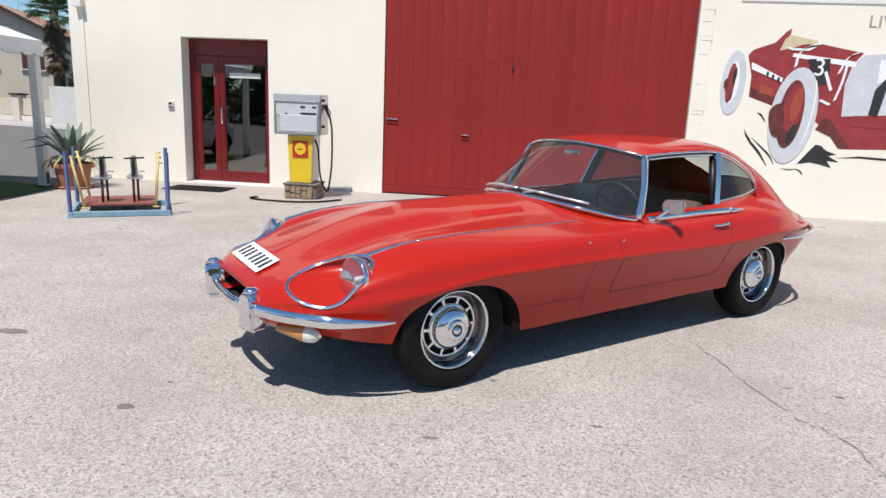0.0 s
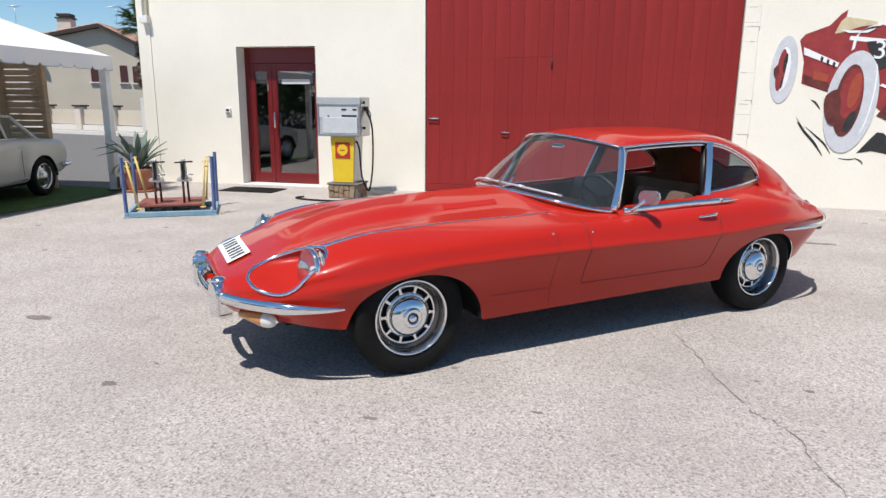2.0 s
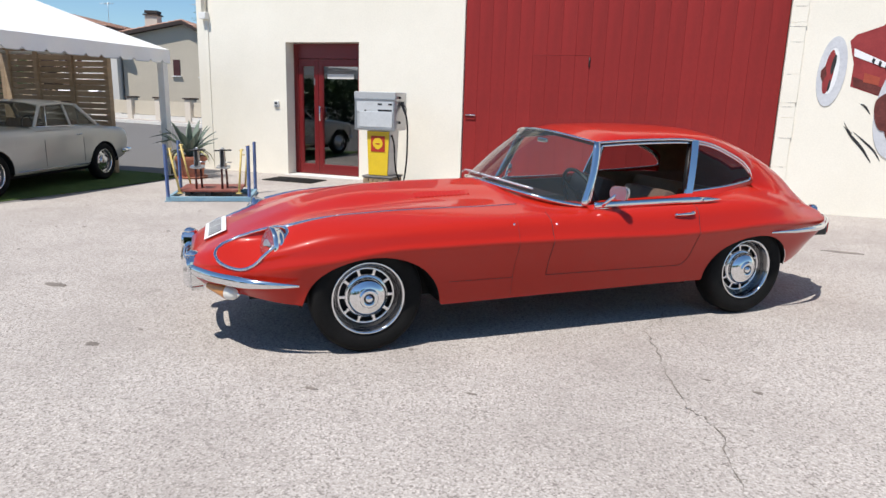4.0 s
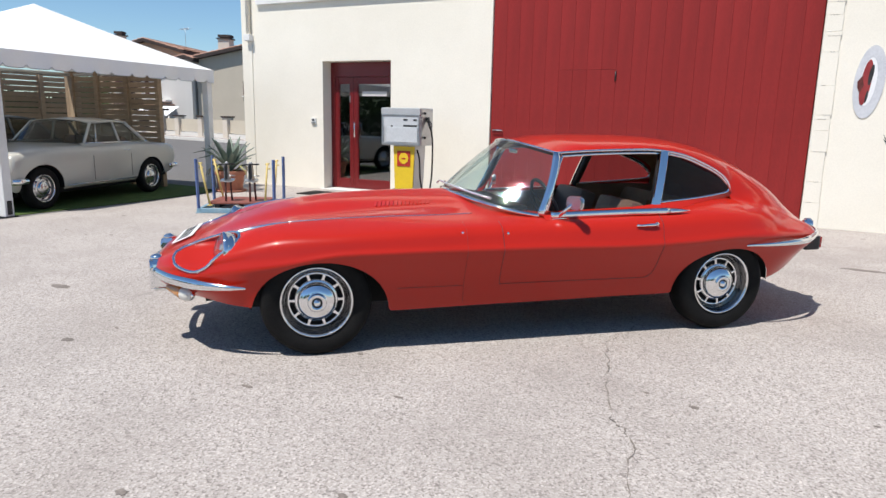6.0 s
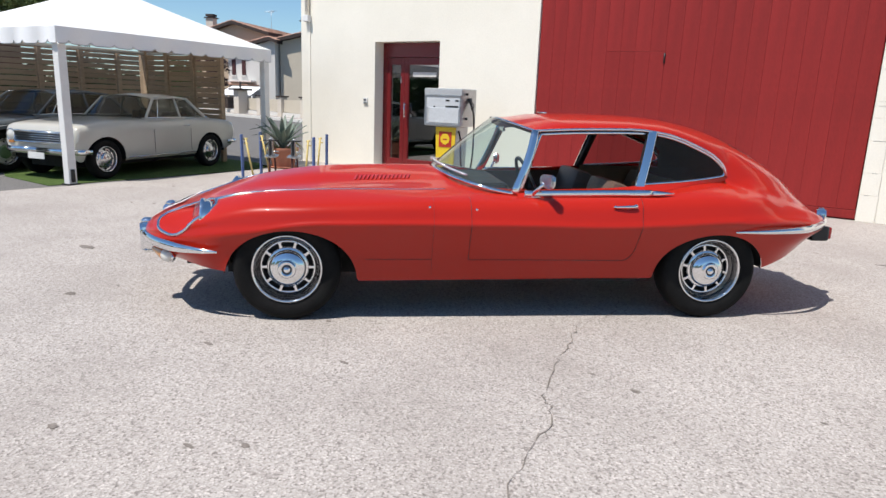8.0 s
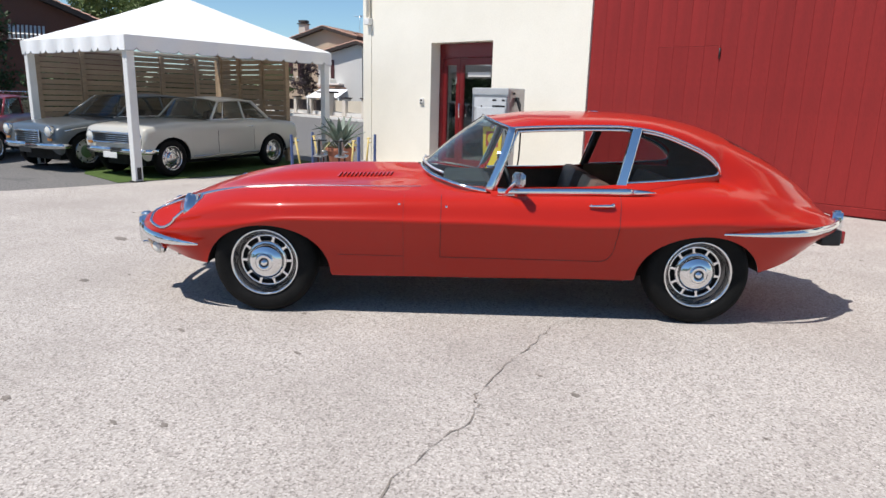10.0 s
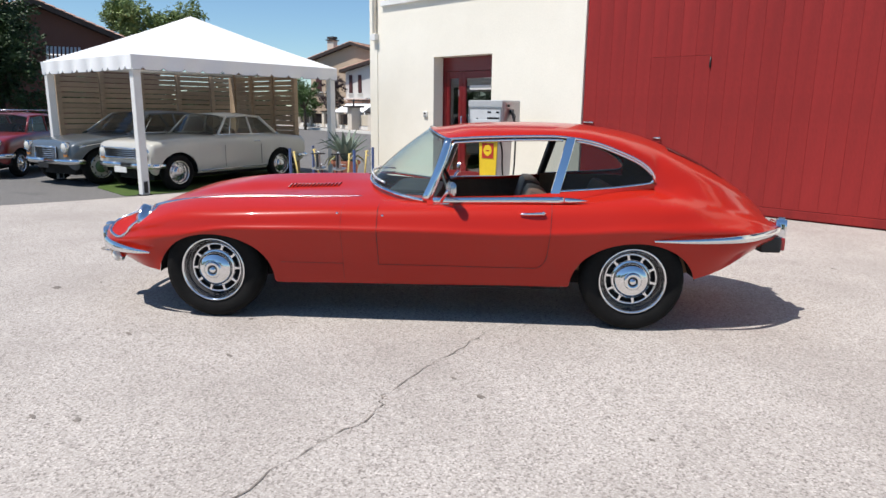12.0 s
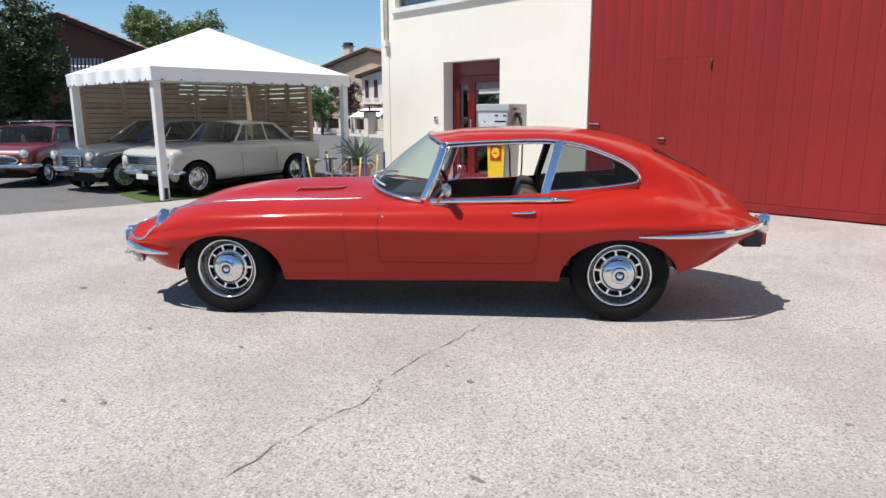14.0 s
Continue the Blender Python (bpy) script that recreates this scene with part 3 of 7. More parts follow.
# stations: along, then crest, bulge, valley, wing, shoulder, flank, lower, edge as (half width, height)
STATIONS = [
    (-0.935, (0, 0.505), (0.06, 0.503), (0.12, 0.498), (0.17, 0.487), (0.2, 0.472), (0.21, 0.455), (0.19, 0.435), (0.14, 0.42)),
    (-0.900, (0, 0.533), (0.12, 0.532), (0.22, 0.528), (0.3, 0.515), (0.345, 0.485), (0.355, 0.45), (0.335, 0.41), (0.26, 0.38)),
    (-0.800, (0, 0.582), (0.15, 0.578), (0.28, 0.574), (0.41, 0.562), (0.495, 0.515), (0.51, 0.46), (0.485, 0.4), (0.4, 0.355)),
    (-0.650, (0, 0.648), (0.17, 0.64), (0.32, 0.631), (0.47, 0.622), (0.605, 0.56), (0.63, 0.48), (0.605, 0.395), (0.52, 0.335)),
    (-0.450, (0, 0.73), (0.19, 0.716), (0.36, 0.693), (0.53, 0.695), (0.68, 0.62), (0.725, 0.52), (0.705, 0.4), (0.66, 0.31)),
    (-0.200, (0, 0.81), (0.2, 0.788), (0.37, 0.749), (0.54, 0.753), (0.7232, 0.685), (0.78, 0.552), (0.714, 0.42), (0.725, 0.289)),
    (0.100, (0, 0.861), (0.2, 0.836), (0.37, 0.781), (0.54, 0.778), (0.754, 0.707), (0.81, 0.602), (0.738, 0.44), (0.725, 0.279)),
    (0.400, (0, 0.881), (0.2, 0.845), (0.36, 0.8), (0.55, 0.785), (0.754, 0.722), (0.82, 0.612), (0.748, 0.44), (0.72, 0.254)),
    (0.750, (0, 0.89), (0.2, 0.855), (0.37, 0.815), (0.56, 0.788), (0.754, 0.734), (0.82, 0.617), (0.748, 0.44), (0.715, 0.256)),
    (1.050, (0, 0.89), (0.22, 0.872), (0.42, 0.832), (0.58, 0.792), (0.744, 0.737), (0.818, 0.617), (0.746, 0.44), (0.71, 0.259)),
    (1.400, (0, 0.86), (0.2, 0.85), (0.45, 0.82), (0.6, 0.795), (0.744, 0.742), (0.815, 0.617), (0.743, 0.44), (0.707, 0.262)),
    (1.900, (0, 0.85), (0.2, 0.845), (0.45, 0.83), (0.6, 0.812), (0.749, 0.75), (0.815, 0.612), (0.743, 0.44), (0.705, 0.269)),
    (2.300, (0, 0.85), (0.2, 0.85), (0.45, 0.845), (0.595, 0.838), (0.749, 0.772), (0.82, 0.627), (0.748, 0.45), (0.715, 0.274)),
    (2.650, (0, 0.862), (0.2, 0.862), (0.42, 0.862), (0.565, 0.864), (0.744, 0.79), (0.825, 0.652), (0.753, 0.47), (0.735, 0.304)),
    (2.950, (0, 0.83), (0.2, 0.83), (0.38, 0.835), (0.53, 0.845), (0.704, 0.775), (0.79, 0.649), (0.732, 0.48), (0.685, 0.314)),
    (3.200, (0, 0.76), (0.2, 0.76), (0.35, 0.765), (0.48, 0.77), (0.61, 0.73), (0.715, 0.645), (0.693, 0.5), (0.627, 0.38)),
    (3.440, (0, 0.72), (0.18, 0.72), (0.31, 0.72), (0.43, 0.712), (0.54, 0.682), (0.615, 0.625), (0.595, 0.55), (0.52, 0.495)),
    (3.590, (0, 0.66), (0.16, 0.66), (0.27, 0.66), (0.36, 0.652), (0.44, 0.637), (0.49, 0.605), (0.475, 0.57), (0.41, 0.54)),
    (3.670, (0, 0.63), (0.12, 0.63), (0.2, 0.63), (0.26, 0.627), (0.31, 0.618), (0.335, 0.6), (0.32, 0.58), (0.27, 0.565)),
    (3.700, (0, 0.61), (0.06, 0.61), (0.1, 0.61), (0.13, 0.608), (0.155, 0.604), (0.165, 0.597), (0.155, 0.588), (0.13, 0.58)),
]
flat_rows = np.array([[s[0]] + [c for p in s[1:] for c in p] for s in STATIONS])
dense = spline(flat_rows, 1800)
dense[:, 0] = np.maximum.accumulate(dense[:, 0])
ARCHES = [(0.025, 0.265, 0.386, 0.302), (2.664, 0.275, 0.388, 0.296)]


def section(u, m=160):
    row = np.array([np.interp(u, dense[:, 0], dense[:, k]) for k in range(1, 17)]).reshape(8, 2)
    tight = float(np.interp(u, [-0.6, -0.1, 2.7, 3.3], [0.5, 0.27, 0.27, 0.5]))
    full = np.vstack([row[:5], row[5] + (row[4] - row[5]) * tight, row[5], row[5] + (row[6] - row[5]) * tight, row[6:]])
    fine = spline(full, 9 * 60 + 1)
    at = np.interp(np.linspace(0, 7, m), [0, 4, 5, 6, 7], [0, 4, 6, 8, 9]) * 60
    return np.stack([np.interp(at, np.arange(541), fine[:, k]) for k in (0, 1)], axis=1)


def arch_height(u):
    best = 0.0
    for c, z, a, h in ARCHES:
        q = 1 - ((u - c) / a) ** 2
        if q > 0:
            best = max(best, z + h * math.sqrt(q))
    return best


us = list(np.linspace(-0.93, -0.3, 64)) + list(np.linspace(-0.3, 1.083, 70)) + list(np.linspace(1.083, 2.13, 30)) + list(np.linspace(2.13, 3.70, 82))
us += list(-0.935 + 0.012 * np.linspace(0, 1, 6) ** 2)
for c, z, a, h in ARCHES:
    us += list(c + a * np.cos(np.linspace(0.02, math.pi - 0.02, 44)))
us = np.array(sorted(us))
us = us[np.concatenate([[True], np.diff(us) > 0.0012])]
us[np.argmin(np.abs(us - 2.80))] = 2.80
UP, LOW = 66, 22
half = []
for u in us:
    s = section(u, 7 * 40 + 1)
    upper = s[np.linspace(0, 200, UP).round().astype(int)]
    lower = s[200:]
    stop = arch_height(u)
    if stop > lower[-1, 1]:
        k = int(np.argmax(lower[:, 1] < stop))
        f = (lower[k - 1, 1] - stop) / (lower[k - 1, 1] - lower[k, 1])
        lower = np.vstack([lower[:k], lower[k - 1] + f * (lower[k] - lower[k - 1])])
    t = np.linspace(0, len(lower) - 1, LOW + 1)[1:]
    low = np.stack([np.interp(t, np.arange(len(lower)), lower[:, j]) for j in (0, 1)], axis=1)
    half.append(np.vstack([upper, low]))
half = np.array(half)
R, C = half.shape[:2]
BODY = np.zeros((R, 2 * C - 1, 3))
BODY[:, C - 1:, 0] = us[:, None]
BODY[:, C - 1:, 1:] = half
BODY[:, :C - 1] = BODY[:, C:][:, ::-1] * np.array([1, -1, 1])

# lamp scoops: an oval hollow in each wing
SC_IN = np.array((0.80, -0.45, -0.40))
SC_IN /= np.linalg.norm(SC_IN)
SC_AXIS = np.array((0.085, -0.574, 0.815))
SC_SIDE = np.array((-0.595, -0.685, -0.42))
SC_MID = np.array((-0.598, 0.528, 0.594))
SC_LONG, SC_WIDE = 0.133, 0.228
for sgn in (1, -1):
    Q = BODY * np.array([1, sgn, 1]) - SC_MID
    lon, lat = Q @ SC_AXIS, Q @ SC_SIDE
    wide = SC_WIDE * (0.80 + 0.25 * np.clip(lon / SC_LONG, -1, 1))
    r = np.sqrt((lon / SC_LONG) ** 2 + (lat / wide) ** 2)
    near = (np.abs(Q[..., 0]) < 0.4) & (np.abs(Q[..., 1]) < 0.3) & (np.abs(Q @ SC_IN) < 0.2)
    push = np.clip(1 - r ** 4, 0, 1) * near * (0.045 + 0.10 * np.clip((1 - lat / wide) / 2, 0, 1))
    BODY += push[..., None] * SC_IN * np.array([1, sgn, 1])
# air intake
mouth = np.clip(1 - (np.abs(BODY[..., 1]) / 0.28) ** 6 - ((BODY[..., 2] - 0.472) / 0.050) ** 4, 0, 1) * (BODY[..., 0] < -0.78)
BODY[..., 0] += 0.16 * np.clip(mouth * 3, 0, 1)

cu = (BODY[:-1, :-1] + BODY[1:, 1:]) / 2
CU, CV, CZ = cu[..., 0], np.abs(cu[..., 1]), cu[..., 2]
EDGE_U = [0.9, 1.0, 1.2, 1.4, 1.9, 2.3, 2.65, 2.8, 3.0, 3.3]
EDGE_V = [0.0, 0.36, 0.52, 0.57, 0.57, 0.56, 0.52, 0.47, 0.30, 0.0]
cabin = CV < np.interp(CU, EDGE_U, EDGE_V, left=-1, right=-1)
dark = (np.abs(cu[..., 1]) < 0.262) & (np.abs(CZ - 0.472) < 0.043) & (CU < -0.70) & (mouth[:-1, :-1] > 0.25)
skin = ~cabin
bonnet_m = skin & (CU < 0.86) & ~dark
scuttle_m = skin & (CU >= 0.86) & (CU < 1.083)
door_m = skin & (CU >= 1.083) & (CU < 2.13) & (CZ > 0.39) & (CZ < 0.83)
sill_m = skin & (CU >= 1.083) & (CU < 2.13) & (CZ <= 0.39)
REAR_U = 2.80
rear_m = skin & (CU >= 2.13) & (CU < REAR_U)
bonnet = part("bonnet", sheet(BODY, bonnet_m, blur=5), PAINT, car, "long red bonnet with a centre bulge")
for up in (CZ > 0.455, CZ <= 0.455):
    for near in (cu[..., 1] > 0, cu[..., 1] <= 0):
        if (dark & up & near).any():
            part("grille_mouth", sheet(BODY, dark & up & near), WELL, bonnet, "dark air intake lip")
part("intake_back", box((-0.775, -0.262, 0.41), (-0.755, 0.262, 0.53), 0.004, 1), WELL, bonnet, "dark back of the air intake")
part("intake_floor", box((-0.88, -0.235, 0.398), (-0.776, 0.235, 0.408), 0.003, 1), WELL, bonnet, "dark floor of the air intake")
part("scuttle", sheet(BODY, scuttle_m, blur=5), PAINT, car)
left = cu[..., 1] < 0
doors = [part("door", sheet(BODY, door_m & (left if k == 0 else ~left), blur=5), PAINT, car) for k in (0, 1)]
for k in (0, 1):
    part("sill", sheet(BODY, sill_m & (left if k == 0 else ~left), blur=5), PAINT, car)
for k in (0, 1):
    part("rear_wing", sheet(BODY, rear_m & (left if k == 0 else ~left), blur=5), PAINT, car)


def skin_at(u, v):
    """Height of the outer skin above (u, v)."""
    s = section(u, 400)
    k = int(np.argmax(s[:, 0])) + 1
    return float(np.interp(abs(v), s[:k, 0], s[:k, 1]))


def flank_at(u, z):
    """Half width of the flank at height z."""
    s = section(u, 400)
    k = int(np.argmax(s[:, 0]))
    if z < s[k, 1]:
        return float(np.interp(-z, -s[k:, 1], s[k:, 0]))
    return float(np.interp(-z, -s[:k + 1, 1], s[:k + 1, 0]))


# seams
for sgn in (-1, 1):
    part("bonnet_seam", tube([(0.86, sgn * (flank_at(0.86, z) + 0.0005), z) for z in np.linspace(0.285, 0.765, 30)], 0.0008, 6), BLACK, car)
    part("door_seam", tube([(1.083, sgn * (flank_at(1.083, z) + 0.0005), z) for z in np.linspace(0.39, 0.765, 24)], 0.0018, 6), BLACK, car)
    low = [(u, sgn * (flank_at(u, 0.39) + 0.0005), 0.39) for u in np.linspace(1.083, 2.05, 30)]
    up = [(2.05 + 0.08 * math.sin(a), 0, 0.39 + 0.10 * (1 - math.cos(a))) for a in np.linspace(0.2, math.pi / 2, 8)]
    up += [(2.13 + 0.02 * k, 0, 0.49 + 0.30 * k) for k in np.linspace(0.1, 1, 14)]
    low += [(u, sgn * (flank_at(u, z) + 0.0005), z) for u, _, z in up]
    part("door_seam", tube(low, 0.0017, 6), BLACK, car)
    part("sill_seam", tube([(u, sgn * (flank_at(u, 0.39) + 0.0003), 0.39) for u in np.linspace(0.46, 0.86, 20)], 0.0014, 6), BLACK, car)
    # wing bead: bright at the lamp, body colour beyond
    bead = lambda a, b, n: [(u, sgn * (0.555 - 0.05 * max(0, -u)), skin_at(u, 0.555 - 0.05 * max(0, -u)) + 0.001) for u in np.linspace(a, b, n)]
    part("wing_bead", tube(bead(-0.43, -0.16, 16), list(np.linspace(0.013, 0.005, 16)), 8), CHROME, car, "chrome wing bead behind the lamp")
    part("wing_bead", tube(bead(-0.16, 0.95, 40), list(np.linspace(0.005, 0.0038, 40)), 8), DULL_CHROME, car)

# louvres in the bonnet: pressed hoods, each with a dark mouth behind
lw, ll, lh = 0.036, 0.020, 0.0075
lme = mesh_of("louvre", [(-ll * 0.6, -lw, 0), (-ll * 0.6, lw, 0), (ll * 0.4, -lw * 0.9, lh), (ll * 0.4, lw * 0.9, lh), (ll * 0.42, -lw * 0.9, -0.001), (ll * 0.42, lw * 0.9, -0.001), (ll * 0.1, -lw * 1.05, -0.001), (ll * 0.1, lw * 1.05, -0.001)],
              [(0, 2, 3, 1), (0, 6, 2), (1, 3, 7), (6, 4, 2), (7, 3, 5), (2, 4, 5, 3)])
lme.materials.append(PAINT)
lme.materials.append(WELL)
lme.polygons[5].material_index = 1
for sgn in (-1, 1):
    for i in range(14):
        u = 0.40 + 0.026 * i
        v = sgn * 0.280
        o = part("louvre", lme, None, bonnet)
        slope = math.degrees(math.atan2(skin_at(u, abs(v) + 0.02) - skin_at(u, abs(v) - 0.02), 0.04)) * sgn
        o.matrix_local = pose(u, v, skin_at(u, abs(v)) + 0.001, slope, 0, sgn * 12)

# wheel wells, floor and underbody
for c, z, a, h in ARCHES:
    for sgn in (-1, 1):
        n = 30
        ang = np.linspace(0.0, math.pi, n)
        floor_z = 0.285 if c < 1 else 0.32
        ring = lambda grow, w: np.stack([c + (a + grow) * np.cos(ang), [sgn * w] * n, np.maximum(floor_z, z + (h + grow) * np.sin(ang))], axis=1)
        edge_v = [flank_at(float(np.clip(c + a * math.cos(t), -0.9, 3.6)), max(0.29, z + h * math.sin(t))) for t in ang]
        outer = ring(0.0, 0.7)
        outer[:, 1] = sgn * (np.array(edge_v) - 0.004)
        lip = ring(0.012, 0.7)
        lip[:, 1] = sgn * (np.array(edge_v) - 0.03)
        part("wheel_well", sheet(np.stack([outer, lip, ring(0.02, 0.60), ring(0.02, 0.40)]), normals=False), WELL, car)
        disc = [(c, sgn * 0.40, z)] + [tuple(p) for p in ring(0.03, 0.40)]
        part("well_wall", mesh_of("well_wall", disc, [(0, i, i + 1) for i in range(1, n)]), WELL, car)
part("underbody", fused(box((-0.62, -0.50, 0.30), (-0.36, 0.50, 0.36)), box((0.46, -0.60, 0.225), (2.24, 0.60, 0.30)), box((-0.4, -0.395, 0.22), (0.46, 0.395, 0.40)), box((2.24, -0.395, 0.22), (3.06, 0.395, 0.42))), WELL, car)
part("tail_floor", prism([(3.06, 0.0), (3.06, 0.6), (3.42, 0.46), (3.58, 0.3), (3.58, -0.3), (3.42, -0.46), (3.06, -0.6)], 0.0, 0.02, m=pose(0, 0, 0) @ Matrix(((1, 0, 0, 0), (0, 1, 0, 0), (0.44, 0, 1, -0.98), (0, 0, 0, 1)))), PAINT, car)

# roof and fastback
SP_U = [1.35, 1.5, 1.75, 2.0, 2.25, 2.45, 2.7, 2.9, 3.1, 3.3, 3.5, 3.64, 3.70]
SP_Z = [1.228, 1.248, 1.264, 1.269, 1.266, 1.252, 1.210, 1.148, 1.060, 0.953, 0.820, 0.700, 0.630]
AR_U = [1.35, 1.5, 1.75, 2.1, 2.25, 2.42, 2.59, 2.71, 2.785, 2.81, 2.83, 2.95, 3.2, 3.4, 3.58, 3.70]
AR_V = [.54, .535, .532, .525, .518, .512, .502, .498, .500, .512, .530, .545, .500, .385, .240, .05]
AR_Z = [1.15, 1.165, 1.181, 1.191, 1.184, 1.156, 1.096, 1.040, .975, .905, .845, .785, .725, .685, .63, .60]
RB_U = [1.35, 1.5, 1.75, 2.1, 2.25, 2.42, 2.59, 2.70, 2.83, 2.95, 3.2, 3.4, 3.58, 3.70]
RB_V = [.54, .535, .532, .525, .518, .512, .504, .504, .523, .545, .500, .385, .240, .05]
RB_Z = [1.15, 1.165, 1.181, 1.191, 1.184, 1.156, 1.088, 1.015, .905, .815, .728, .685, .63, .60]
BE_U = [1.36, 1.60, 1.90, 2.20, 2.50, 2.70, 2.79, 2.82]
BE_V = [.650, .645, .636, .614, .578, .534, .510, .499]
BE_Z = [.790, .806, .826, .850, .872, .892, .905, .912]


CURVES = {}


def smooth_at(u, xs, ys):
    if id(ys) not in CURVES:
        CURVES[id(ys)] = spline(np.stack([xs, ys], axis=1), 900)
    p = CURVES[id(ys)]
    return np.interp(u, p[:, 0], p[:, 1])


def header(v):
    """Along and height of the windscreen's head at v."""
    a = min(1.0, abs(v) / 0.535)
    return 1.345 + 0.155 * a ** 2.6, 1.226 - 0.061 * a ** 2.2


ROOF_END = (REAR_U - 1.345) / (3.70 - 1.345)
ru = np.concatenate([np.linspace(0, 0.5, 40), np.linspace(0.5, ROOF_END, 40)[1:]])
th = np.linspace(-math.pi / 2, math.pi / 2, 61)
ROOF = np.zeros((len(ru), 61, 3))


def roof_at(u, a, front=0.0):
    """A point of the roof's cross-section at u, a from the spine to the edge."""
    sn = math.copysign(abs(math.sin(a)) ** 0.92, a)
    ue = min(3.70, max(1.5, u))
    we, ze = smooth_at(ue, AR_U, AR_V), smooth_at(ue, AR_U, AR_Z)
    vb, zb = smooth_at(ue, RB_U, RB_V), smooth_at(ue, RB_U, RB_Z)
    edge_ = abs(math.sin(a)) ** 14
    k = np.interp(u, [1.5, 2.5, 2.8, 3.1, 3.5], [1.0, 0.9, 0.88, 0.95, 1.05])
    z = zb + (smooth_at(u, SP_U, SP_Z) - zb) * max(0.0, math.cos(a)) ** k + (ze - zb) * edge_
    return u, (vb + (we - vb) * edge_) * sn, z * (1 - front) + front * header(0.535 * sn)[1]


for i, s in enumerate(ru):
    for j, a in enumerate(th):
        hu = header(0.535 * math.copysign(abs(math.sin(a)) ** 0.92, a))[0]
        u = 1.345 + (3.70 - 1.345) * s + (hu - 1.345) * max(0.0, 1 - s / 0.5)
        ROOF[i, j] = roof_at(u, a, max(0.0, 1 - s / 0.10))
roof = part("roof_panel", sheet(ROOF, blur=3), PAINT, car)
INNER = ROOF[:, 4:57].copy()
INNER[..., 2] -= 0.022
INNER[..., 1] *= 0.97
part("headliner", sheet(INNER), TAN, roof, "brown roof lining")

# tail: fastback and rear wings in one smooth skin from the spine to the lower edge
JO_U = [2.80, 2.90, 3.0, 3.2, 3.44, 3.59, 3.67, 3.70]
JO_V = [.512, .545, .558, .540, .450, .340, .20, .10]
JO_Z = [.905, .872, .846, .778, .707, .655, .630, .610]
rows_of = [i for i, u in enumerate(us) if u >= REAR_U - 1e-6]
TOPS = 72
tail_half = []
for i in rows_of:
    u = float(us[i])
    c = np.array([np.interp(u, dense[:, 0], dense[:, k]) for k in range(1, 17)]).reshape(8, 2)
    arc = [np.array(roof_at(u, radians(d))[1:]) for d in (0, 14, 28, 42, 54)]
    joint = np.array((smooth_at(u, JO_U, JO_V), smooth_at(u, JO_U, JO_Z)))
    b = min(1.0, (u - REAR_U) / 0.26)
    b = b * b * (3 - 2 * b)
    for k, d in enumerate((66, 78)):
        free = arc[4] + (joint - arc[4]) * (k + 1) / 3
        arc.append(np.array(roof_at(u, radians(d))[1:]) * (1 - b) + free * b)
    rest = c[3] * (1 - b) + (joint * 0.6 + c[4] * 0.4) * b
    tight = float(np.interp(u, [2.7, 3.3], [0.27, 0.5]))
    pts = spline(arc + [joint, rest, c[4], c[5] + (c[4] - c[5]) * tight, c[5], c[5] + (c[6] - c[5]) * tight, c[6]], 13 * 40 + 1)[:441]
    run = np.concatenate([[0], np.cumsum(np.hypot(*np.diff(pts, axis=0).T))])
    t = np.linspace(0, run[-1], TOPS)
    top = np.stack([np.interp(t, run, pts[:, k]) for k in (0, 1)], axis=1)
    tail_half.append(np.vstack([top, half[i][UP:]]))
tail_half = np.array(tail_half)
TR, TC_ = tail_half.shape[:2]
TAIL = np.zeros((TR, 2 * TC_ - 1, 3))
TAIL[:, TC_ - 1:, 0] = us[rows_of][:, None]
TAIL[:, TC_ - 1:, 1:] = tail_half
TAIL[:, :TC_ - 1] = TAIL[:, TC_:][:, ::-1] * np.array([1, -1, 1])
mid_t = (TAIL[:-1, :-1] + TAIL[1:, 1:]) / 2
hatch = (mid_t[..., 0] > 2.93) & (mid_t[..., 0] < 3.32) & (np.abs(mid_t[..., 1]) < 0.29 - 0.2 * (mid_t[..., 0] - 2.93)) & (mid_t[..., 2] > 0.85)
tail = part("tail_panel", sheet(TAIL, ~hatch, blur=4), PAINT, car, "smooth red fastback tail")
glass_grid = TAIL.copy()
glass_grid[..., 2] += 0.002
part("rear_window", sheet(glass_grid, hatch), TINTED, tail, "sloping rear window glass")
lined = (mid_t[..., 0] < 3.4) & (np.abs(mid_t[..., 1]) < 0.66) & (mid_t[..., 2] > 0.70) & ~hatch
lining = TAIL * np.array([1, 0.97, 1]) - np.array([0, 0, 0.02])
part("tail_lining", sheet(lining, lined), TAN, tail, "brown lining of the tail")

# windscreen
base = np.array([(1.355, -.650, .787), (1.225, -.612, .808), (1.115, -.540, .832), (1.02, -.425, .856), (.955, -.23, .874), (.93, 0, .882),
                 (.955, .23, .874), (1.02, .425, .856), (1.115, .540, .832), (1.225, .612, .808), (1.355, .650, .787)])
vs_ = np.linspace(-1, 1, 49)
bp_ = spline(base, 49)
top_ = np.array([(header(0.535 * math.copysign(abs(x) ** 0.8, x))[0], 0.535 * math.copysign(abs(x) ** 0.8, x), header(0.535 * abs(x) ** 0.8)[1]) for x in vs_])
SCREEN = np.array([bp_ * (1 - s) + top_ * s + np.array((-1, 0, 0.8)) * 0.010 * math.sin(math.pi * s) * np.array([1 - abs(x) ** 2 for x in vs_])[:, None] for s in np.linspace(0, 1, 17)])
screen = part("windscreen", sheet(SCREEN[:, ::-1]), GLASS, car, "curved clear windscreen")
part("screen_trim", tube([tuple(p) for p in SCREEN[0]], 0.013, 8), CHROME, car)
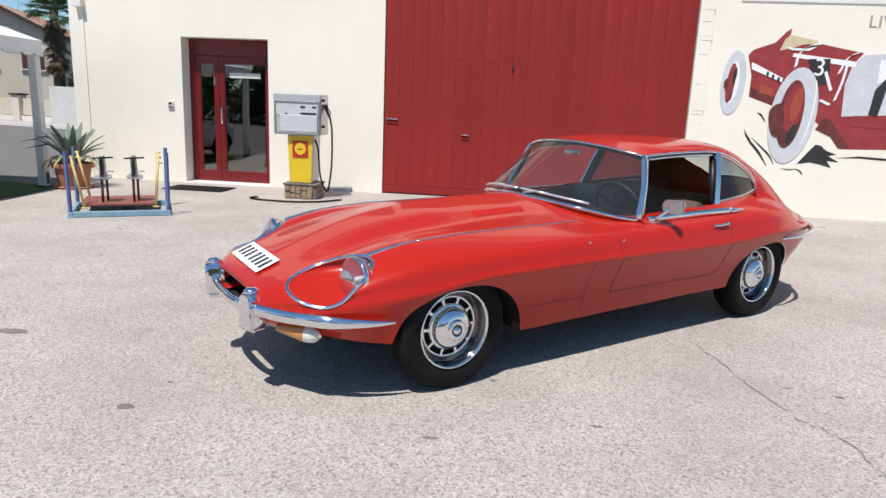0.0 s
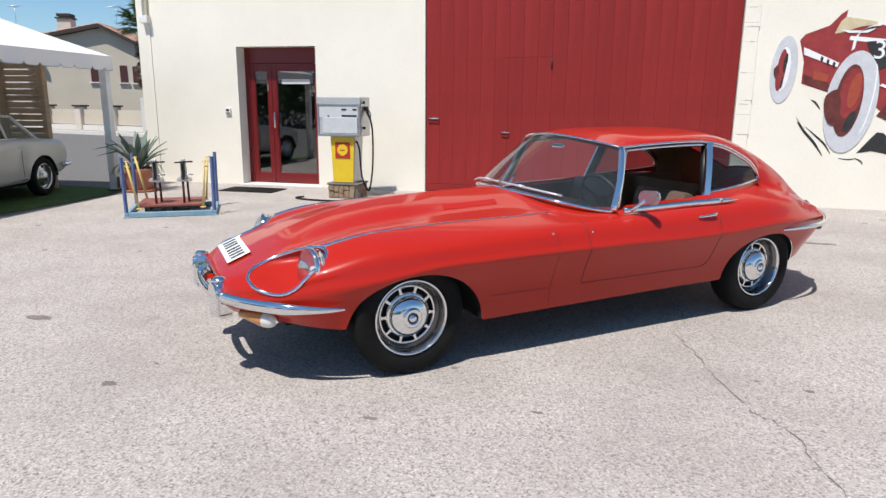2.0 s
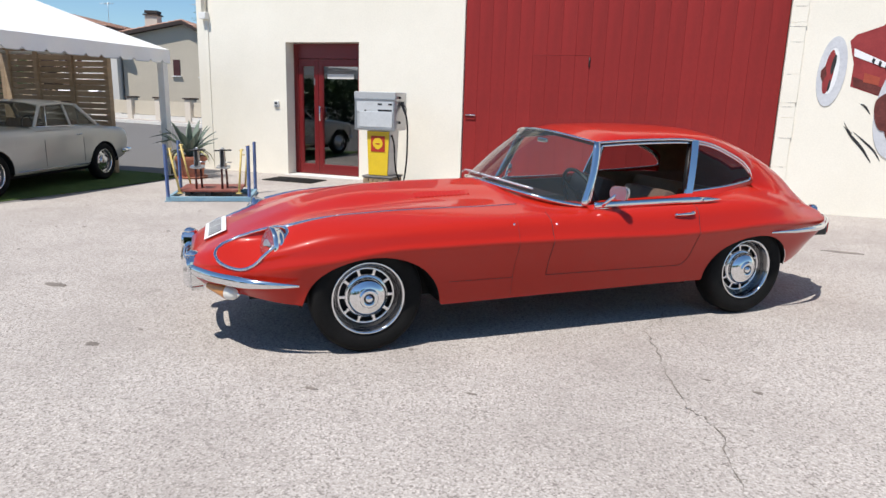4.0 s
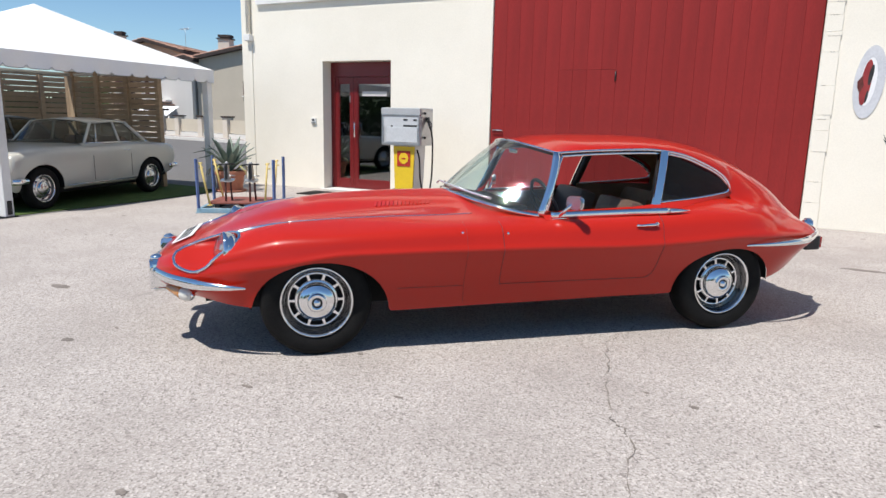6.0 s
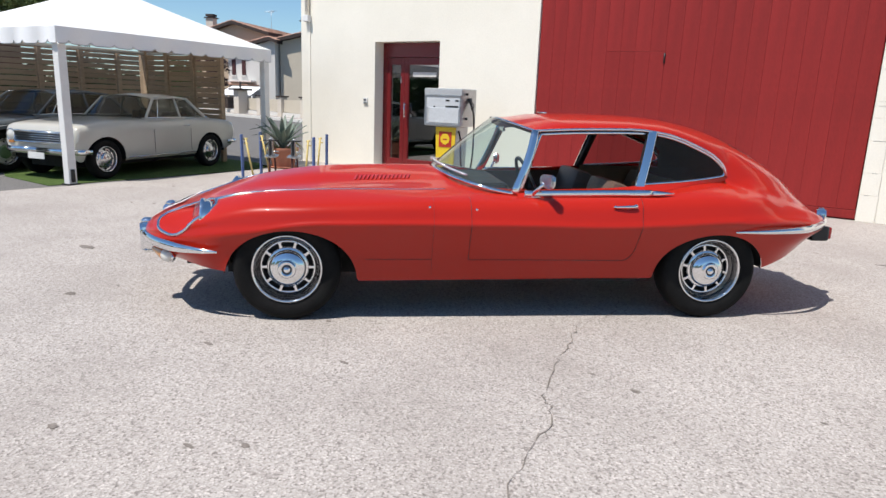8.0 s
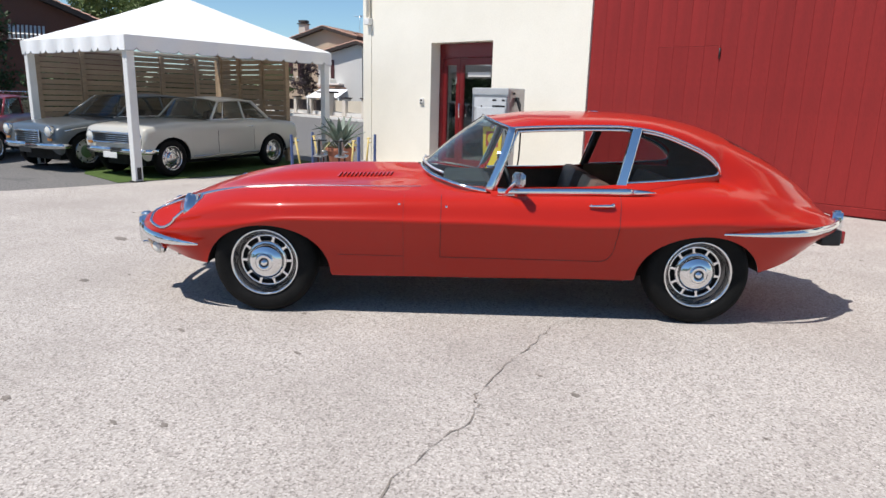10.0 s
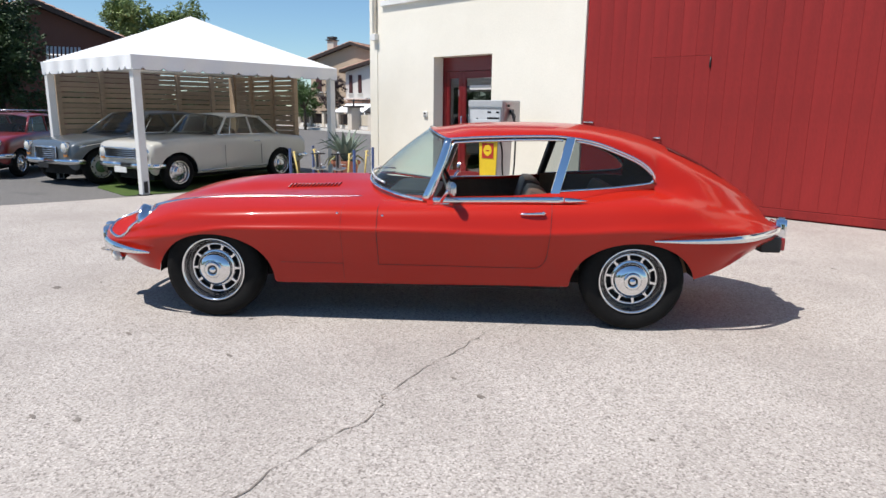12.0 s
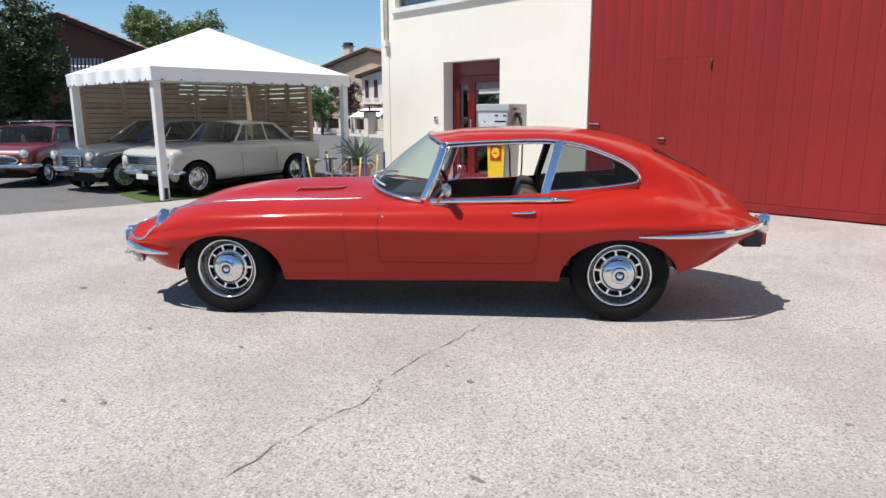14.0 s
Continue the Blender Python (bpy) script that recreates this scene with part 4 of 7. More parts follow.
part("header_trim", tube([tuple(p) for p in SCREEN[-1]], 0.008, 8), CHROME, car)
# pillars, window frames and gutters
for sgn in (-1, 1):
    flip = lambda pts: [(u, sgn * abs(v), z) for u, v, z in pts]
    a_low, a_top = np.array((1.365, .650, .787)), np.array((1.505, .535, 1.163))
    pil = [tuple(a_low * (1 - s) + a_top * s + np.array((0.012, 0.012, 0)) * math.sin(math.pi * s)) for s in np.linspace(0, 1, 12)]
    part("windscreen_pillar", tube(flip(pil), 0.027, 12, flat=((0, sgn, 0), 0.6)), CHROME, car, "chrome windscreen pillar")
    gut = [(u, smooth_at(u, AR_U, AR_V) + 0.004, smooth_at(u, AR_U, AR_Z)) for u in np.linspace(1.5, 2.808, 60)]
    part("gutter", tube(flip(gut), 0.0085, 8), CHROME, car, "chrome roof gutter")
    blk = [(u + 0.01, smooth_at(u, AR_U, AR_V) - 0.004, smooth_at(u, AR_U, AR_Z) - 0.014) for u in np.linspace(1.53, 2.76, 50)]
    part("window_seal", tube(flip(blk), 0.007, 6), BLACK, car)
    b_low, b_top = np.array((2.175, .622, .845)), np.array((2.270, .520, 1.182))
    part("pillar_lining", tube(flip([b_low - np.array((0, .030, 0)), b_top - np.array((0, .030, .01))]), 0.026, 8), BLACK, car)
    part("rear_side_trim", sheet(np.array([[(u, sgn * w, z) for w, z in ((.535 - 0.05 * (u - 2.16), .865), (.48, .70), (.45, .32))] for u in np.linspace(2.16, 3.10, 14)]), normals=False), TAN, car, "brown rear side trim")
    pillar_ = []
    for q in np.linspace(0, 1, 9):
        p = b_low * (1 - q) + b_top * q + np.array((0, .012 + .006 * math.sin(math.pi * q), 0))
        pillar_.append([(p[0] + du, sgn * (p[1] - dv), p[2]) for du, dv in ((-.030, .018), (-.029, .002), (-.026, 0), (.024, 0), (.027, .002), (.028, .018))])
    part("door_pillar", sheet(np.array(pillar_) if sgn < 0 else np.array(pillar_)[:, ::-1], normals=False), CHROME, car, "flat chrome door pillar", sharp=30)
    fr = [(u + 0.02, smooth_at(u, AR_U, AR_V) - 0.0, smooth_at(u, AR_U, AR_Z) - 0.022) for u in np.linspace(1.52, 2.20, 24)]
    fr = [(1.405, .648, .805)] + [(1.405 + (1.535 - 1.405) * s, .648 + (.533 - .648) * s + 0.008 * math.sin(math.pi * s), .805 + (1.145 - .805) * s) for s in (0.3, 0.6, 0.9)] + fr
    part("door_window_frame", tube(flip(fr), 0.0085, 8), CHROME, car)
    part("waist_trim", tube(flip([(u, flank_at(u, .772 + .026 * (u - 1.4)) + 0.004, .792 + .026 * (u - 1.4)) for u in np.linspace(1.42, 2.22, 26)]), [0.013] * 26, 8, flat=((0, 0, 1), 1.7)), CHROME, car, "chrome strip under the door window")
    part("waist_trim", tube(flip([(u, flank_at(u, .793 + .026 * (u - 2.22)) + 0.003, .813 + .02 * (u - 2.22)) for u in np.linspace(2.225, 2.36, 8)]), [0.015, 0.015, 0.014, 0.012, 0.010, 0.007, 0.004, 0.002], 8, flat=((0, 0, 1), 1.2)), CHROME, car)
    # quarter window
    top = [(u, smooth_at(u, AR_U, AR_V), smooth_at(u, AR_U, AR_Z) - 0.016) for u in np.linspace(2.285, 2.782, 26)]
    bot = [(u, smooth_at(u, BE_U, BE_V), smooth_at(u, BE_U, BE_Z) + 0.006) for u in np.linspace(2.195, 2.782, 26)]
    G = np.array([[tuple(np.array(b) * (1 - s) + np.array(t) * s) for t, b in zip(top, bot)] for s in np.linspace(0, 1, 8)])
    G[..., 1] *= sgn
    part("quarter_window", sheet(G if sgn < 0 else G[:, ::-1]), TINTED, car, "tinted rear quarter window")
    part("quarter_trim", tube(flip(top[1:] + [(2.800, .502, .955), (2.805, .503, .935)] + bot[::-1]), 0.0085, 8), CHROME, car)
    # red rail between the belt line and the glass
    rail = np.array([[(u, (smooth_at(min(u, 2.79), BE_U, BE_V) + 0.012) , smooth_at(min(u, 2.79), BE_U, BE_Z) + 0.002) if k == 0 else (u, 0.695 - 0.30 * max(0.0, u - 2.2), skin_at(u, 0.695 - 0.30 * max(0.0, u - 2.2)) + 0.002) for k in (0, 1)] for u in np.linspace(1.38, 2.806, 40)])
    rail[..., 1] *= sgn
    part("belt_rail", sheet(rail if sgn < 0 else rail[:, ::-1], normals=False), PAINT, car)
    # inner door panel and rear side trim
    inner = np.array([[(u, sgn * w, z) for w, z in ((.625, .79 + 0.03 * (u - 1.4)), (.66, .74), (.69, .60), (.70, .32))] for u in np.linspace(1.10, 2.18, 24)])
    part("door_card", sheet(inner, normals=False), LEATHER, car, "dark leather door card")
    # handle
    h = part("door_handle", tube([(u, sgn * (flank_at(u, .742) + 0.022 - 0.05 * abs(u - 2.03) ** 2 * 8), .738 + .05 * (u - 2.03)) for u in np.linspace(1.955, 2.105, 9)], [.004, .006, .007, .008, .008, .009, .009, .009, .006], 8), CHROME, doors[0 if sgn < 0 else 1], "chrome door handle")
    part("handle_button", tube([(2.095, sgn * flank_at(2.095, .742), .742), (2.095, sgn * (flank_at(2.095, .742) + 0.024), .742)], 0.012, 10), CHROME, h)
    part("handle_mount", tube([(1.97, sgn * flank_at(1.97, .737), .737), (1.97, sgn * (flank_at(1.97, .737) + 0.018), .737)], 0.007, 8), CHROME, h)

# door mirrors
for sgn in (-1, 1):
    v0 = flank_at(1.475, .775)
    mir = part("door_mirror", fused(tube([(1.465, sgn * (v0 - 0.02), .775), (1.475, sgn * (v0 + 0.02), .80), (1.505, sgn * (v0 + 0.062), .845), (1.52, sgn * (v0 + 0.078), .868)], [.013, .012, .010, .010], 10),
                                    tube([(1.42, sgn * (v0 + 0.002), .772), (1.52, sgn * (v0 + 0.002), .775)], [.012, .014], 8)), CHROME, doors[0 if sgn < 0 else 1], "chrome door mirror on a stalk", smooth=True)
    part("mirror_head", moved(prism([(-0.070, -0.026), (-0.052, -0.043), (0.050, -0.040), (0.066, -0.022), (0.062, 0.022), (0.045, 0.040), (-0.058, 0.044), (-0.073, 0.026)], -0.012, 0.020, 0.010), pose(1.53, sgn * (v0 + 0.09), .880, 0, 0, -20 * sgn) @ Matrix(((0, 0, 1, 0), (1, 0, 0, 0), (0, 1, 0, 0), (0, 0, 0, 1)))), DULL_CHROME, mir, "worn rounded mirror head", sharp=50)

# bumpers
def side_blade(pts, rad, label):
    return lambda sgn: part("bumper", tube([(u, sgn * v, z) for u, v, z in spline(pts, 40)], rad, 12, flat=((0, 0, 1), 1.5)), CHROME, car, label)


front = side_blade([(-.915, .315, .447), (-.875, .405, .448), (-.79, .535, .446), (-.65, .665, .44), (-.50, .735, .435), (-.385, .765, .432)], [.008, .015, .019] + [.021] * 19 + list(np.linspace(.021, .004, 18)), "slim chrome front bumper blade")
rear = side_blade([(2.76, .795, .590), (3.0, .80, .596), (3.25, .745, .602), (3.45, .615, .607), (3.60, .46, .610), (3.69, .28, .612), (3.715, .10, .612)], list(np.linspace(.004, .017, 16)) + [.017] * 24, "slim chrome rear bumper blade")
for sgn in (-1, 1):
    front(sgn)
    rear(sgn)
    # overriders
    fo = prism([(-0.052, -0.098), (0.052, -0.098), (0.060, -0.088), (0.060, 0.045), (0.050, 0.080), (0.026, 0.098), (-0.026, 0.098), (-0.050, 0.080), (-0.060, 0.045), (-0.060, -0.088)], -0.052, 0.045, 0.017)
    ou, ov, oz = (-0.897, -0.290, 0.430) if sgn < 0 else (-0.912, 0.318, 0.446)
    moved(fo, Matrix.Translation((ou, ov, oz)) @ pose(0, 0, 0, 90, 0, 90 - sgn * 16))
    fo = part("overrider", fo, CHROME, car, "chrome front overrider", sharp=50)
    part("overrider_cap", moved(lathe([(0.0, 0.026), (0.020, 0.023), (0.036, 0.013), (0.042, -0.004), (0.0, -0.004)], 20, "z"), Matrix.Translation((ou - 0.006, ov, oz + 0.090)) @ Matrix.Diagonal((1.0, 0.9, 1, 1))), CHROME, fo, smooth=True)
    ro = prism([(-0.035, -0.05), (0.035, -0.05), (0.040, 0.03), (0.030, 0.075), (0.01, 0.088), (-0.01, 0.088), (-0.030, 0.075), (-0.040, 0.03)], -0.03, 0.035, 0.014)
    moved(ro, Matrix.Translation((3.705, sgn * 0.27, 0.588)) @ pose(0, 0, 0, 90, 0, 90 + sgn * 15))
    part("overrider", ro, CHROME, car, "chrome rear overrider", sharp=50)
    # lamp cluster under the rear bumper
    tl = part("tail_lamp", box((3.50, min(sgn * .33, sgn * .50), .478), (3.625, max(sgn * .33, sgn * .50), .580), 0.012), BLACK, car, "dark tail lamp housing")
    part("lens", box((3.622, min(sgn * .345, sgn * .485), .490), (3.655, max(sgn * .345, sgn * .485), .572), 0.010), RED_LENS, tl, "red lamp lens")
    # front indicator under the bumper
    i_in, i_out = np.array((-.822, sgn * .412, .376)), np.array((-.672, sgn * .575, .356))
    i_push = np.array((-.67, sgn * .74, 0))
    i_at = lambda q, k: tuple(i_in * (1 - q) + i_out * q + i_push * k)
    i_rad = lambda q, r: r * (0.35 + 0.65 * min(1, q * 1.6)) * math.sqrt(max(0.0, 1 - max(0.0, (q - 0.75) / 0.25) ** 2)) + 0.002
    for name_, lo, hi, push_, r, mat_, label_ in (("front_indicator", 0.0, 1.03, 0.010, 0.036, CHROME, "front indicator in a slim chrome rim"), ("lens", 0.02, 0.68, 0.019, 0.033, AMBER, "amber lens"), ("side_lens", 0.68, 0.985, 0.019, 0.033, WHITE_LENS, "pale side lens")):
        qs = np.linspace(lo, hi, 22)
        made = part(name_, tube([i_at(q, push_) for q in qs], [i_rad(min(q, 1.0), r) for q in qs], 14, flat=((0, 0, 1), 1.15)), mat_, car if name_ == "front_indicator" else ind, label_, smooth=True)
        ind = made if name_ == "front_indicator" else ind
    # headlamp
    ringpts = []
    for a in np.linspace(0, 2 * math.pi, 48, endpoint=False):
        lon = SC_LONG * math.cos(a)
        w = SC_WIDE * (0.80 + 0.25 * math.cos(a))
        p = SC_MID + SC_AXIS * lon + SC_SIDE * w * math.sin(a)
        best, q = 9, None
        for k in np.linspace(-0.12, 0.12, 61):
            c = p - SC_IN * k
            if -0.93 < c[0] < 1:
                s = section(float(c[0]), 200)
                d = np.min(np.hypot(s[:, 0] - c[1], s[:, 1] - c[2]))
                if d < best:
                    best, q = d, c
        ringpts.append((q[0], sgn * q[1], q[2]))
    part("lamp_rim", tube(ringpts, 0.0095, 8, closed=True), CHROME, bonnet, "chrome rim round the open headlamp scoop")
    lamp_m = Matrix.Translation((-0.484, sgn * 0.566, 0.601)) @ pose(0, 0, 0, 0, 4, -sgn * 10) @ Matrix.Diagonal((1.0, 1.08, 1.16, 1))
    lamp = part("headlamp", moved(lathe([(0.0, 0.048), (0.066, 0.044), (0.084, 0.036), (0.091, 0.014), (0.094, -0.006), (0.0975, -0.010), (0.098, -0.024), (0.095, -0.032), (0.090, -0.034), (0.087, -0.022), (0.05, 0.0), (0.0, 0.010)], 40, "x"), lamp_m), CHROME, bonnet, "round headlamp with a chrome bezel", smooth=True)
    part("glass", moved(lathe([(0.0, -0.076), (0.025, -0.073), (0.05, -0.063), (0.07, -0.050), (0.089, -0.030)], 40, "x"), lamp_m), LENS, lamp, smooth=True)
    part("bulb", moved(lathe([(0.0, -0.02), (0.012, -0.012), (0.014, 0.0), (0.010, 0.02)], 16, "x"), lamp_m), WHITE_LENS, lamp, smooth=True)

part("bumper_bar", tube(spline([(-.912, -.275, .440), (-.945, -.15, .444), (-.955, 0, .448), (-.950, .15, .452), (-.922, .305, .455)], 24), 0.02, 12, flat=((0, 0, 1), 1.4)), CHROME, car, "chrome centre bar across the air intake")
# number plate on the nose, its characters as plain bars
PL_A = math.degrees(math.atan2(skin_at(-.70, .12) - skin_at(-.81, .12), 0.11))
PL = Matrix.Translation((-0.768, 0.085, skin_at(-.768, .085) + 0.008)) @ pose(0, 0, 0, 0, 0, -2) @ pose(0, 0, 0, 0, -PL_A, 0)
plate = part("number_plate", box((-0.068, -0.232, -0.003), (0.068, 0.232, 0.004), 0.003, 1, m=PL), PLATE_WHITE, car, "white number plate with plain dark bars")
for k, v in enumerate((-0.195, -0.135, -0.075, -0.015, 0.060, 0.120, 0.180)):
    part("bar", box((-0.040, v - 0.014, 0.004), (0.040, v + 0.014, 0.006), 0.0, m=PL), BLACK, plate)

rear_plate = part("number_plate", box((-0.004, -0.26, -0.055), (0.004, 0.26, 0.055), 0.003, 1, m=pose(3.635, 0, 0.505, 0, -38, 0)), PLATE_WHITE, car, "white rear number plate with plain dark bars")
for v in (-0.2, -0.12, -0.04, 0.06, 0.14, 0.21):
    part("bar", box((0.004, v - 0.022, -0.036), (0.006, v + 0.022, 0.036), 0, m=pose(3.635, 0, 0.505, 0, -38, 0)), BLACK, rear_plate)
# bonnet locks
for sgn in (-1, 1):
    for u, z in ((0.835, 0.715), (1.115, 0.705)):
        part("lock_escutcheon", moved(lathe([(0.0, -0.005), (0.006, -0.004), (0.008, 0.0)], 14), Matrix.Translation((u, sgn * flank_at(u, z), z)) @ Matrix.Diagonal((1, -sgn, 1, 1))), CHROME, car, smooth=True)

# wipers
LINE = SCREEN[1]
for v, lo, hi in ((-0.16, -0.50, -0.03), (0.24, 0.0, 0.42)):
    at = lambda t, up: Vector((float(np.interp(t, LINE[:, 1], LINE[:, 0])) - 0.014, t, float(np.interp(t, LINE[:, 1], LINE[:, 2])) + up))
    a, b = Vector((0.935 + 0.25 * v * v, v + 0.10, 0.897)), at(v - 0.10, 0.022)
    w = part("wiper_arm", tube([a, (a + b) / 2 + Vector((-0.01, 0, 0.012)), b], [.008, .006, .005], 6), WIPER_BRIGHT, car, "chrome wiper arm")
    part("wiper_blade", tube([at(t, 0.016) for t in np.linspace(lo, hi, 14)], 0.008, 6), WIPER_BRIGHT, w)


# wheels
def wheel_parts(parent, tyre_r, rim_r, width, barrel):
    """A wheel about the y axis, its face towards -y."""
    w = width / 2
    tyre = part("tyre", lathe([(rim_r - 0.01, w * 0.55), (rim_r + 0.005, w * 0.80), (tyre_r * 0.86, w * 1.0), (tyre_r * 0.955, w * 0.86), (tyre_r, w * 0.55), (tyre_r, -w * 0.55), (tyre_r * 0.955, -w * 0.86), (tyre_r * 0.86, -w * 1.0), (rim_r + 0.005, -w * 0.80), (rim_r - 0.01, -w * 0.55)], 64), RUBBER, parent, smooth=True)
    rim = part("rim", lathe([(rim_r - 0.006, -w * 0.70), (rim_r - 0.004, -w * 0.82), (rim_r + 0.003, -w * 0.90), (rim_r + 0.009, -w * 0.84), (rim_r + 0.004, -w * 0.6)], 64), CHROME, parent, "chrome wheel rim", smooth=True)
    part("rim_barrel", lathe([(rim_r - 0.005, -w * 0.74), (rim_r - 0.012, -w * 0.60), (rim_r - 0.021, -w * 0.46), (rim_r - 0.020, -w * 0.32), (rim_r - 0.030, -w * 0.15), (rim_r - 0.034, w * 0.5)], 48), barrel, rim, smooth=True)
    return tyre, rim


def coupe_wheel(name):
    hub = part(name, lathe([(0.0, -0.02), (0.06, -0.02), (0.06, 0.10), (0.0, 0.10)], 24), WELL, car)
    wheel_parts(hub, 0.318, 0.200, 0.19, DISC_STEEL)
    part("disc_back", lathe([(0.0, 0.006), (0.165, 0.006), (0.165, 0.012)], 40), WELL, hub)
    # slotted disc: an inner ring, an outer ring and webs between the slots
    part("disc", fused(lathe([(0.105, -0.032), (0.120, -0.030), (0.125, -0.024), (0.126, -0.010)], 48), lathe([(0.151, -0.008), (0.153, -0.022), (0.163, -0.024), (0.168, -0.010), (0.181, -0.006), (0.186, -0.016)], 48)), CHROME, hub, "bright slotted wheel disc", smooth=True)
    n = 10
    for i in range(n):
        fin = prism([(0.106, -0.017), (0.124, -0.010), (0.138, -0.006), (0.156, -0.010), (0.156, 0.010), (0.138, 0.006), (0.124, 0.010), (0.106, 0.017)], -0.010, 0.002, 0.002)
        moved(fin, pose(0, 0, 0, 0, 360 / n * i, 0) @ Matrix(((1, 0, 0, 0), (0, 0, 1, -0.017), (0, 1, 0, 0), (0, 0, 0, 1))))
        part("web", fin, CHROME, hub)
    cap = part("hub_cap", lathe([(0.110, -0.028), (0.110, -0.052), (0.104, -0.062), (0.091, -0.071), (0.076, -0.079), (0.059, -0.085), (0.054, -0.085), (0.052, -0.095), (0.046, -0.098), (0.030, -0.096), (0.026, -0.090), (0.020, -0.090), (0.018, -0.104), (0.0, -0.107)], 48), CHROME, hub, "domed chrome hub cap", smooth=True)
    part("badge", lathe([(0.030, -0.0965), (0.026, -0.0915), (0.020, -0.0905)], 24), BLACK, cap)
    return hub


first = coupe_wheel("wheel")
first.matrix_local = pose(0.0, -0.625, 0.318)
for u, v, turn in ((2.667, -0.625, 0), (0.0, 0.625, 180), (2.667, 0.625, 180)):
    o = copy_thing(first, pose(u, v, 0.318, 0, 17 * u, turn))

# cabin
part("cabin_floor", box((0.95, -0.66, 0.285), (2.2, 0.66, 0.315)), CARPET, car)
part("dashboard", fused(box((1.08, -0.42, 0.62), (1.38, 0.42, 0.82), 0.03), box((1.26, -0.555, 0.60), (1.42, 0.555, 0.785), 0.03)), BLACK, car)
part("transmission_tunnel", box((1.1, -0.13, 0.30), (2.6, 0.13, 0.52), 0.04), CARPET, car)
part("bulkhead", box((0.93, -0.60, 0.285), (0.97, 0.60, 0.70)), CARPET, car)
part("luggage_shelf", prism([(2.62, -0.5), (3.2, -0.32), (3.2, 0.32), (2.62, 0.5)], 0.72, 0.74), TAN, car)


def seat(parent, x, y, mat, high=0.62, name="seat"):
    s = part(name, fused(box((x - 0.26, y - 0.24, 0.33), (x + 0.24, y + 0.24, 0.52), 0.05), moved(box((-0.07, -0.235, 0.0), (0.07, 0.235, high), 0.05), pose(x + 0.22, y, 0.44, 0, 17, 0))), mat, parent, sharp=45)
    return s


for y in (-0.36, 0.36):
    seat(car, 1.74, y, LEATHER, 0.43)
part("rear_seat", fused(box((2.15, -0.50, 0.33), (2.5, 0.50, 0.56), 0.06), moved(box((-0.06, -0.50, 0.0), (0.06, 0.50, 0.34), 0.05), pose(2.5, 0, 0.52, 0, 20, 0))), TAN, car, sharp=45)
wheel = part("steering_wheel", moved(fused(tube([(0.195 * math.cos(a), 0.195 * math.sin(a), 0) for a in np.linspace(0, 2 * math.pi, 40, endpoint=False)], 0.012, 8, closed=True),
                                           *[box((0.0, -0.012, -0.003), (0.19, 0.012, 0.003), 0, m=pose(0, 0, 0, 0, 0, a)) for a in (0, 120, 240)],
                                           lathe([(0.0, 0.02), (0.045, 0.012), (0.05, -0.01), (0.0, -0.01)], 20, "z")), pose(1.52, -0.36, 0.80, 0, 68, 0)), BLACK, car, "black three-spoke steering wheel", sharp=50)
part("rear_view_mirror", box((1.40, -0.065, 1.135), (1.418, 0.065, 1.165), 0.008), CHROME, car)


# ---- marquee ----
TC = Vector((-6.28, 5.18, 0))
E1, E2 = Vector((-0.0767, 0.997, 0)), Vector((-0.997, -0.0767, 0))
LONG, DEEP = 4.02, 3.45
tent = thing("marquee", Matrix.Translation(TC) @ Matrix((( E2.x, E1.x, 0, 0), (E2.y, E1.y, 0, 0), (0, 0, 1, 0), (0, 0, 0, 1))), "white pyramid marquee with a scalloped valance standing on turf", "marquee")
eave, low, peak = 2.10, 1.88, 2.98
# canopy with a slight sag between ridge lines
n = 14
cx, cy = DEEP / 2, LONG / 2
corners = [(0, 0), (DEEP, 0), (DEEP, LONG), (0, LONG)]
for k in range(4):
    a, b = corners[k], corners[(k + 1) % 4]
    G = np.zeros((n + 1, n + 1, 3))
    for i in range(n + 1):
        for j in range(n + 1):
            f, s = i / n, j / n
            ex, ey = a[0] + (b[0] - a[0]) * s, a[1] + (b[1] - a[1]) * s
            x, y = ex + (cx - ex) * f, ey + (cy - ey) * f
            z = eave + (peak - eave) * f - 0.02 * math.sin(math.pi * f) - 0.02 * math.sin(math.pi * s) * math.sin(math.pi * f)
            G[i, j] = (x, y, z)
    part("canopy_panel", sheet(G), PVC, tent)
    if k in (1, 2):
        continue
    # valance with scallops along its hem
    m = 96
    V = np.zeros((3, m + 1, 3))
    for j in range(m + 1):
        s = j / m
        ex, ey = a[0] + (b[0] - a[0]) * s, a[1] + (b[1] - a[1]) * s
        hem = low + 0.04 * max(0, 1 - abs(((s * 12) % 1) - 0.5) * 7)
        out = 0.012 * math.sin(s * 37 + k)
        nx, ny = (b[1] - a[1]), -(b[0] - a[0])
        ln = math.hypot(nx, ny)
        for r_, z in enumerate((eave, (eave + hem) / 2, hem)):
            V[r_, j] = (ex + nx / ln * out * r_, ey + ny / ln * out * r_, z)
    part("valance", sheet(V, normals=False), PVC, tent)
    part("piping", tube([tuple(V[2, j]) for j in range(0, m + 1)], 0.006, 5), STEEL, tent, "grey piping along the hem")
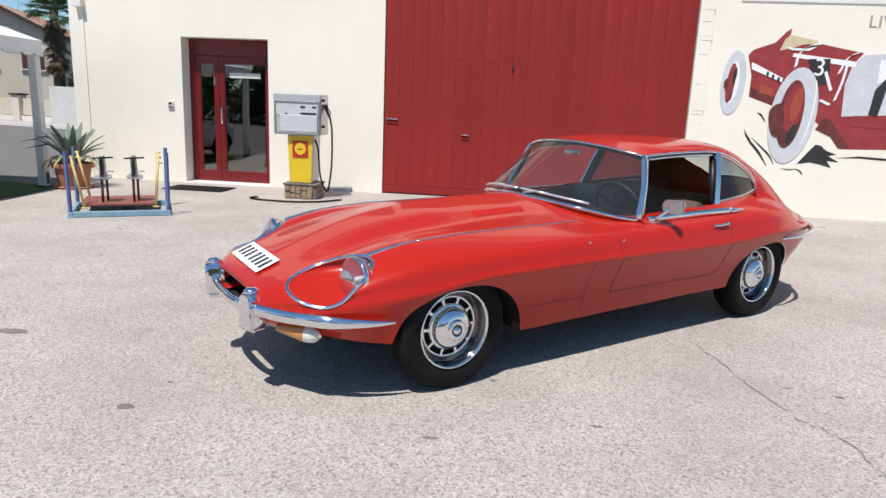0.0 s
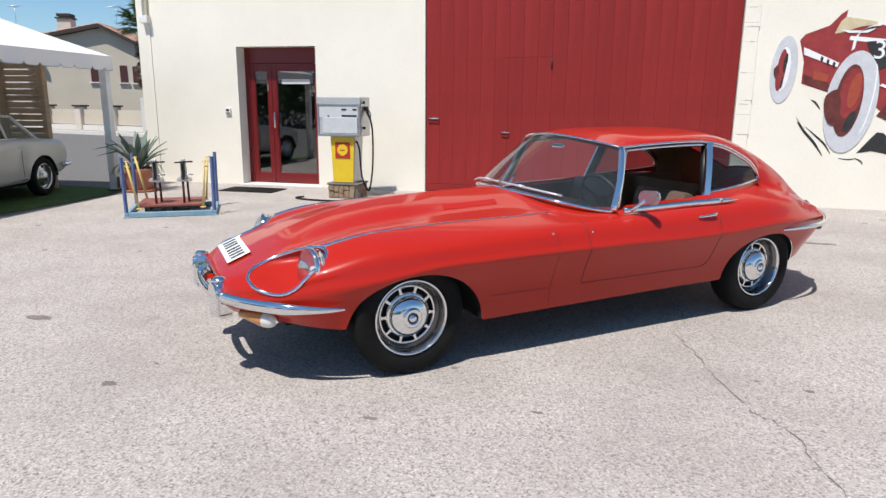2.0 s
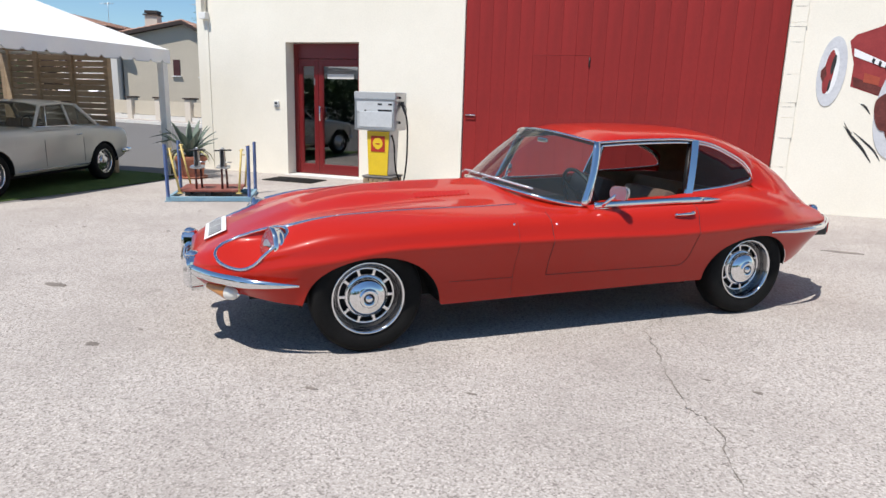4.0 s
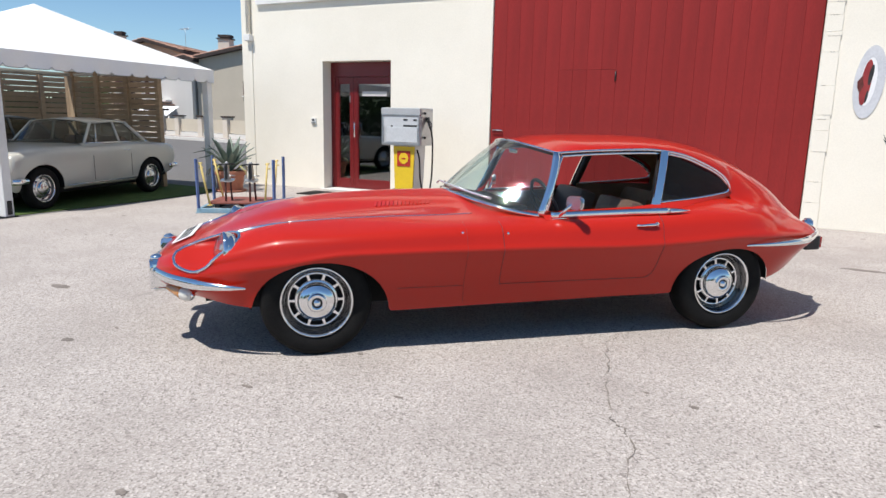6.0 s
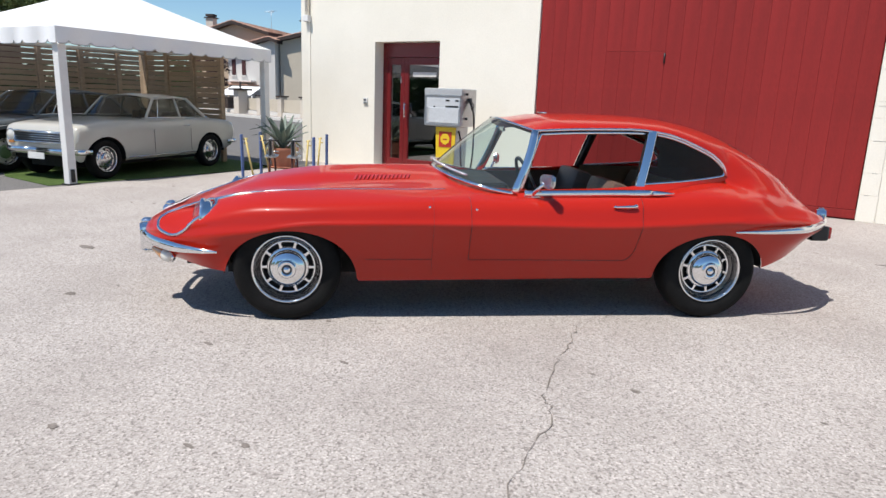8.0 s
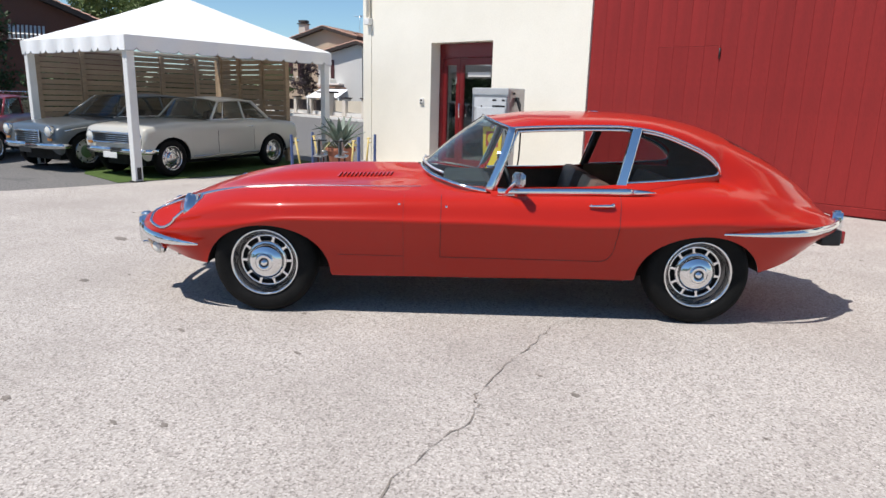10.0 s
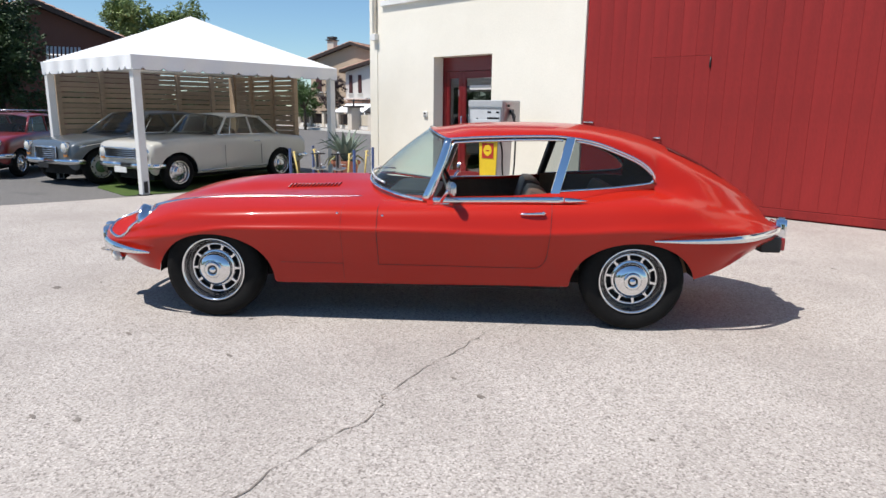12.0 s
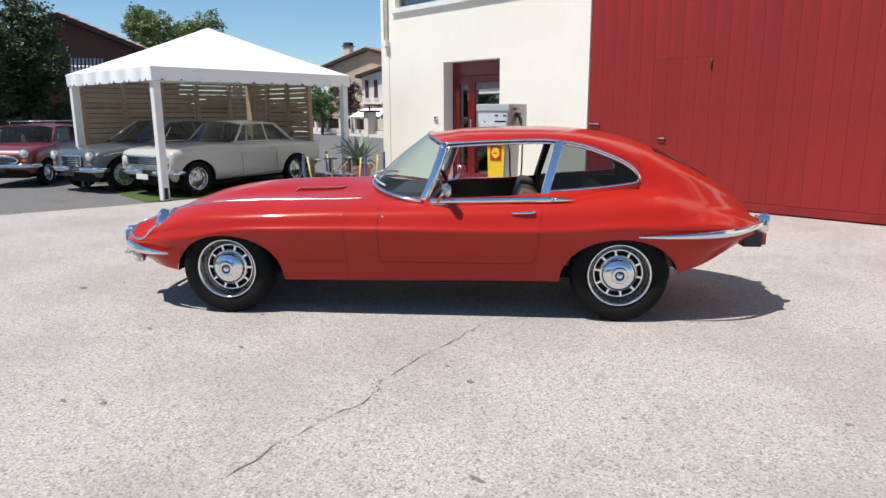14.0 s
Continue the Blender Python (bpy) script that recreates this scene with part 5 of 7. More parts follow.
for x, y in ((0.09, 0.09), (DEEP - 0.09, 0.09), (DEEP - 0.09, LONG - 0.09), (0.09, LONG - 0.09)):
    p = part("post", box((x - 0.06, y - 0.06, -0.02), (x + 0.06, y + 0.06, 2.06), 0.006, 1), SLAT if x > 1 and y > 1 else WHITE_PAINT, tent, "wooden corner post" if x > 1 and y > 1 else "")
    part("foot_plate", boxes([((x - 0.085, y - 0.085, -0.021), (x + 0.085, y + 0.085, 0.0)), ((x - 0.068, y - 0.03, 0.02), (x - 0.061, y + 0.03, 0.2)), ((x + 0.061, y - 0.03, 0.02), (x + 0.068, y + 0.03, 0.2))]), BLACK, p, "dark steel foot plate")
for a, b in (((0.09, 0.09), (0.09, LONG - 0.09)), ((DEEP - 0.09, 0.09), (DEEP - 0.09, LONG - 0.09)), ((0.09, 0.09), (DEEP - 0.09, 0.09)), ((0.09, LONG - 0.09), (DEEP - 0.09, LONG - 0.09))):
    part("eave_beam", tube([(*a, 2.03), (*b, 2.03)], 0.03, 8), WHITE_PAINT, tent)

# slatted screens behind the parked cars
def slat_screen(start, step, length, panels, cat_label):
    sc = thing("slat_screen", Matrix.Translation(TC + start) @ Matrix(((step.x, -step.y, 0, 0), (step.y, step.x, 0, 0), (0, 0, 1, 0), (0, 0, 0, 1))), cat_label, "fence", group="slat screens")
    pw = length / panels
    for i in range(panels + 1):
        part("screen_post", box((i * pw - 0.045, -0.05, -0.02), (i * pw + 0.045, 0.045, 2.10), 0.006, 1), SLAT, sc)
    me = bpy.data.meshes.new("slat")
    b = box((0.047, -0.008, -0.0435), (pw - 0.047, 0.008, 0.0435), 0.003, 1)
    b.to_mesh(me)
    b.free()
    me.materials.append(SLAT)
    r = random.Random(int(length * 100))
    for i in range(panels):
        for k in range(20):
            o = part("slat", me, None, sc)
            o.location = (i * pw, r.uniform(-0.004, 0.004), 0.13 + k * 0.101 + r.uniform(-0.005, 0.005))
    return sc


slat_screen(E2 * 4.0 + E1 * 0.45, E1, 4.10, 5, "weathered wooden slat screen under the marquee")
slat_screen(E2 * 3.46 + E1 * 3.92, -E2, 2.26, 3, "weathered wooden slat screen with gaps of daylight")


# ---- parked cars ----
CREAM = material("cream_car_paint", (0.47, 0.455, 0.405), 0.3, var=0.02, scale=2, fine=150, bump=0, coat=0.7)
SLATE = material("slate_car_paint", (0.07, 0.085, 0.095), 0.3, var=0.03, scale=2, fine=150, bump=0, coat=0.7)
MAROON = material("maroon_car_paint", (0.20, 0.013, 0.016), 0.3, var=0.03, scale=2, fine=150, bump=0, coat=0.8)
GREEN_HUB = material("green_wheel_paint", (0.10, 0.17, 0.07), 0.4, var=0.05, scale=8, fine=60, bump=0.05)


def classic(name, m, label, paint, wb, prof, width, roof_w, cab, tyre_r, rim_r, track, hub_mat, nose):
    """A vintage car. prof: (along, half-width factor, top, bottom); cab: along of screen base, roof front, door pillar, roof rear, back-light base, heights of belt and roof."""
    c = thing(name, m, label, "car", group="cars under the marquee")
    hw = width / 2
    pr = spline(np.array(prof), 400)
    arches = [(0.0, tyre_r - 0.02, tyre_r + 0.075, tyre_r + 0.055), (wb, tyre_r - 0.02, tyre_r + 0.07, tyre_r + 0.045)]
    ul = list(np.linspace(prof[0][0], prof[-1][0], 110))
    for a in arches:
        ul += list(a[0] + a[2] * np.cos(np.linspace(0.03, math.pi - 0.03, 30)))
    ul = np.array(sorted(ul))
    rows = []
    for u in ul:
        w, top, bot = (float(np.interp(u, pr[:, 0], pr[:, k])) for k in (1, 2, 3))
        w *= hw
        s = spline([(0, top), (w * 0.45, top - 0.004), (w * 0.84, top - 0.016), (w * 0.965, top - 0.058), (w, top - 0.17), (w * 0.99, (top + bot) / 2 - 0.02), (w * 0.955, bot + 0.06), (w * 0.90, bot)], 141)
        stop = bot
        for a in arches:
            q = 1 - ((u - a[0]) / a[2]) ** 2
            if q > 0:
                stop = max(stop, a[1] + a[3] * math.sqrt(q))
        k = 141 if stop <= bot + 1e-4 else int(np.argmax(s[:, 1] < stop))
        s = s[:max(k, 60)]
        up, dn = s[:56], s[55:]
        t = np.linspace(0, len(dn) - 1, 13)[1:]
        rows.append(np.vstack([up[::4], up[-1:], np.stack([np.interp(t, np.arange(len(dn)), dn[:, j]) for j in (0, 1)], axis=1)]))
    half_ = np.array(rows)
    n_ = half_.shape[1]
    G = np.zeros((len(ul), 2 * n_ - 1, 3))
    G[:, n_ - 1:, 0] = ul[:, None]
    G[:, n_ - 1:, 1:] = half_
    G[:, :n_ - 1] = G[:, n_:][:, ::-1] * np.array([1, -1, 1])
    mid = (G[:-1, :-1] + G[1:, 1:]) / 2
    sb, rf, dp, rr, bb, belt, high = cab
    keep = ~((mid[..., 0] > sb + 0.12) & (mid[..., 0] < bb - 0.1) & (np.abs(mid[..., 1]) < hw * 0.78))
    body = part("body", sheet(G, keep), paint, c)
    for end, flip_ in ((0, 1), (-1, -1)):
        ringv = [tuple(p) for p in G[end]]
        part("end_panel", mesh_of("end_panel", ringv, [tuple(range(len(ringv)))[::flip_]]), paint, c)
    part("underbody", box((prof[0][0] + 0.2, -hw * 0.6, 0.17), (prof[-1][0] - 0.2, hw * 0.6, 0.36)), WELL, c)
    for a in arches:
        for sg in (-1, 1):
            ang = np.linspace(0, math.pi, 20)
            rg = lambda g, v: np.stack([a[0] + (a[2] + g) * np.cos(ang), [sg * v] * 20, a[1] + (a[3] + g) * np.sin(ang)], axis=1)
            part("wheel_well", sheet(np.stack([rg(0.004, hw * 0.955), rg(0.02, hw * 0.55)]), normals=False), WELL, c)
            part("well_wall", mesh_of("well_wall", [(a[0], sg * hw * 0.55, 0.2)] + [tuple(p) for p in rg(0.03, hw * 0.55)], [(0, i, i + 1) for i in range(1, 20)]), WELL, c)
    # glasshouse
    rw = roof_w / 2
    bw_ = hw * 0.86
    R_ = np.zeros((20, 15, 3))
    for i, s in enumerate(np.linspace(0, 1, 20)):
        for j, q in enumerate(np.linspace(-1, 1, 15)):
            u = rf + (rr - rf) * s - 0.05 * (1 - q * q) * (1 - 2 * s)
            R_[i, j] = (u, rw * q, high - 0.065 * abs(q) ** 3 - 0.035 * (2 * s - 1) ** 2)
    part("roof_panel", sheet(R_), paint, c)
    fz = high - 0.075
    for sg in (-1, 1):
        A0, A1 = (sb + 0.10, sg * bw_, belt), (rf + 0.02, sg * rw, fz)
        B0, B1 = (dp + 0.02, sg * bw_, belt), (dp, sg * rw, high - 0.05)
        C0, C1 = (bb - 0.06, sg * bw_, belt), (rr - 0.02, sg * rw, fz)
        V0 = (sb + 0.36, sg * bw_, belt)
        V1 = tuple(np.array(A0) * 0.32 + np.array(A1) * 0.68)
        for nm, p0, p1, rad, mt in (("screen_pillar", A0, A1, 0.022, paint), ("door_pillar", B0, B1, 0.02, paint), ("rear_pillar", C0, C1, 0.03, paint), ("vent_bar", V0, tuple(np.array(V0) * 0.06 + np.array((rf + 0.13, sg * rw, high - 0.06)) * 0.94), 0.009, CHROME)):
            part(nm, tube([p0, p1], rad, 8), mt, c)
        part("cant_rail", tube([A1, B1, C1], 0.020, 8), paint, c)
        part("side_window", mesh_of("w", [A0, B0, B1, A1], [(0, 1, 2, 3)[::-sg]]), CAR_GLASS, c)
        part("rear_side_window", mesh_of("w", [B0, C0, C1, B1], [(0, 1, 2, 3)[::-sg]]), CAR_GLASS, c)
        part("belt_trim", tube([(sb + 0.1, sg * (bw_ + 0.004), belt), (bb, sg * (bw_ + 0.004), belt)], 0.009, 6), CHROME, c)
        part("belt_shelf", mesh_of("s", [(sb + 0.02, sg * (bw_ - 0.03), belt + 0.004), (sb + 0.02, sg * hw * 0.97, belt - 0.05), (bb + 0.05, sg * hw * 0.97, belt - 0.05), (bb + 0.05, sg * (bw_ - 0.03), belt + 0.004)], [(0, 1, 2, 3)]), paint, c)
        w_side = lambda u, z: sg * (float(np.interp(u, pr[:, 0], pr[:, 1])) * hw + 0.002)
        for u0 in (sb + 0.16, dp + 0.16):
            part("door_seam", tube([(u0, w_side(u0, 0), 0.34), (u0, w_side(u0, 0), belt - 0.18)], 0.003, 5), BLACK, c)
        part("door_handle", tube([(dp - 0.02, w_side(dp, 0) + sg * 0.012, belt - 0.13), (dp + 0.11, w_side(dp, 0) + sg * 0.012, belt - 0.13)], 0.009, 6), CHROME, c)
        part("sill_trim", tube([(tyre_r + 0.12, w_side(1.0, 0) * 0.985, 0.30), (wb - tyre_r - 0.12, w_side(1.0, 0) * 0.985, 0.30)], 0.009, 6), DULL_CHROME, c)
        f0, f1 = prof[0][0], prof[-1][0]
        if "spear" in nose:
            part("side_strip", tube([(u, w_side(u, 0) * 0.985, float(np.interp(u, pr[:, 0], pr[:, 2])) - 0.10) for u in np.linspace(f0 + 0.15, f1 - 0.2, 24)], 0.010, 6), CHROME, c, "chrome side strip")
        part("bumper", tube([(f0 - 0.05, 0, 0.42), (f0 - 0.05, sg * hw * 0.75, 0.42), (f0 + 0.06, sg * hw * 0.98, 0.42), (f0 + 0.20, sg * hw * 1.0, 0.42)], 0.032, 10, flat=((0, 0, 1), 1.4)), CHROME, c, "chrome front bumper")
        part("bumper", tube([(f1 + 0.05, 0, 0.44), (f1 + 0.05, sg * hw * 0.75, 0.44), (f1 - 0.04, sg * hw * 0.97, 0.44), (f1 - 0.28, sg * hw * 1.0, 0.44)], 0.028, 10, flat=((0, 0, 1), 1.3)), CHROME, c, "chrome rear bumper")
        lamp = part("headlamp", moved(lathe([(0.0, 0.05), (0.088, 0.05), (0.092, -0.03), (0.082, -0.042), (0.076, -0.03), (0.0, 0.0)], 28, "x"), Matrix.Translation((f0 + nose["lamp_u"], sg * nose["lamp_v"], nose["lamp_z"]))), CHROME, c, "round headlamp with a chrome bezel", smooth=True)
        part("glass", moved(lathe([(0.0, -0.058), (0.04, -0.052), (0.078, -0.034)], 28, "x"), Matrix.Translation((f0 + nose["lamp_u"], sg * nose["lamp_v"], nose["lamp_z"]))), WHITE_LENS, lamp, smooth=True)
        ind_ = part("indicator", box((f0 - 0.02, min(sg * nose["lamp_v"] - 0.05, sg * nose["lamp_v"] + 0.05), 0.50), (f0 + 0.03, max(sg * nose["lamp_v"] - 0.05, sg * nose["lamp_v"] + 0.05), 0.545), 0.01), AMBER, c)
    for nm, r0, r1, r2 in (("windscreen", sb, rf, 1), ("rear_window", bb, rr, -1)):
        S = np.zeros((8, 13, 3))
        for i, s in enumerate(np.linspace(0, 1, 8)):
            for j, q in enumerate(np.linspace(-1, 1, 13)):
                bow = 0.12 * (1 - q * q) * r2
                S[i, j] = ((r0 - bow + 0.10 * r2) * (1 - s) + (r1 - 0.05 * (1 - q * q) * r2) * s, (bw_ * (1 - s) + rw * s) * q, belt * (1 - s) + (fz + 0.045 * (1 - abs(q) ** 3)) * s)
        part(nm, sheet(S[:, ::-1] if r2 > 0 else S), CAR_GLASS, c)
    g = nose["grille"]
    gr = part("grille", box((f0 - 0.025, -g[0], g[1]), (f0 + 0.03, g[0], g[2]), 0.02), BLACK, c)
    for k in range(nose["bars"]):
        z = g[1] + (g[2] - g[1]) * (k + 0.5) / nose["bars"]
        part("grille_bar", tube([(f0 - 0.03, -g[0] * 0.97, z), (f0 - 0.034, 0, z), (f0 - 0.03, g[0] * 0.97, z)], 0.006, 6), CHROME, gr)
    oval = [(f0 - 0.03, (g[0] + 0.03) * math.copysign(abs(math.cos(a)) ** 0.7, math.cos(a)), (g[1] + g[2]) / 2 + (g[2] - g[1]) * 0.56 * math.sin(a) * (1.0 if math.sin(a) > 0 else 0.8)) for a in np.linspace(0, 2 * math.pi, 36, endpoint=False)]
    part("grille_surround", tube(oval, 0.020, 8, closed=True) if "oval" in nose else tube([(f0 - 0.028, -g[0], g[1]), (f0 - 0.028, g[0], g[1]), (f0 - 0.028, g[0], g[2]), (f0 - 0.028, -g[0], g[2])], 0.014, 8, closed=True), CHROME, gr)
    part("number_plate", box((f0 - 0.09, -0.16, 0.30), (f0 - 0.08, 0.16, 0.39), 0.003, 1), WHITE_PAINT if nose["plate"] else BLACK, c)
    # cabin
    part("cabin_floor", box((sb, -hw * 0.85, 0.26), (bb, hw * 0.85, 0.29)), CARPET, c)
    part("dashboard", box((sb + 0.05, -hw * 0.8, belt - 0.2), (sb + 0.38, hw * 0.8, belt - 0.01), 0.03), BLACK, c)
    for y in (-0.33, 0.33):
        seat(c, dp - 0.12, y, TAN if nose["tan"] else LEATHER, 0.55)
    part("rear_seat", fused(box((bb - 0.75, -0.5, 0.35), (bb - 0.3, 0.5, 0.55), 0.05), box((bb - 0.32, -0.5, 0.4), (bb - 0.2, 0.5, belt), 0.05)), LEATHER, c, sharp=45)
    part("steering_wheel", moved(fused(tube([(0.19 * math.cos(a), 0.19 * math.sin(a), 0) for a in np.linspace(0, 2 * math.pi, 28, endpoint=False)], 0.011, 6, closed=True), box((-0.18, -0.012, -0.004), (0.18, 0.012, 0.004))), pose(sb + 0.52, -0.33, belt - 0.02, 0, 62, 0)), BLACK, c)
    # wheels
    hub = part("wheel", lathe([(0.0, -0.02), (0.05, -0.02), (0.05, 0.08), (0.0, 0.08)], 20), WELL, c)
    wheel_parts(hub, tyre_r, rim_r, 0.155, WHEEL_DARK)
    part("disc", lathe([(0.0, -0.030), (0.05, -0.034), (rim_r * 0.62, -0.045), (rim_r * 0.70, -0.030), (rim_r * 0.80, -0.022), (rim_r - 0.02, -0.030)], 40), hub_mat, hub, smooth=True)
    part("hub_cap", lathe([(rim_r * 0.55, -0.044), (rim_r * 0.52, -0.058), (rim_r * 0.35, -0.072), (0.02, -0.080), (0.0, -0.081)], 32), nose["cap"], hub, smooth=True)
    for k in range(8):
        part("slot", box((rim_r * 0.70, -0.034, -0.012), (rim_r * 0.84, -0.026, 0.012), 0, m=pose(0, 0, 0, 0, 45 * k, 0)), BLACK, hub)
    hub.matrix_local = pose(0, -track / 2, tyre_r)
    for u, v, t in ((wb, -1, 0), (0, 1, 180), (wb, 1, 180)):
        copy_thing(hub, pose(u, v * track / 2, tyre_r, 0, 23 * u, t))
    return c


def parked(hub_x, hub_y, heading, track):
    """Pose of a car whose near front wheel stands there."""
    a = math.radians(heading)
    u, v = Vector((math.cos(a), math.sin(a))), Vector((-math.sin(a), math.cos(a)))
    o = Vector((hub_x, hub_y)) + v * track / 2
    return pose(o.x, o.y, -0.021, 0, 0, heading)


classic("parked_coupe", parked(-6.76, 5.96, 103.6, 1.26), "cream two-door vintage coupe parked on turf under the marquee", CREAM, 2.36,
        [(-0.50, 0.90, 0.70, 0.36), (-0.44, 0.95, 0.79, 0.28), (-0.22, 0.98, 0.83, 0.25), (0.3, 1.0, 0.87, 0.25), (1.2, 1.0, 0.89, 0.25), (2.0, 1.0, 0.90, 0.25), (2.6, 0.98, 0.87, 0.27), (3.0, 0.95, 0.83, 0.34), (3.10, 0.90, 0.74, 0.40)],
        1.50, 1.08, (0.80, 1.16, 1.66, 1.98, 2.36, 0.89, 1.27), 0.295, 0.185, 1.30, DULL_CHROME,
        dict(lamp_u=0.02, lamp_v=0.56, lamp_z=0.62, grille=(0.46, 0.53, 0.69), bars=5, plate=True, tan=True, cap=DULL_CHROME))
classic("parked_saloon", parked(-8.44, 5.32, 103.6, 1.28), "slate grey vintage saloon parked behind the cream coupe", SLATE, 2.55,
        [(-0.53, 0.84, 0.64, 0.36), (-0.46, 0.92, 0.73, 0.28), (-0.24, 0.97, 0.79, 0.25), (0.4, 1.0, 0.85, 0.25), (1.3, 1.0, 0.88, 0.25), (2.2, 1.0, 0.88, 0.25), (2.9, 0.97, 0.84, 0.27), (3.3, 0.92, 0.78, 0.34), (3.42, 0.86, 0.70, 0.40)],
        1.58, 1.12, (0.55, 1.1, 1.65, 2.2, 2.6, 0.88, 1.29), 0.315, 0.20, 1.32, CREAM,
        dict(lamp_u=0.0, lamp_v=0.57, lamp_z=0.66, grille=(0.32, 0.42, 0.66), bars=7, spear=True, plate=False, tan=False, cap=GREEN_HUB))
classic("parked_small_car", parked(-10.72, 4.62, 139.0, 1.20), "small maroon vintage car with an oval chrome grille on the asphalt", MAROON, 2.04,
        [(-0.50, 0.80, 0.64, 0.34), (-0.42, 0.92, 0.73, 0.27), (-0.15, 0.97, 0.80, 0.24), (0.3, 1.0, 0.84, 0.24), (1.0, 1.0, 0.86, 0.24), (1.7, 1.0, 0.85, 0.24), (2.3, 0.96, 0.81, 0.28), (2.5, 0.90, 0.75, 0.32), (2.55, 0.85, 0.66, 0.36)],
        1.40, 1.12, (0.30, 0.62, 1.2, 1.95, 2.3, 0.83, 1.21), 0.26, 0.15, 1.20, DULL_CHROME,
        dict(lamp_u=0.02, lamp_v=0.50, lamp_z=0.66, oval=True, grille=(0.36, 0.44, 0.60), bars=4, plate=False, tan=False, cap=CHROME))
rack_top = thing("roof_rack", parked(-10.72, 4.62, 139.0, 1.20) @ pose(0, 0, 1.22), "steel roof rack on the small maroon car", "roof rack")
for v in (-0.45, 0.45):
    part("rail", tube([(0.75, v, 0.035), (1.85, v, 0.035)], 0.012, 6), DULL_CHROME, rack_top)
    for u in (0.85, 1.75):
        part("foot", tube([(u, v, -0.03), (u, v, 0.035)], 0.012, 6), DULL_CHROME, rack_top)
for u in (0.8, 1.1, 1.4, 1.7):
    part("crossbar", tube([(u, -0.45, 0.035), (u, 0.45, 0.035)], 0.010, 6), DULL_CHROME, rack_top)


# ---- far surroundings ----
LEAF = material("leaf_green", (0.075, 0.135, 0.03), 0.6, var=0.3, scale=1.2, fine=9, bump=0, second=(0.035, 0.075, 0.016))
LEAF_DARK = material("dark_leaf", (0.04, 0.078, 0.02), 0.6, var=0.3, scale=1.2, fine=9, bump=0, second=(0.018, 0.038, 0.011))
LEAF_LIGHT = material("light_leaf", (0.21, 0.27, 0.09), 0.6, var=0.3, scale=1.2, fine=9, bump=0, second=(0.11, 0.17, 0.05))
LEAF_PURPLE = material("purple_leaf", (0.05, 0.025, 0.032), 0.6, var=0.3, scale=1.2, fine=9, bump=0)
BARK = material("bark", (0.11, 0.085, 0.06), 0.9, var=0.2, scale=4, fine=30, bump=0.6, stretch=(4, 4, 1))
TILE = material("roof_tiles", (0.52, 0.31, 0.23), 0.85, var=0.2, scale=2, fine=12, bump=0.3, second=(0.40, 0.23, 0.17), rand=0.2)
PEACH = material("peach_stucco", (0.56, 0.43, 0.31), 0.9, var=0.05, scale=0.6, fine=20, bump=0.2)
BEIGE = material("beige_stucco", (0.62, 0.56, 0.48), 0.9, var=0.05, scale=0.6, fine=20, bump=0.2)
BROWN = material("red_brown_stucco", (0.17, 0.075, 0.055), 0.9, var=0.06, scale=0.6, fine=20, bump=0.2)
HOUSE_GREY = material("house_grey_stucco", (0.57, 0.51, 0.41), 0.9, var=0.05, scale=0.6, fine=20, bump=0.2, spec=0.2)
HOUSE_WHITE = material("stained_white_plaster", (0.60, 0.59, 0.57), 0.9, var=0.08, scale=1.2, fine=30, bump=0.2, spec=0.2)
EAVE = material("dark_eaves", (0.05, 0.035, 0.03), 0.8, var=0.1, scale=3, fine=30, bump=0.1)
SHUTTER = material("dark_red_shutter", (0.07, 0.02, 0.02), 0.6, var=0.1, scale=3, fine=40, bump=0.1)


def tree(name, x, y, trunk_h, crown, leaves, leaf, mat, seed, label, trunk_r=0.14):
    """crown: lumps of (dx, dy, z, radius)."""
    r = random.Random(seed)
    t = thing(name, pose(x, y, -0.03), label, "tree")
    top = Vector((r.uniform(-0.2, 0.2), r.uniform(-0.2, 0.2), trunk_h))
    part("trunk", tube([(0, 0, 0), (0.04, 0.02, trunk_h * 0.4), tuple(top)], [trunk_r * 1.3, trunk_r, trunk_r * 0.75], 10), BARK, t)
    for dx, dy, z, rad in crown[:7]:
        part("limb", tube([tuple(top), tuple((top + Vector((dx, dy, z))) / 2 + Vector((0, 0, 0.1))), (dx, dy, z)], [trunk_r * 0.6, trunk_r * 0.35, trunk_r * 0.12], 7), BARK, t)
    verts, faces = [], []
    tot = sum(c[3] ** 2 for c in crown)
    for dx, dy, z, rad in crown:
        twigs = []
        for _ in range(max(6, int(26 * rad))):
            d = Vector((r.gauss(0, 1), r.gauss(0, 1), r.gauss(0, 1))).normalized()
            twigs.append(Vector((dx, dy, z)) + d * rad * r.uniform(0.45, 1.08))
        for _ in range(int(leaves * rad ** 2 / tot)):
            c = r.choice(twigs) + Vector((r.gauss(0, 1), r.gauss(0, 1), r.gauss(0, 0.8))) * rad * 0.17
            a = Vector((r.gauss(0, 1), r.gauss(0, 1), r.gauss(0, 0.6))).normalized()
            b = a.cross(Vector((r.gauss(0, 1), r.gauss(0, 1), r.gauss(0, 1)))).normalized()
            s = leaf * r.uniform(0.6, 1.3)
            k = len(verts)
            verts += [c - a * s, c + b * s * 0.45, c + a * s, c - b * s * 0.45]
            faces.append((k, k + 1, k + 2, k + 3))
    part("crown", mesh_of("crown", verts, faces), mat, t)
    return t


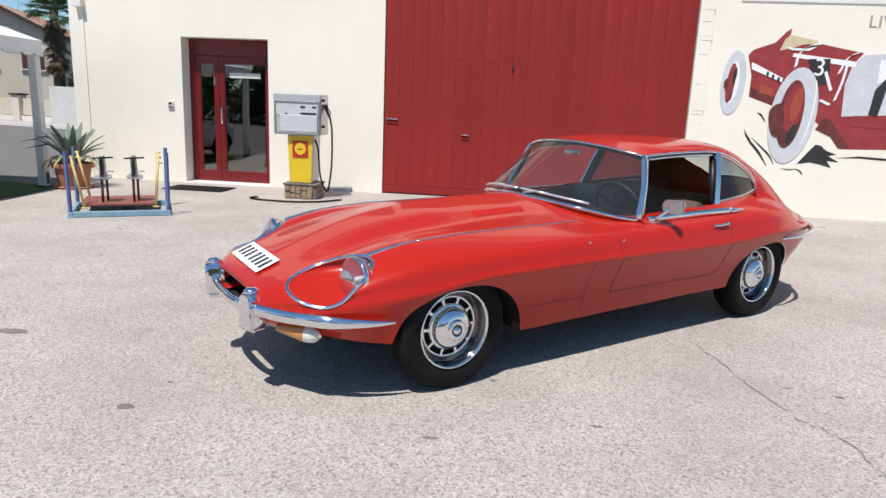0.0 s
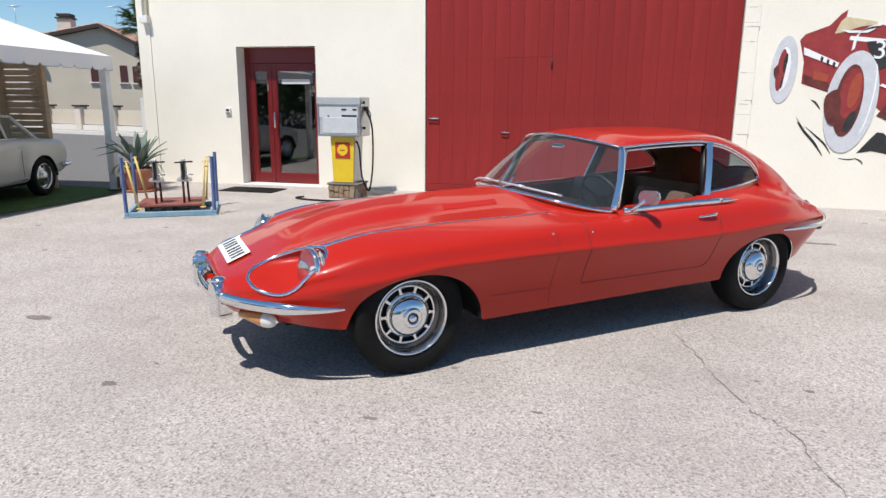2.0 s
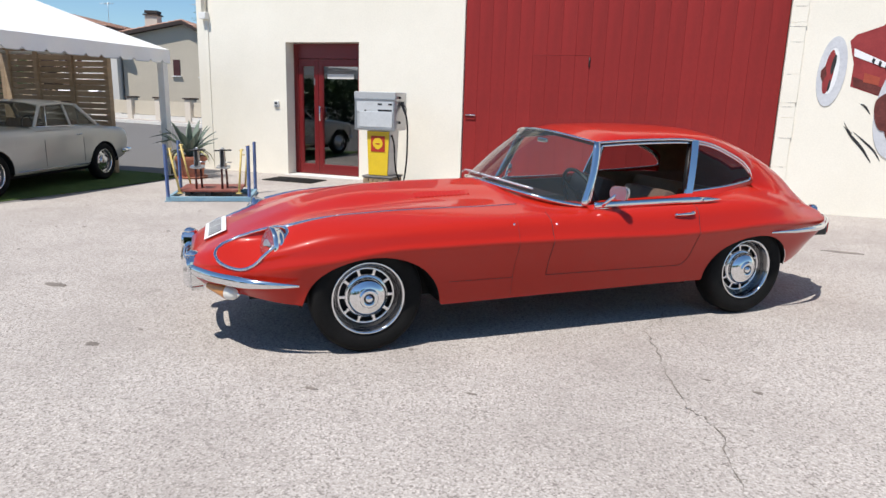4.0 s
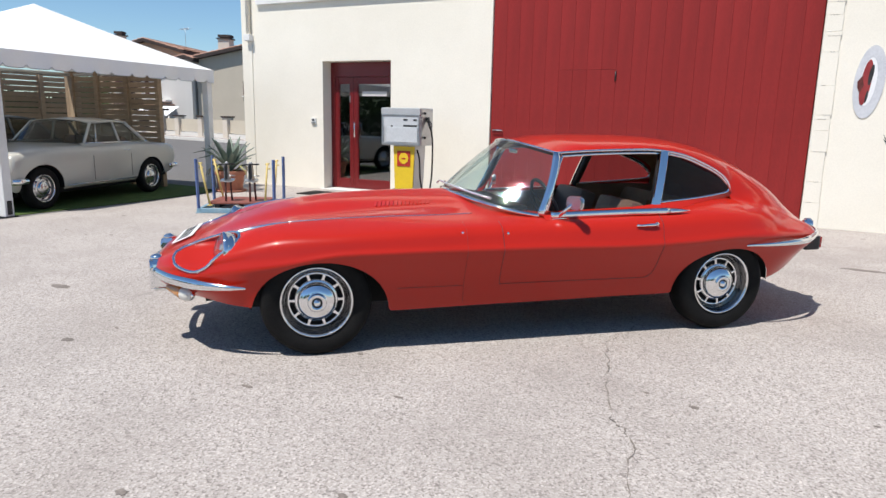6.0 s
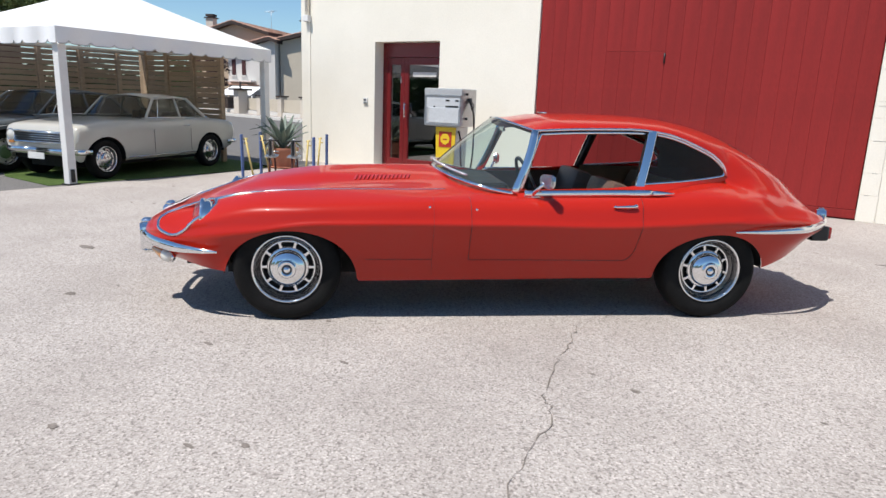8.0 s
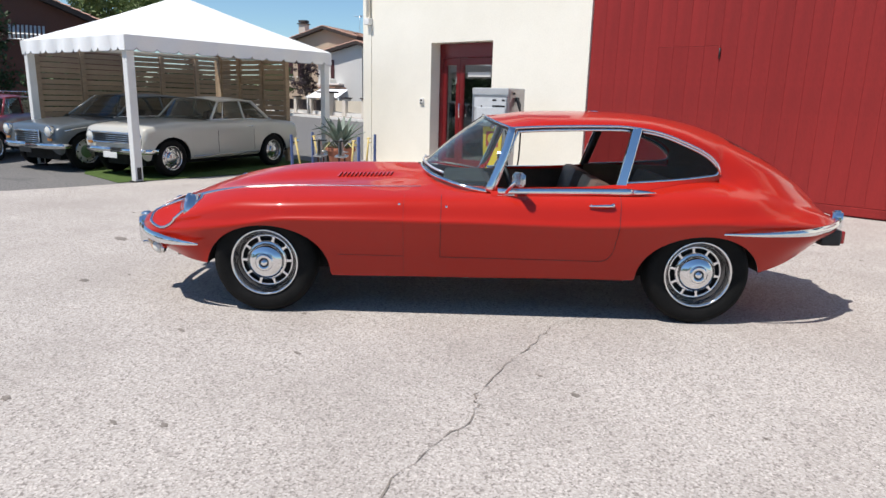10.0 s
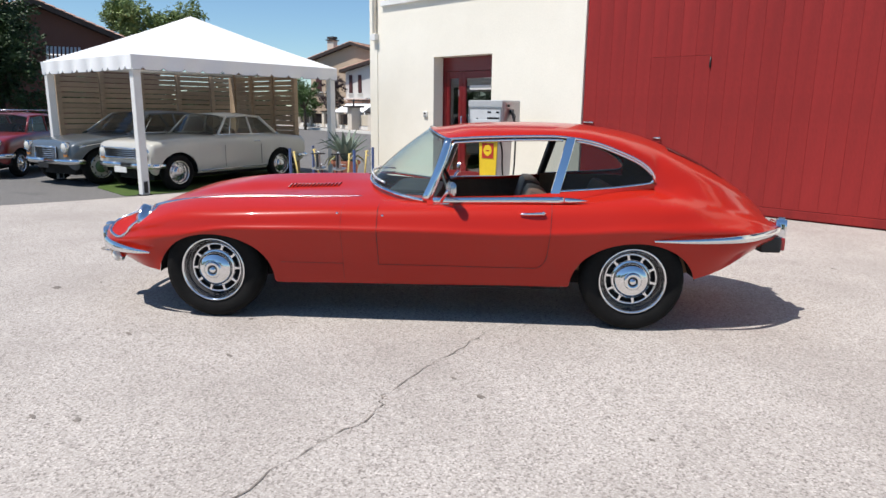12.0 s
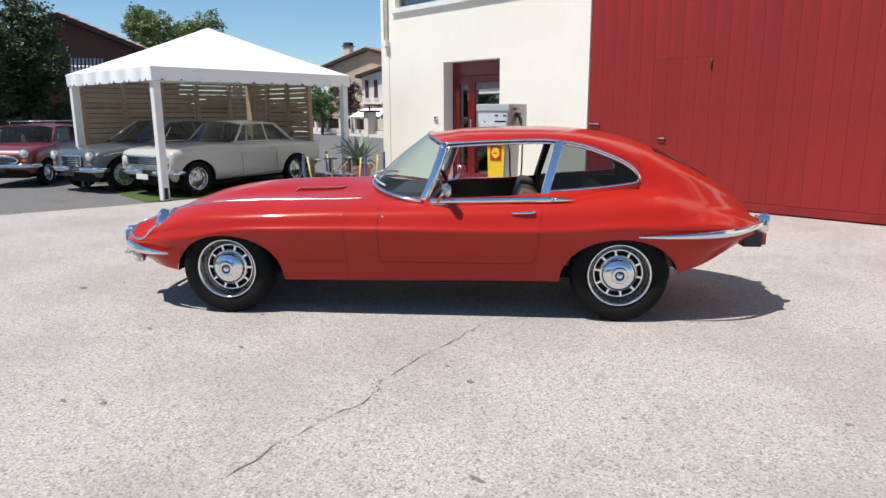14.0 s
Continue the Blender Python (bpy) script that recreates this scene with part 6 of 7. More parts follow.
def lumps(seed, n, rx, ry, z0, z1, rad):
    r = random.Random(seed)
    return [(r.uniform(-rx, rx), r.uniform(-ry, ry), r.uniform(z0, z1), rad * r.uniform(0.7, 1.2)) for _ in range(n)]


FR, FN = Vector((0.93, 0.36, 0)).normalized(), Vector((0.36, -0.93, 0)).normalized()


def facing(x, y, r, n):
    return Matrix(((r.x, -n.x, 0, x), (r.y, -n.y, 0, y), (0, 0, 1, -0.03), (0, 0, 0, 1)))


def gable_house(name, m, label, wall_mat, left, apex, right, deep, windows, chimneys, overhang=0.35):
    """left, apex and right: (across, height) of the eaves and the ridge seen at the gable, which faces the camera's side."""
    h = thing(name, m, label, "house")
    pts = [(left[0], 0), (right[0], 0), (right[0], right[1]), (apex[0], apex[1]), (left[0], left[1])]
    part("wall", prism(pts, 0.0, deep, m=Matrix(((1, 0, 0, 0), (0, 0, 1, 0), (0, 1, 0, 0), (0, 0, 0, 1)))), wall_mat, h)
    for a, b in ((left, apex), (right, apex)):
        d = Vector((b[0] - a[0], b[1] - a[1]))
        o = d.normalized() * overhang
        q = [(a[0] - o.x, a[1] - o.y), b, (b[0], b[1] + 0.20), (a[0] - o.x, a[1] - o.y + 0.20)]
        q = [(x, z + 0.02) for x, z in q]
        rf_ = part("roof_slope", prism(q if (q[1][0] > q[0][0]) else q[::-1], -overhang, deep + overhang, m=Matrix(((1, 0, 0, 0), (0, 0, 1, 0), (0, 1, 0, 0), (0, 0, 0, 1)))), EAVE, h)
        nrow = max(3, int(d.length / 0.34))
        verts, faces = [], []
        up = Vector((-d.y, d.x)).normalized()
        if up.y < 0:
            up = -up
        cols = int((deep + 2 * overhang) / 0.22)
        for i in range(nrow):
            p0 = Vector((a[0], a[1] + 0.22)) - o + (d + o) * (i / nrow)
            p1 = Vector((a[0], a[1] + 0.22)) - o + (d + o) * ((i + 1.15) / nrow)
            for j in range(cols):
                y0 = -overhang + j * 0.22
                for k in range(3):
                    ya, yb = y0 + 0.22 * k / 3, y0 + 0.22 * (k + 1) / 3
                    ha, hb = 0.06 * math.sin(math.pi * k / 3), 0.06 * math.sin(math.pi * (k + 1) / 3)
                    kk = len(verts)
                    verts += [(p0.x + up.x * (ha + 0.04), ya, p0.y + up.y * (ha + 0.04)), (p0.x + up.x * (hb + 0.04), yb, p0.y + up.y * (hb + 0.04)), (p1.x + up.x * hb, yb, p1.y + up.y * hb), (p1.x + up.x * ha, ya, p1.y + up.y * ha)]
                    faces.append((kk, kk + 1, kk + 2, kk + 3))
        tagged(part("tiles", mesh_of("tiles", verts, faces), TILE, h), kind="stuff")
    for x, z, w, hh, mat_ in windows:
        wd = part("window", box((x - w / 2, -0.04, z), (x + w / 2, -0.005, z + hh), 0.01, 1), mat_, h)
        part("sill", box((x - w / 2 - 0.08, -0.12, z - 0.07), (x + w / 2 + 0.08, -0.005, z - 0.01)), WHITE_PAINT, wd)
    for x, y, z0, z1, w in chimneys:
        ch = part("chimney", box((x - w / 2, y, z0), (x + w / 2, y + w, z1), 0.01, 1), BEIGE, h)
        part("chimney_cap", fused(box((x - w / 2 - 0.08, y - 0.08, z1), (x + w / 2 + 0.08, y + w + 0.08, z1 + 0.07)), box((x - w / 2, y, z1 + 0.12), (x + w / 2, y + w, z1 + 0.28))), EAVE, ch)
    return h


gable_house("house", facing(-30, 33, FR, FN), "pale grey gabled house with a tiled roof and dark red shutters", HOUSE_GREY, (-1.3, 4.68), (2.5, 5.5), (5.0, 4.28), 9.0,
            [(1.96, 2.48, 0.42, 0.95, SHUTTER), (3.58, 2.46, 0.42, 0.97, SHUTTER), (4.27, 2.44, 0.38, 0.95, SHUTTER)], [(0.32, 0.6, 4.6, 6.05, 0.75)])
gable_house("house", facing(-38, 31, FR, FN), "peach house with tiled roof and a tall chimney", PEACH, (-0.6, 4.75), (3.0, 5.85), (5.4, 5.2), 9.0,
            [(0.1, 2.6, 0.5, 1.1, SHUTTER), (1.0, 2.6, 0.5, 1.1, SHUTTER)], [(0.85, 0.5, 5.2, 6.3, 0.55)])
wing = gable_house("house", facing(-36.4, 30.0, FR, FN), "pale house wing with a low tiled roof beside the road", STUCCO_GREY, (2.2, 3.9), (5.3, 4.7), (5.6, 4.6), 6.0,
                   [(2.62, 2.45, 0.28, 1.25, SHUTTER), (3.35, 2.45, 0.28, 1.25, SHUTTER)], [])
part("balcony", box((2.3, -0.7, 2.0), (4.2, -0.01, 2.12), 0.01, 1), WHITE_PAINT, wing)
part("porch_roof", prism([(1.6, -1.6), (4.4, -1.6), (4.4, -0.01), (1.6, -0.01)], 1.78, 1.86), TILE, wing)
aw = thing("awning", Matrix.Translation((0, 0, 0.15)) @ facing(-31.8, 27.85, FR, FN), "white canvas awning over a house porch", "awning")
part("canvas", mesh_of("canvas", [(1.0, 0, 1.55), (3.0, 0, 1.55), (2.7, -1.0, 1.0), (0.4, -1.0, 1.0)], [(0, 1, 2, 3)]), PVC, aw)
part("arm", tube([(1.0, 0, 1.5), (0.5, -1.0, 1.0)], 0.02, 6), STEEL, aw)
for k, x in enumerate((0.6, 2.8)):
    part("post", tube([(x, -0.95, -0.15), (x, -0.95, 1.0)], 0.03, 6), WHITE_PAINT, aw)


def aerial(x, y, z, h, label):
    a = thing("roof_aerial", Matrix.Translation((x, y, z)), label, "aerial")
    part("mast", tube([(0, 0, 0), (0, 0, h)], 0.012, 6), STEEL, a)
    part("boom", tube([(-0.5, 0.2, h - 0.08), (0.5, -0.2, h - 0.08)], 0.008, 6), STEEL, a)
    for k in range(5):
        c = Vector((-0.44 + 0.22 * k, 0.176 - 0.088 * k, h - 0.08))
        d = Vector((0.37, 0.93, 0)) * (0.32 - 0.03 * k)
        part("rod", tube([tuple(c - d), tuple(c + d)], 0.006, 5), STEEL, a)


aerial(-33.6, 34.0, 5.6, 1.3, "thin steel television aerial on the tiled roof")
aerial(-27.4, 35.0, 5.25, 1.6, "thin steel television aerial on the grey house")
R2, N2 = Vector((0.35, 0.94, 0)).normalized(), Vector((0.94, -0.35, 0)).normalized()
gable_house("house", facing(-28, 12, R2, N2), "red-brown gabled house half hidden behind a dark tree", BROWN, (-9.0, 3.4), (-2.0, 5.45), (2.6, 3.55), 8.0,
            [(-3.6, 2.4, 0.9, 1.1, SHUTTER)], [(-3.6, 0.8, 4.9, 6.1, 0.7)], 0.5)
can = thing("window_awning", facing(-28, 12, R2, N2), "striped metal awning on the red-brown house", "awning")
for k in range(9):
    x = -1.75 + k * 0.15
    part("strip", mesh_of("strip", [(x, -0.02, 3.85), (x + 0.085, -0.02, 3.85), (x + 0.085, -0.5, 3.45), (x, -0.5, 3.45), (x, -0.5, 3.25), (x + 0.085, -0.5, 3.25)], [(0, 1, 2, 3), (3, 2, 5, 4)]), WHITE_PAINT, can)
part("rail", tube([(-1.8, -0.5, 3.25), (-0.4, -0.5, 3.25)], 0.02, 6), STEEL, can)

# garden wall with pillars along the road
fw = thing("garden_wall", pose(0, 0, 0), "low garden wall with pale panels and pillars along the road", "wall", kind="structure")
wa, wb_ = Vector((-46, 31.2)), Vector((-8.0, 22.9))
wd = (wb_ - wa).normalized()
wm = Matrix(((wd.x, -wd.y, 0, wa.x), (wd.y, wd.x, 0, wa.y), (0, 0, 1, -0.03), (0, 0, 0, 1)))
wl = (wb_ - wa).length
part("plinth", box((0, -0.12, 0), (28.14, 0.12, 0.32), m=wm), STUCCO_GREY, fw)
nb = 17
for i in range(nb):
    x = (i + 0.5) * wl / nb
    if x > 28.0:
        continue
    pl_ = part("pillar", box((x - 0.2, -0.2, 0.0), (x + 0.2, 0.2, 1.15), 0.02, 1, m=wm), BEIGE, fw)
    part("coping", box((x - 0.26, -0.26, 1.15), (x + 0.26, 0.26, 1.22), 0.01, 1, m=wm), EAVE, pl_)
    if i < nb - 1:
        part("panel", box((x + 0.22, -0.04, 0.36), (min(28.1, x + wl / nb - 0.22), 0.04, 1.02), m=wm), HOUSE_GREY if i > 6 else EAVE, fw)
kb = thing("kerb", pose(0, 0, 0), "pale kerb along the far road", "kerb", kind="structure")
part("kerb_stone", box((0, -1.6, 0.0), (wl, -1.45, 0.13), m=wm), STUCCO_GREY, kb)
part("walkway", box((0, -1.45, 0.0), (wl, -0.12, 0.11), m=wm), PAD, kb)
shrine = thing("gate_pillar", wm @ pose(17.6, -0.3, 0), "brick gate pillar with a dark flat cap and lamp", "pillar")
part("shaft", box((-0.3, -0.3, 0), (0.3, 0.3, 1.45), 0.02, 1), BEIGE, shrine)
part("cap", box((-0.5, -0.5, 1.45), (0.5, 0.5, 1.55), 0.02, 1), EAVE, shrine)
part("lamp", tube([(0, 0, 1.55), (0, 0, 1.95)], 0.05, 8), BLACK, shrine)

tree("tree", -25.3, 7.7, 1.6, lumps(1, 20, 1.0, 1.1, 1.0, 5.0, 0.9), 18000, 0.085, LEAF_DARK, 11, "dense dark evergreen tree beside the house")
tree("tree", -24.6, 5.6, 1.6, lumps(2, 15, 1.2, 1.2, 0.8, 5.0, 0.95), 11000, 0.09, LEAF_DARK, 12, "dense dark evergreen tree beside the house")
tree("tree", -37.2, 18.6, 3.0, lumps(3, 24, 1.6, 1.9, 4.2, 6.9, 0.9), 24000, 0.10, LEAF_LIGHT, 13, "broad leafy green tree behind the marquee")
tree("tree", -32.6, 26.1, 1.3, lumps(4, 8, 0.7, 0.7, 1.5, 2.9, 0.55), 3500, 0.07, LEAF, 14, "small round green street tree", 0.08)
tree("tree", -32.2, 28.2, 1.4, lumps(5, 8, 0.5, 0.5, 1.7, 3.1, 0.5), 3500, 0.07, LEAF_PURPLE, 15, "small purple-leaved street tree", 0.08)
tree("tree", -35.5, 28.0, 1.0, lumps(6, 7, 0.9, 0.8, 1.0, 2.4, 0.7), 3500, 0.08, LEAF, 16, "round green garden tree behind the wall", 0.08)
tree("tree", -39.5, 24.0, 2.4, lumps(8, 5, 0.8, 0.8, 4.6, 5.6, 0.45), 2500, 0.09, LEAF_DARK, 18, "far tree top above the marquee", 0.1)
# bushes added as a dark backing, so no bright background shows between the slats
for k, (x, y) in enumerate(((-20.6, 9.4), (-21.4, 11.2), (-22.4, 13.0), (-23.4, 14.9), (-24.4, 16.8), (-25.4, 18.7))):
    tree("backing_bush", x, y, 0.4, lumps(60 + k, 10, 0.5, 0.9, 0.35, 1.75, 0.6), 4200, 0.10, LEAF_DARK, 60 + k, "dense dark green bush added behind the slat screen to darken its gaps", 0.05)
# fan palm beside the corner of the workshop, with its skirt of dry fronds
palm = thing("palm_tree", pose(-18.75, 26.0, -0.03), "dark green fan palm with a shaggy trunk behind the wall", "tree")
rp = random.Random(17)
DRY = material("dry_frond", (0.12, 0.085, 0.05), 0.9, var=0.25, scale=3, fine=12, bump=0)
part("trunk", tube([(0, 0, 0), (0.05, 0, 2.0), (0.0, 0.03, 4.6)], [0.24, 0.22, 0.16], 12), BARK, palm)


def fronds(n, z0, z1, reach, up, blades_, width):
    verts, faces = [], []
    for _ in range(n):
        z, a = rp.uniform(z0, z1), rp.uniform(0, 2 * math.pi)
        el = rp.uniform(*up)
        d = Vector((math.cos(a) * math.cos(el), math.sin(a) * math.cos(el), math.sin(el)))
        side = d.cross(Vector((0, 0, 1))).normalized()
        top = side.cross(d)
        o = Vector((0, 0, z))
        hub_ = o + d * reach * 0.5
        k = len(verts)
        verts += [o - side * 0.015, o + side * 0.015, hub_ + side * 0.015, hub_ - side * 0.015]
        faces.append((k, k + 1, k + 2, k + 3))
        for b in range(blades_):
            w = (b / (blades_ - 1) - 0.5) * 2.6
            e = (d * math.cos(w) + side * math.sin(w) + top * 0.15).normalized()
            ln = reach * 0.55 * rp.uniform(0.8, 1.1)
            q = e.cross(top).normalized() * width
            k = len(verts)
            tip = hub_ + e * ln - Vector((0, 0, 0.25 * ln * rp.uniform(0.4, 1)))
            verts += [hub_, hub_ + e * ln * 0.5 + q, tip, hub_ + e * ln * 0.5 - q]
            faces.append((k, k + 1, k + 2, k + 3))
    return mesh_of("fronds", verts, faces)


part("crown", fronds(46, 4.3, 4.9, 1.25, (-0.5, 1.4), 13, 0.035), LEAF, palm, "green fan fronds")
part("dry_skirt", fronds(60, 2.4, 4.3, 0.75, (-1.4, -0.7), 9, 0.03), DRY, palm, "hanging dry fronds")
tree("shrub", -18.2, 26.3, 0.5, lumps(41, 8, 0.5, 0.4, 0.8, 2.1, 0.4), 3000, 0.06, LEAF_DARK, 41, "dark green shrub behind the white wall", 0.05)
# taller white wall beside the shrub
tagged(part("boundary_wall", box((28.15, -0.13, -0.02), (wl, 0.13, 1.55), 0.01, 1, m=wm), HOUSE_WHITE), "tall white boundary wall along the road", "wall", kind="structure")
# trees across the street, seen in the glass
for k, (x, y) in enumerate([(-30, -17), (-24.5, -16.5), (-19, -17), (-14, -16), (-7, -18), (0.5, -17), (8, -19), (15, -16)]):
    tree("street_tree", x, y, 1.6, lumps(30 + k, 12, 2.4, 2.4, 1.0, 3.6, 1.2), 9000, 0.13, LEAF, 30 + k, "leafy street tree across from the workshop", 0.18)
hedge = part("hedge", mesh_of("h", [], []), LEAF_DARK, label="clipped dark hedge across from the workshop", category="hedge", kind="stuff")
hv, hf, hr_ = [], [], random.Random(9)
for _ in range(26000):
    c = Vector((hr_.uniform(-30, 30), -14.5 + hr_.uniform(-0.5, 0.5), hr_.uniform(0, 1.6)))
    a = Vector((hr_.gauss(0, 1), hr_.gauss(0, 1), hr_.gauss(0, 1))).normalized() * 0.085
    b = a.cross(Vector((hr_.gauss(0, 1), hr_.gauss(0, 1), hr_.gauss(0, 1)))).normalized() * 0.055
    k = len(hv)
    hv += [c - a, c + b, c + a, c - b]
    hf.append((k, k + 1, k + 2, k + 3))
hedge.data.from_pydata([tuple(v) for v in hv], [], hf)


# ---- forecourt things ----
ENAMEL = material("grey_enamel", (0.52, 0.53, 0.53), 0.35, 0.3, var=0.06, scale=4, fine=60, bump=0.08, second=(0.44, 0.45, 0.45))
YELLOW = material("yellow_enamel", (0.72, 0.50, 0.02), 0.4, var=0.05, scale=4, fine=60, bump=0.05, second=(0.62, 0.42, 0.02))
SIGN_RED = material("red_sign_paint", (0.42, 0.03, 0.015), 0.4, var=0.05, scale=5, fine=60, bump=0.05)
STONE = material("rough_stone", (0.34, 0.25, 0.15), 0.9, var=0.25, scale=14, fine=60, bump=0.6, depth=0.01, second=(0.20, 0.13, 0.08))
STONE_CAP = material("grey_stone_cap", (0.16, 0.15, 0.14), 0.85, var=0.15, scale=6, fine=60, bump=0.3)
BLUE = material("blue_steel_paint", (0.06, 0.11, 0.30), 0.55, var=0.12, scale=6, fine=60, bump=0.15, second=(0.13, 0.18, 0.30))
PALE_BLUE = material("faded_blue_paint", (0.16, 0.30, 0.40), 0.6, var=0.12, scale=6, fine=60, bump=0.15, second=(0.24, 0.36, 0.42))
OXIDE_LEG = material("brown_oxide_paint", (0.09, 0.028, 0.022), 0.6, var=0.15, scale=6, fine=60, bump=0.15)
TOOL_YELLOW = material("yellow_steel_paint", (0.66, 0.50, 0.17), 0.55, var=0.1, scale=6, fine=60, bump=0.15)
RUST_RED = material("red_oxide_plate", (0.24, 0.07, 0.05), 0.65, var=0.15, scale=5, fine=60, bump=0.2, second=(0.17, 0.055, 0.04))
CLAY = material("terracotta", (0.42, 0.16, 0.09), 0.85, var=0.12, scale=6, fine=60, bump=0.25, second=(0.33, 0.14, 0.09))
SOIL = material("soil", (0.06, 0.04, 0.03), 0.95, var=0.3, scale=12, fine=80, bump=0.6)
AGAVE = material("agave_leaf", (0.165, 0.205, 0.165), 0.55, var=0.1, scale=5, fine=50, bump=0.1, second=(0.105, 0.15, 0.115))
AGAVE_EDGE = material("agave_yellow", (0.36, 0.34, 0.13), 0.55, var=0.1, scale=5, fine=50, bump=0.1)

# fuel pump
PUMP = pose(-2.715, 9.38, 0, 0, 0, 2)
pump = thing("fuel_pump", PUMP, "vintage fuel pump, grey head, yellow body, stone plinth", "fuel pump")
plinth = part("plinth", box((-0.235, -0.20, -0.005), (0.235, 0.22, 0.20), 0.006, 1), STONE_CAP, pump, "rough stone plinth")
rs = random.Random(5)
x, z = -0.235, 0.004
for tall_ in (True, False, True, False, True):
    w = rs.uniform(0.075, 0.105)
    levels = [0.004, 0.196] if tall_ and rs.random() < 0.4 else [0.004, rs.uniform(0.07, 0.12), 0.196]
    for z0, z1 in zip(levels, levels[1:]):
        lean = rs.uniform(-0.014, 0.014)
        pts = [(x + 0.003 + lean, z0 + 0.003), (x + w - 0.003 + lean, z0 + rs.uniform(0.003, 0.012)), (x + w - 0.003 - lean, z1 - 0.003), (x + 0.003 - lean, z1 - rs.uniform(0.003, 0.012))]
        part("stone", prism([(min(0.235, max(-0.235, a)), b) for a, b in pts], -0.214 - rs.uniform(0, 0.012), -0.195, 0.006, m=Matrix(((1, 0, 0, 0), (0, 0, 1, 0), (0, 1, 0, 0), (0, 0, 0, 1)))), STONE, plinth)
    x += w
for row in range(2):
    for y in (-0.19, -0.05, 0.09):
        part("stone", box((0.230, y + 0.004, 0.004 + row * 0.1), (0.243, y + 0.125 + rs.uniform(-0.02, 0.005), 0.096 + row * 0.1), 0.006, 1), STONE, plinth)
part("plinth_cap", box((-0.255, -0.225, 0.20), (0.255, 0.24, 0.228), 0.008, 1), STONE_CAP, pump)
bodyp = part("body", prism([(-0.165, 0.23), (0.165, 0.23), (0.195, 0.92), (-0.195, 0.92)], -0.17, 0.19, 0.008, m=Matrix(((1, 0, 0, 0), (0, 0, 1, 0), (0, 1, 0, 0), (0, 0, 0, 1)))), ENAMEL, pump, "tapered grey steel body")
front_panel = part("front_panel", prism([(-0.158, 0.24), (0.158, 0.24), (0.186, 0.91), (-0.186, 0.91)], -0.182, -0.171, 0.003, m=Matrix(((1, 0, 0, 0), (0, 0, 1, 0), (0, 1, 0, 0), (0, 0, 0, 1)))), YELLOW, bodyp, "yellow front panel")
part("badge_square", box((-0.115, -0.190, 0.60), (0.115, -0.183, 0.84), 0.002, 1), SIGN_RED, front_panel, "red square sign")
shell = [(0.082 * math.cos(a) * (1.0 if math.sin(a) > -0.6 else 0.8), 0.086 * math.sin(a) * (1.0 + 0.05 * math.cos(9 * a))) for a in np.linspace(0, 2 * math.pi, 40, endpoint=False)]
part("badge_disc", prism(shell, 0.0, 0.005, m=Matrix.Translation((0, -0.190, 0.725)) @ pose(0, 0, 0, 90, 0, 0)), YELLOW, front_panel, "plain yellow rounded shape")
part("badge_bar", box((-0.035, -0.1975, 0.712), (0.035, -0.1955, 0.732)), SIGN_RED, front_panel)
head = part("head", box((-0.365, -0.235, 0.925), (0.30, 0.235, 1.50), 0.018, 2), ENAMEL, pump, "grey enamel pump head")
part("face_frame", boxes([((-0.36, -0.252, 0.93), (-0.335, -0.236, 1.40)), ((0.27, -0.252, 0.93), (0.295, -0.236, 1.40)), ((-0.335, -0.252, 0.93), (0.27, -0.236, 0.965)), ((-0.335, -0.252, 1.375), (0.27, -0.236, 1.40))], 0.003), STEEL, head)
part("top_strip", box((-0.37, -0.245, 1.40), (0.305, -0.236, 1.495), 0.004, 1), ENAMEL, head)
DIAL = material("pale_dial_panel", (0.55, 0.57, 0.58), 0.25, var=0.05, scale=5, fine=50, bump=0.03, coat=0.5)
part("face_upper", box((-0.332, -0.242, 1.20), (0.268, -0.237, 1.373)), DIAL, head)
part("face_lower", box((-0.28, -0.250, 0.975), (0.262, -0.237, 1.205), 0.004, 1), DIAL, head, "pale lower face panel")
for x0, x1, z0, z1 in ((0.02, 0.09, 1.305, 1.33), (0.19, 0.25, 1.305, 1.33), (0.02, 0.25, 1.215, 1.24), (-0.2, -0.17, 1.21, 1.23)):
    part("dial_window", box((x0, -0.2465, z0), (x1, -0.2425, z1)), BLACK, head, "dark counter window")
part("side_plate", box((0.301, -0.20, 0.95), (0.307, 0.20, 1.47), 0.003, 1), STEEL, head)
part("nozzle", fused(tube([(0.33, -0.02, 1.36), (0.345, -0.02, 1.28), (0.37, -0.03, 1.22), (0.40, -0.04, 1.16)], [0.028, 0.022, 0.018, 0.014], 10), tube([(0.34, -0.02, 1.34), (0.40, -0.03, 1.26), (0.39, -0.03, 1.17)], 0.008, 8), tube([(0.306, -0.02, 1.33), (0.345, -0.02, 1.33)], 0.035, 12)), BLACK, pump, "black filling nozzle in its holder", smooth=True)
part("hose", tube(spline([(0.40, -0.04, 1.16), (0.425, -0.045, 1.0), (0.43, -0.05, 0.7), (0.415, -0.05, 0.4), (0.37, -0.08, 0.12), (0.30, -0.14, 0.27), (0.27, -0.15, 0.45), (0.25, -0.14, 0.72), (0.20, -0.12, 0.86)], 60), 0.013, 10), RUBBER, pump, "black rubber hose")
for z in (1.05, 1.42):
    part("side_knob", moved(lathe([(0.0, 0.03), (0.018, 0.028), (0.02, 0.0)], 16, "x"), Matrix.Translation((0.305, -0.1, z))), BLACK, head, smooth=True)
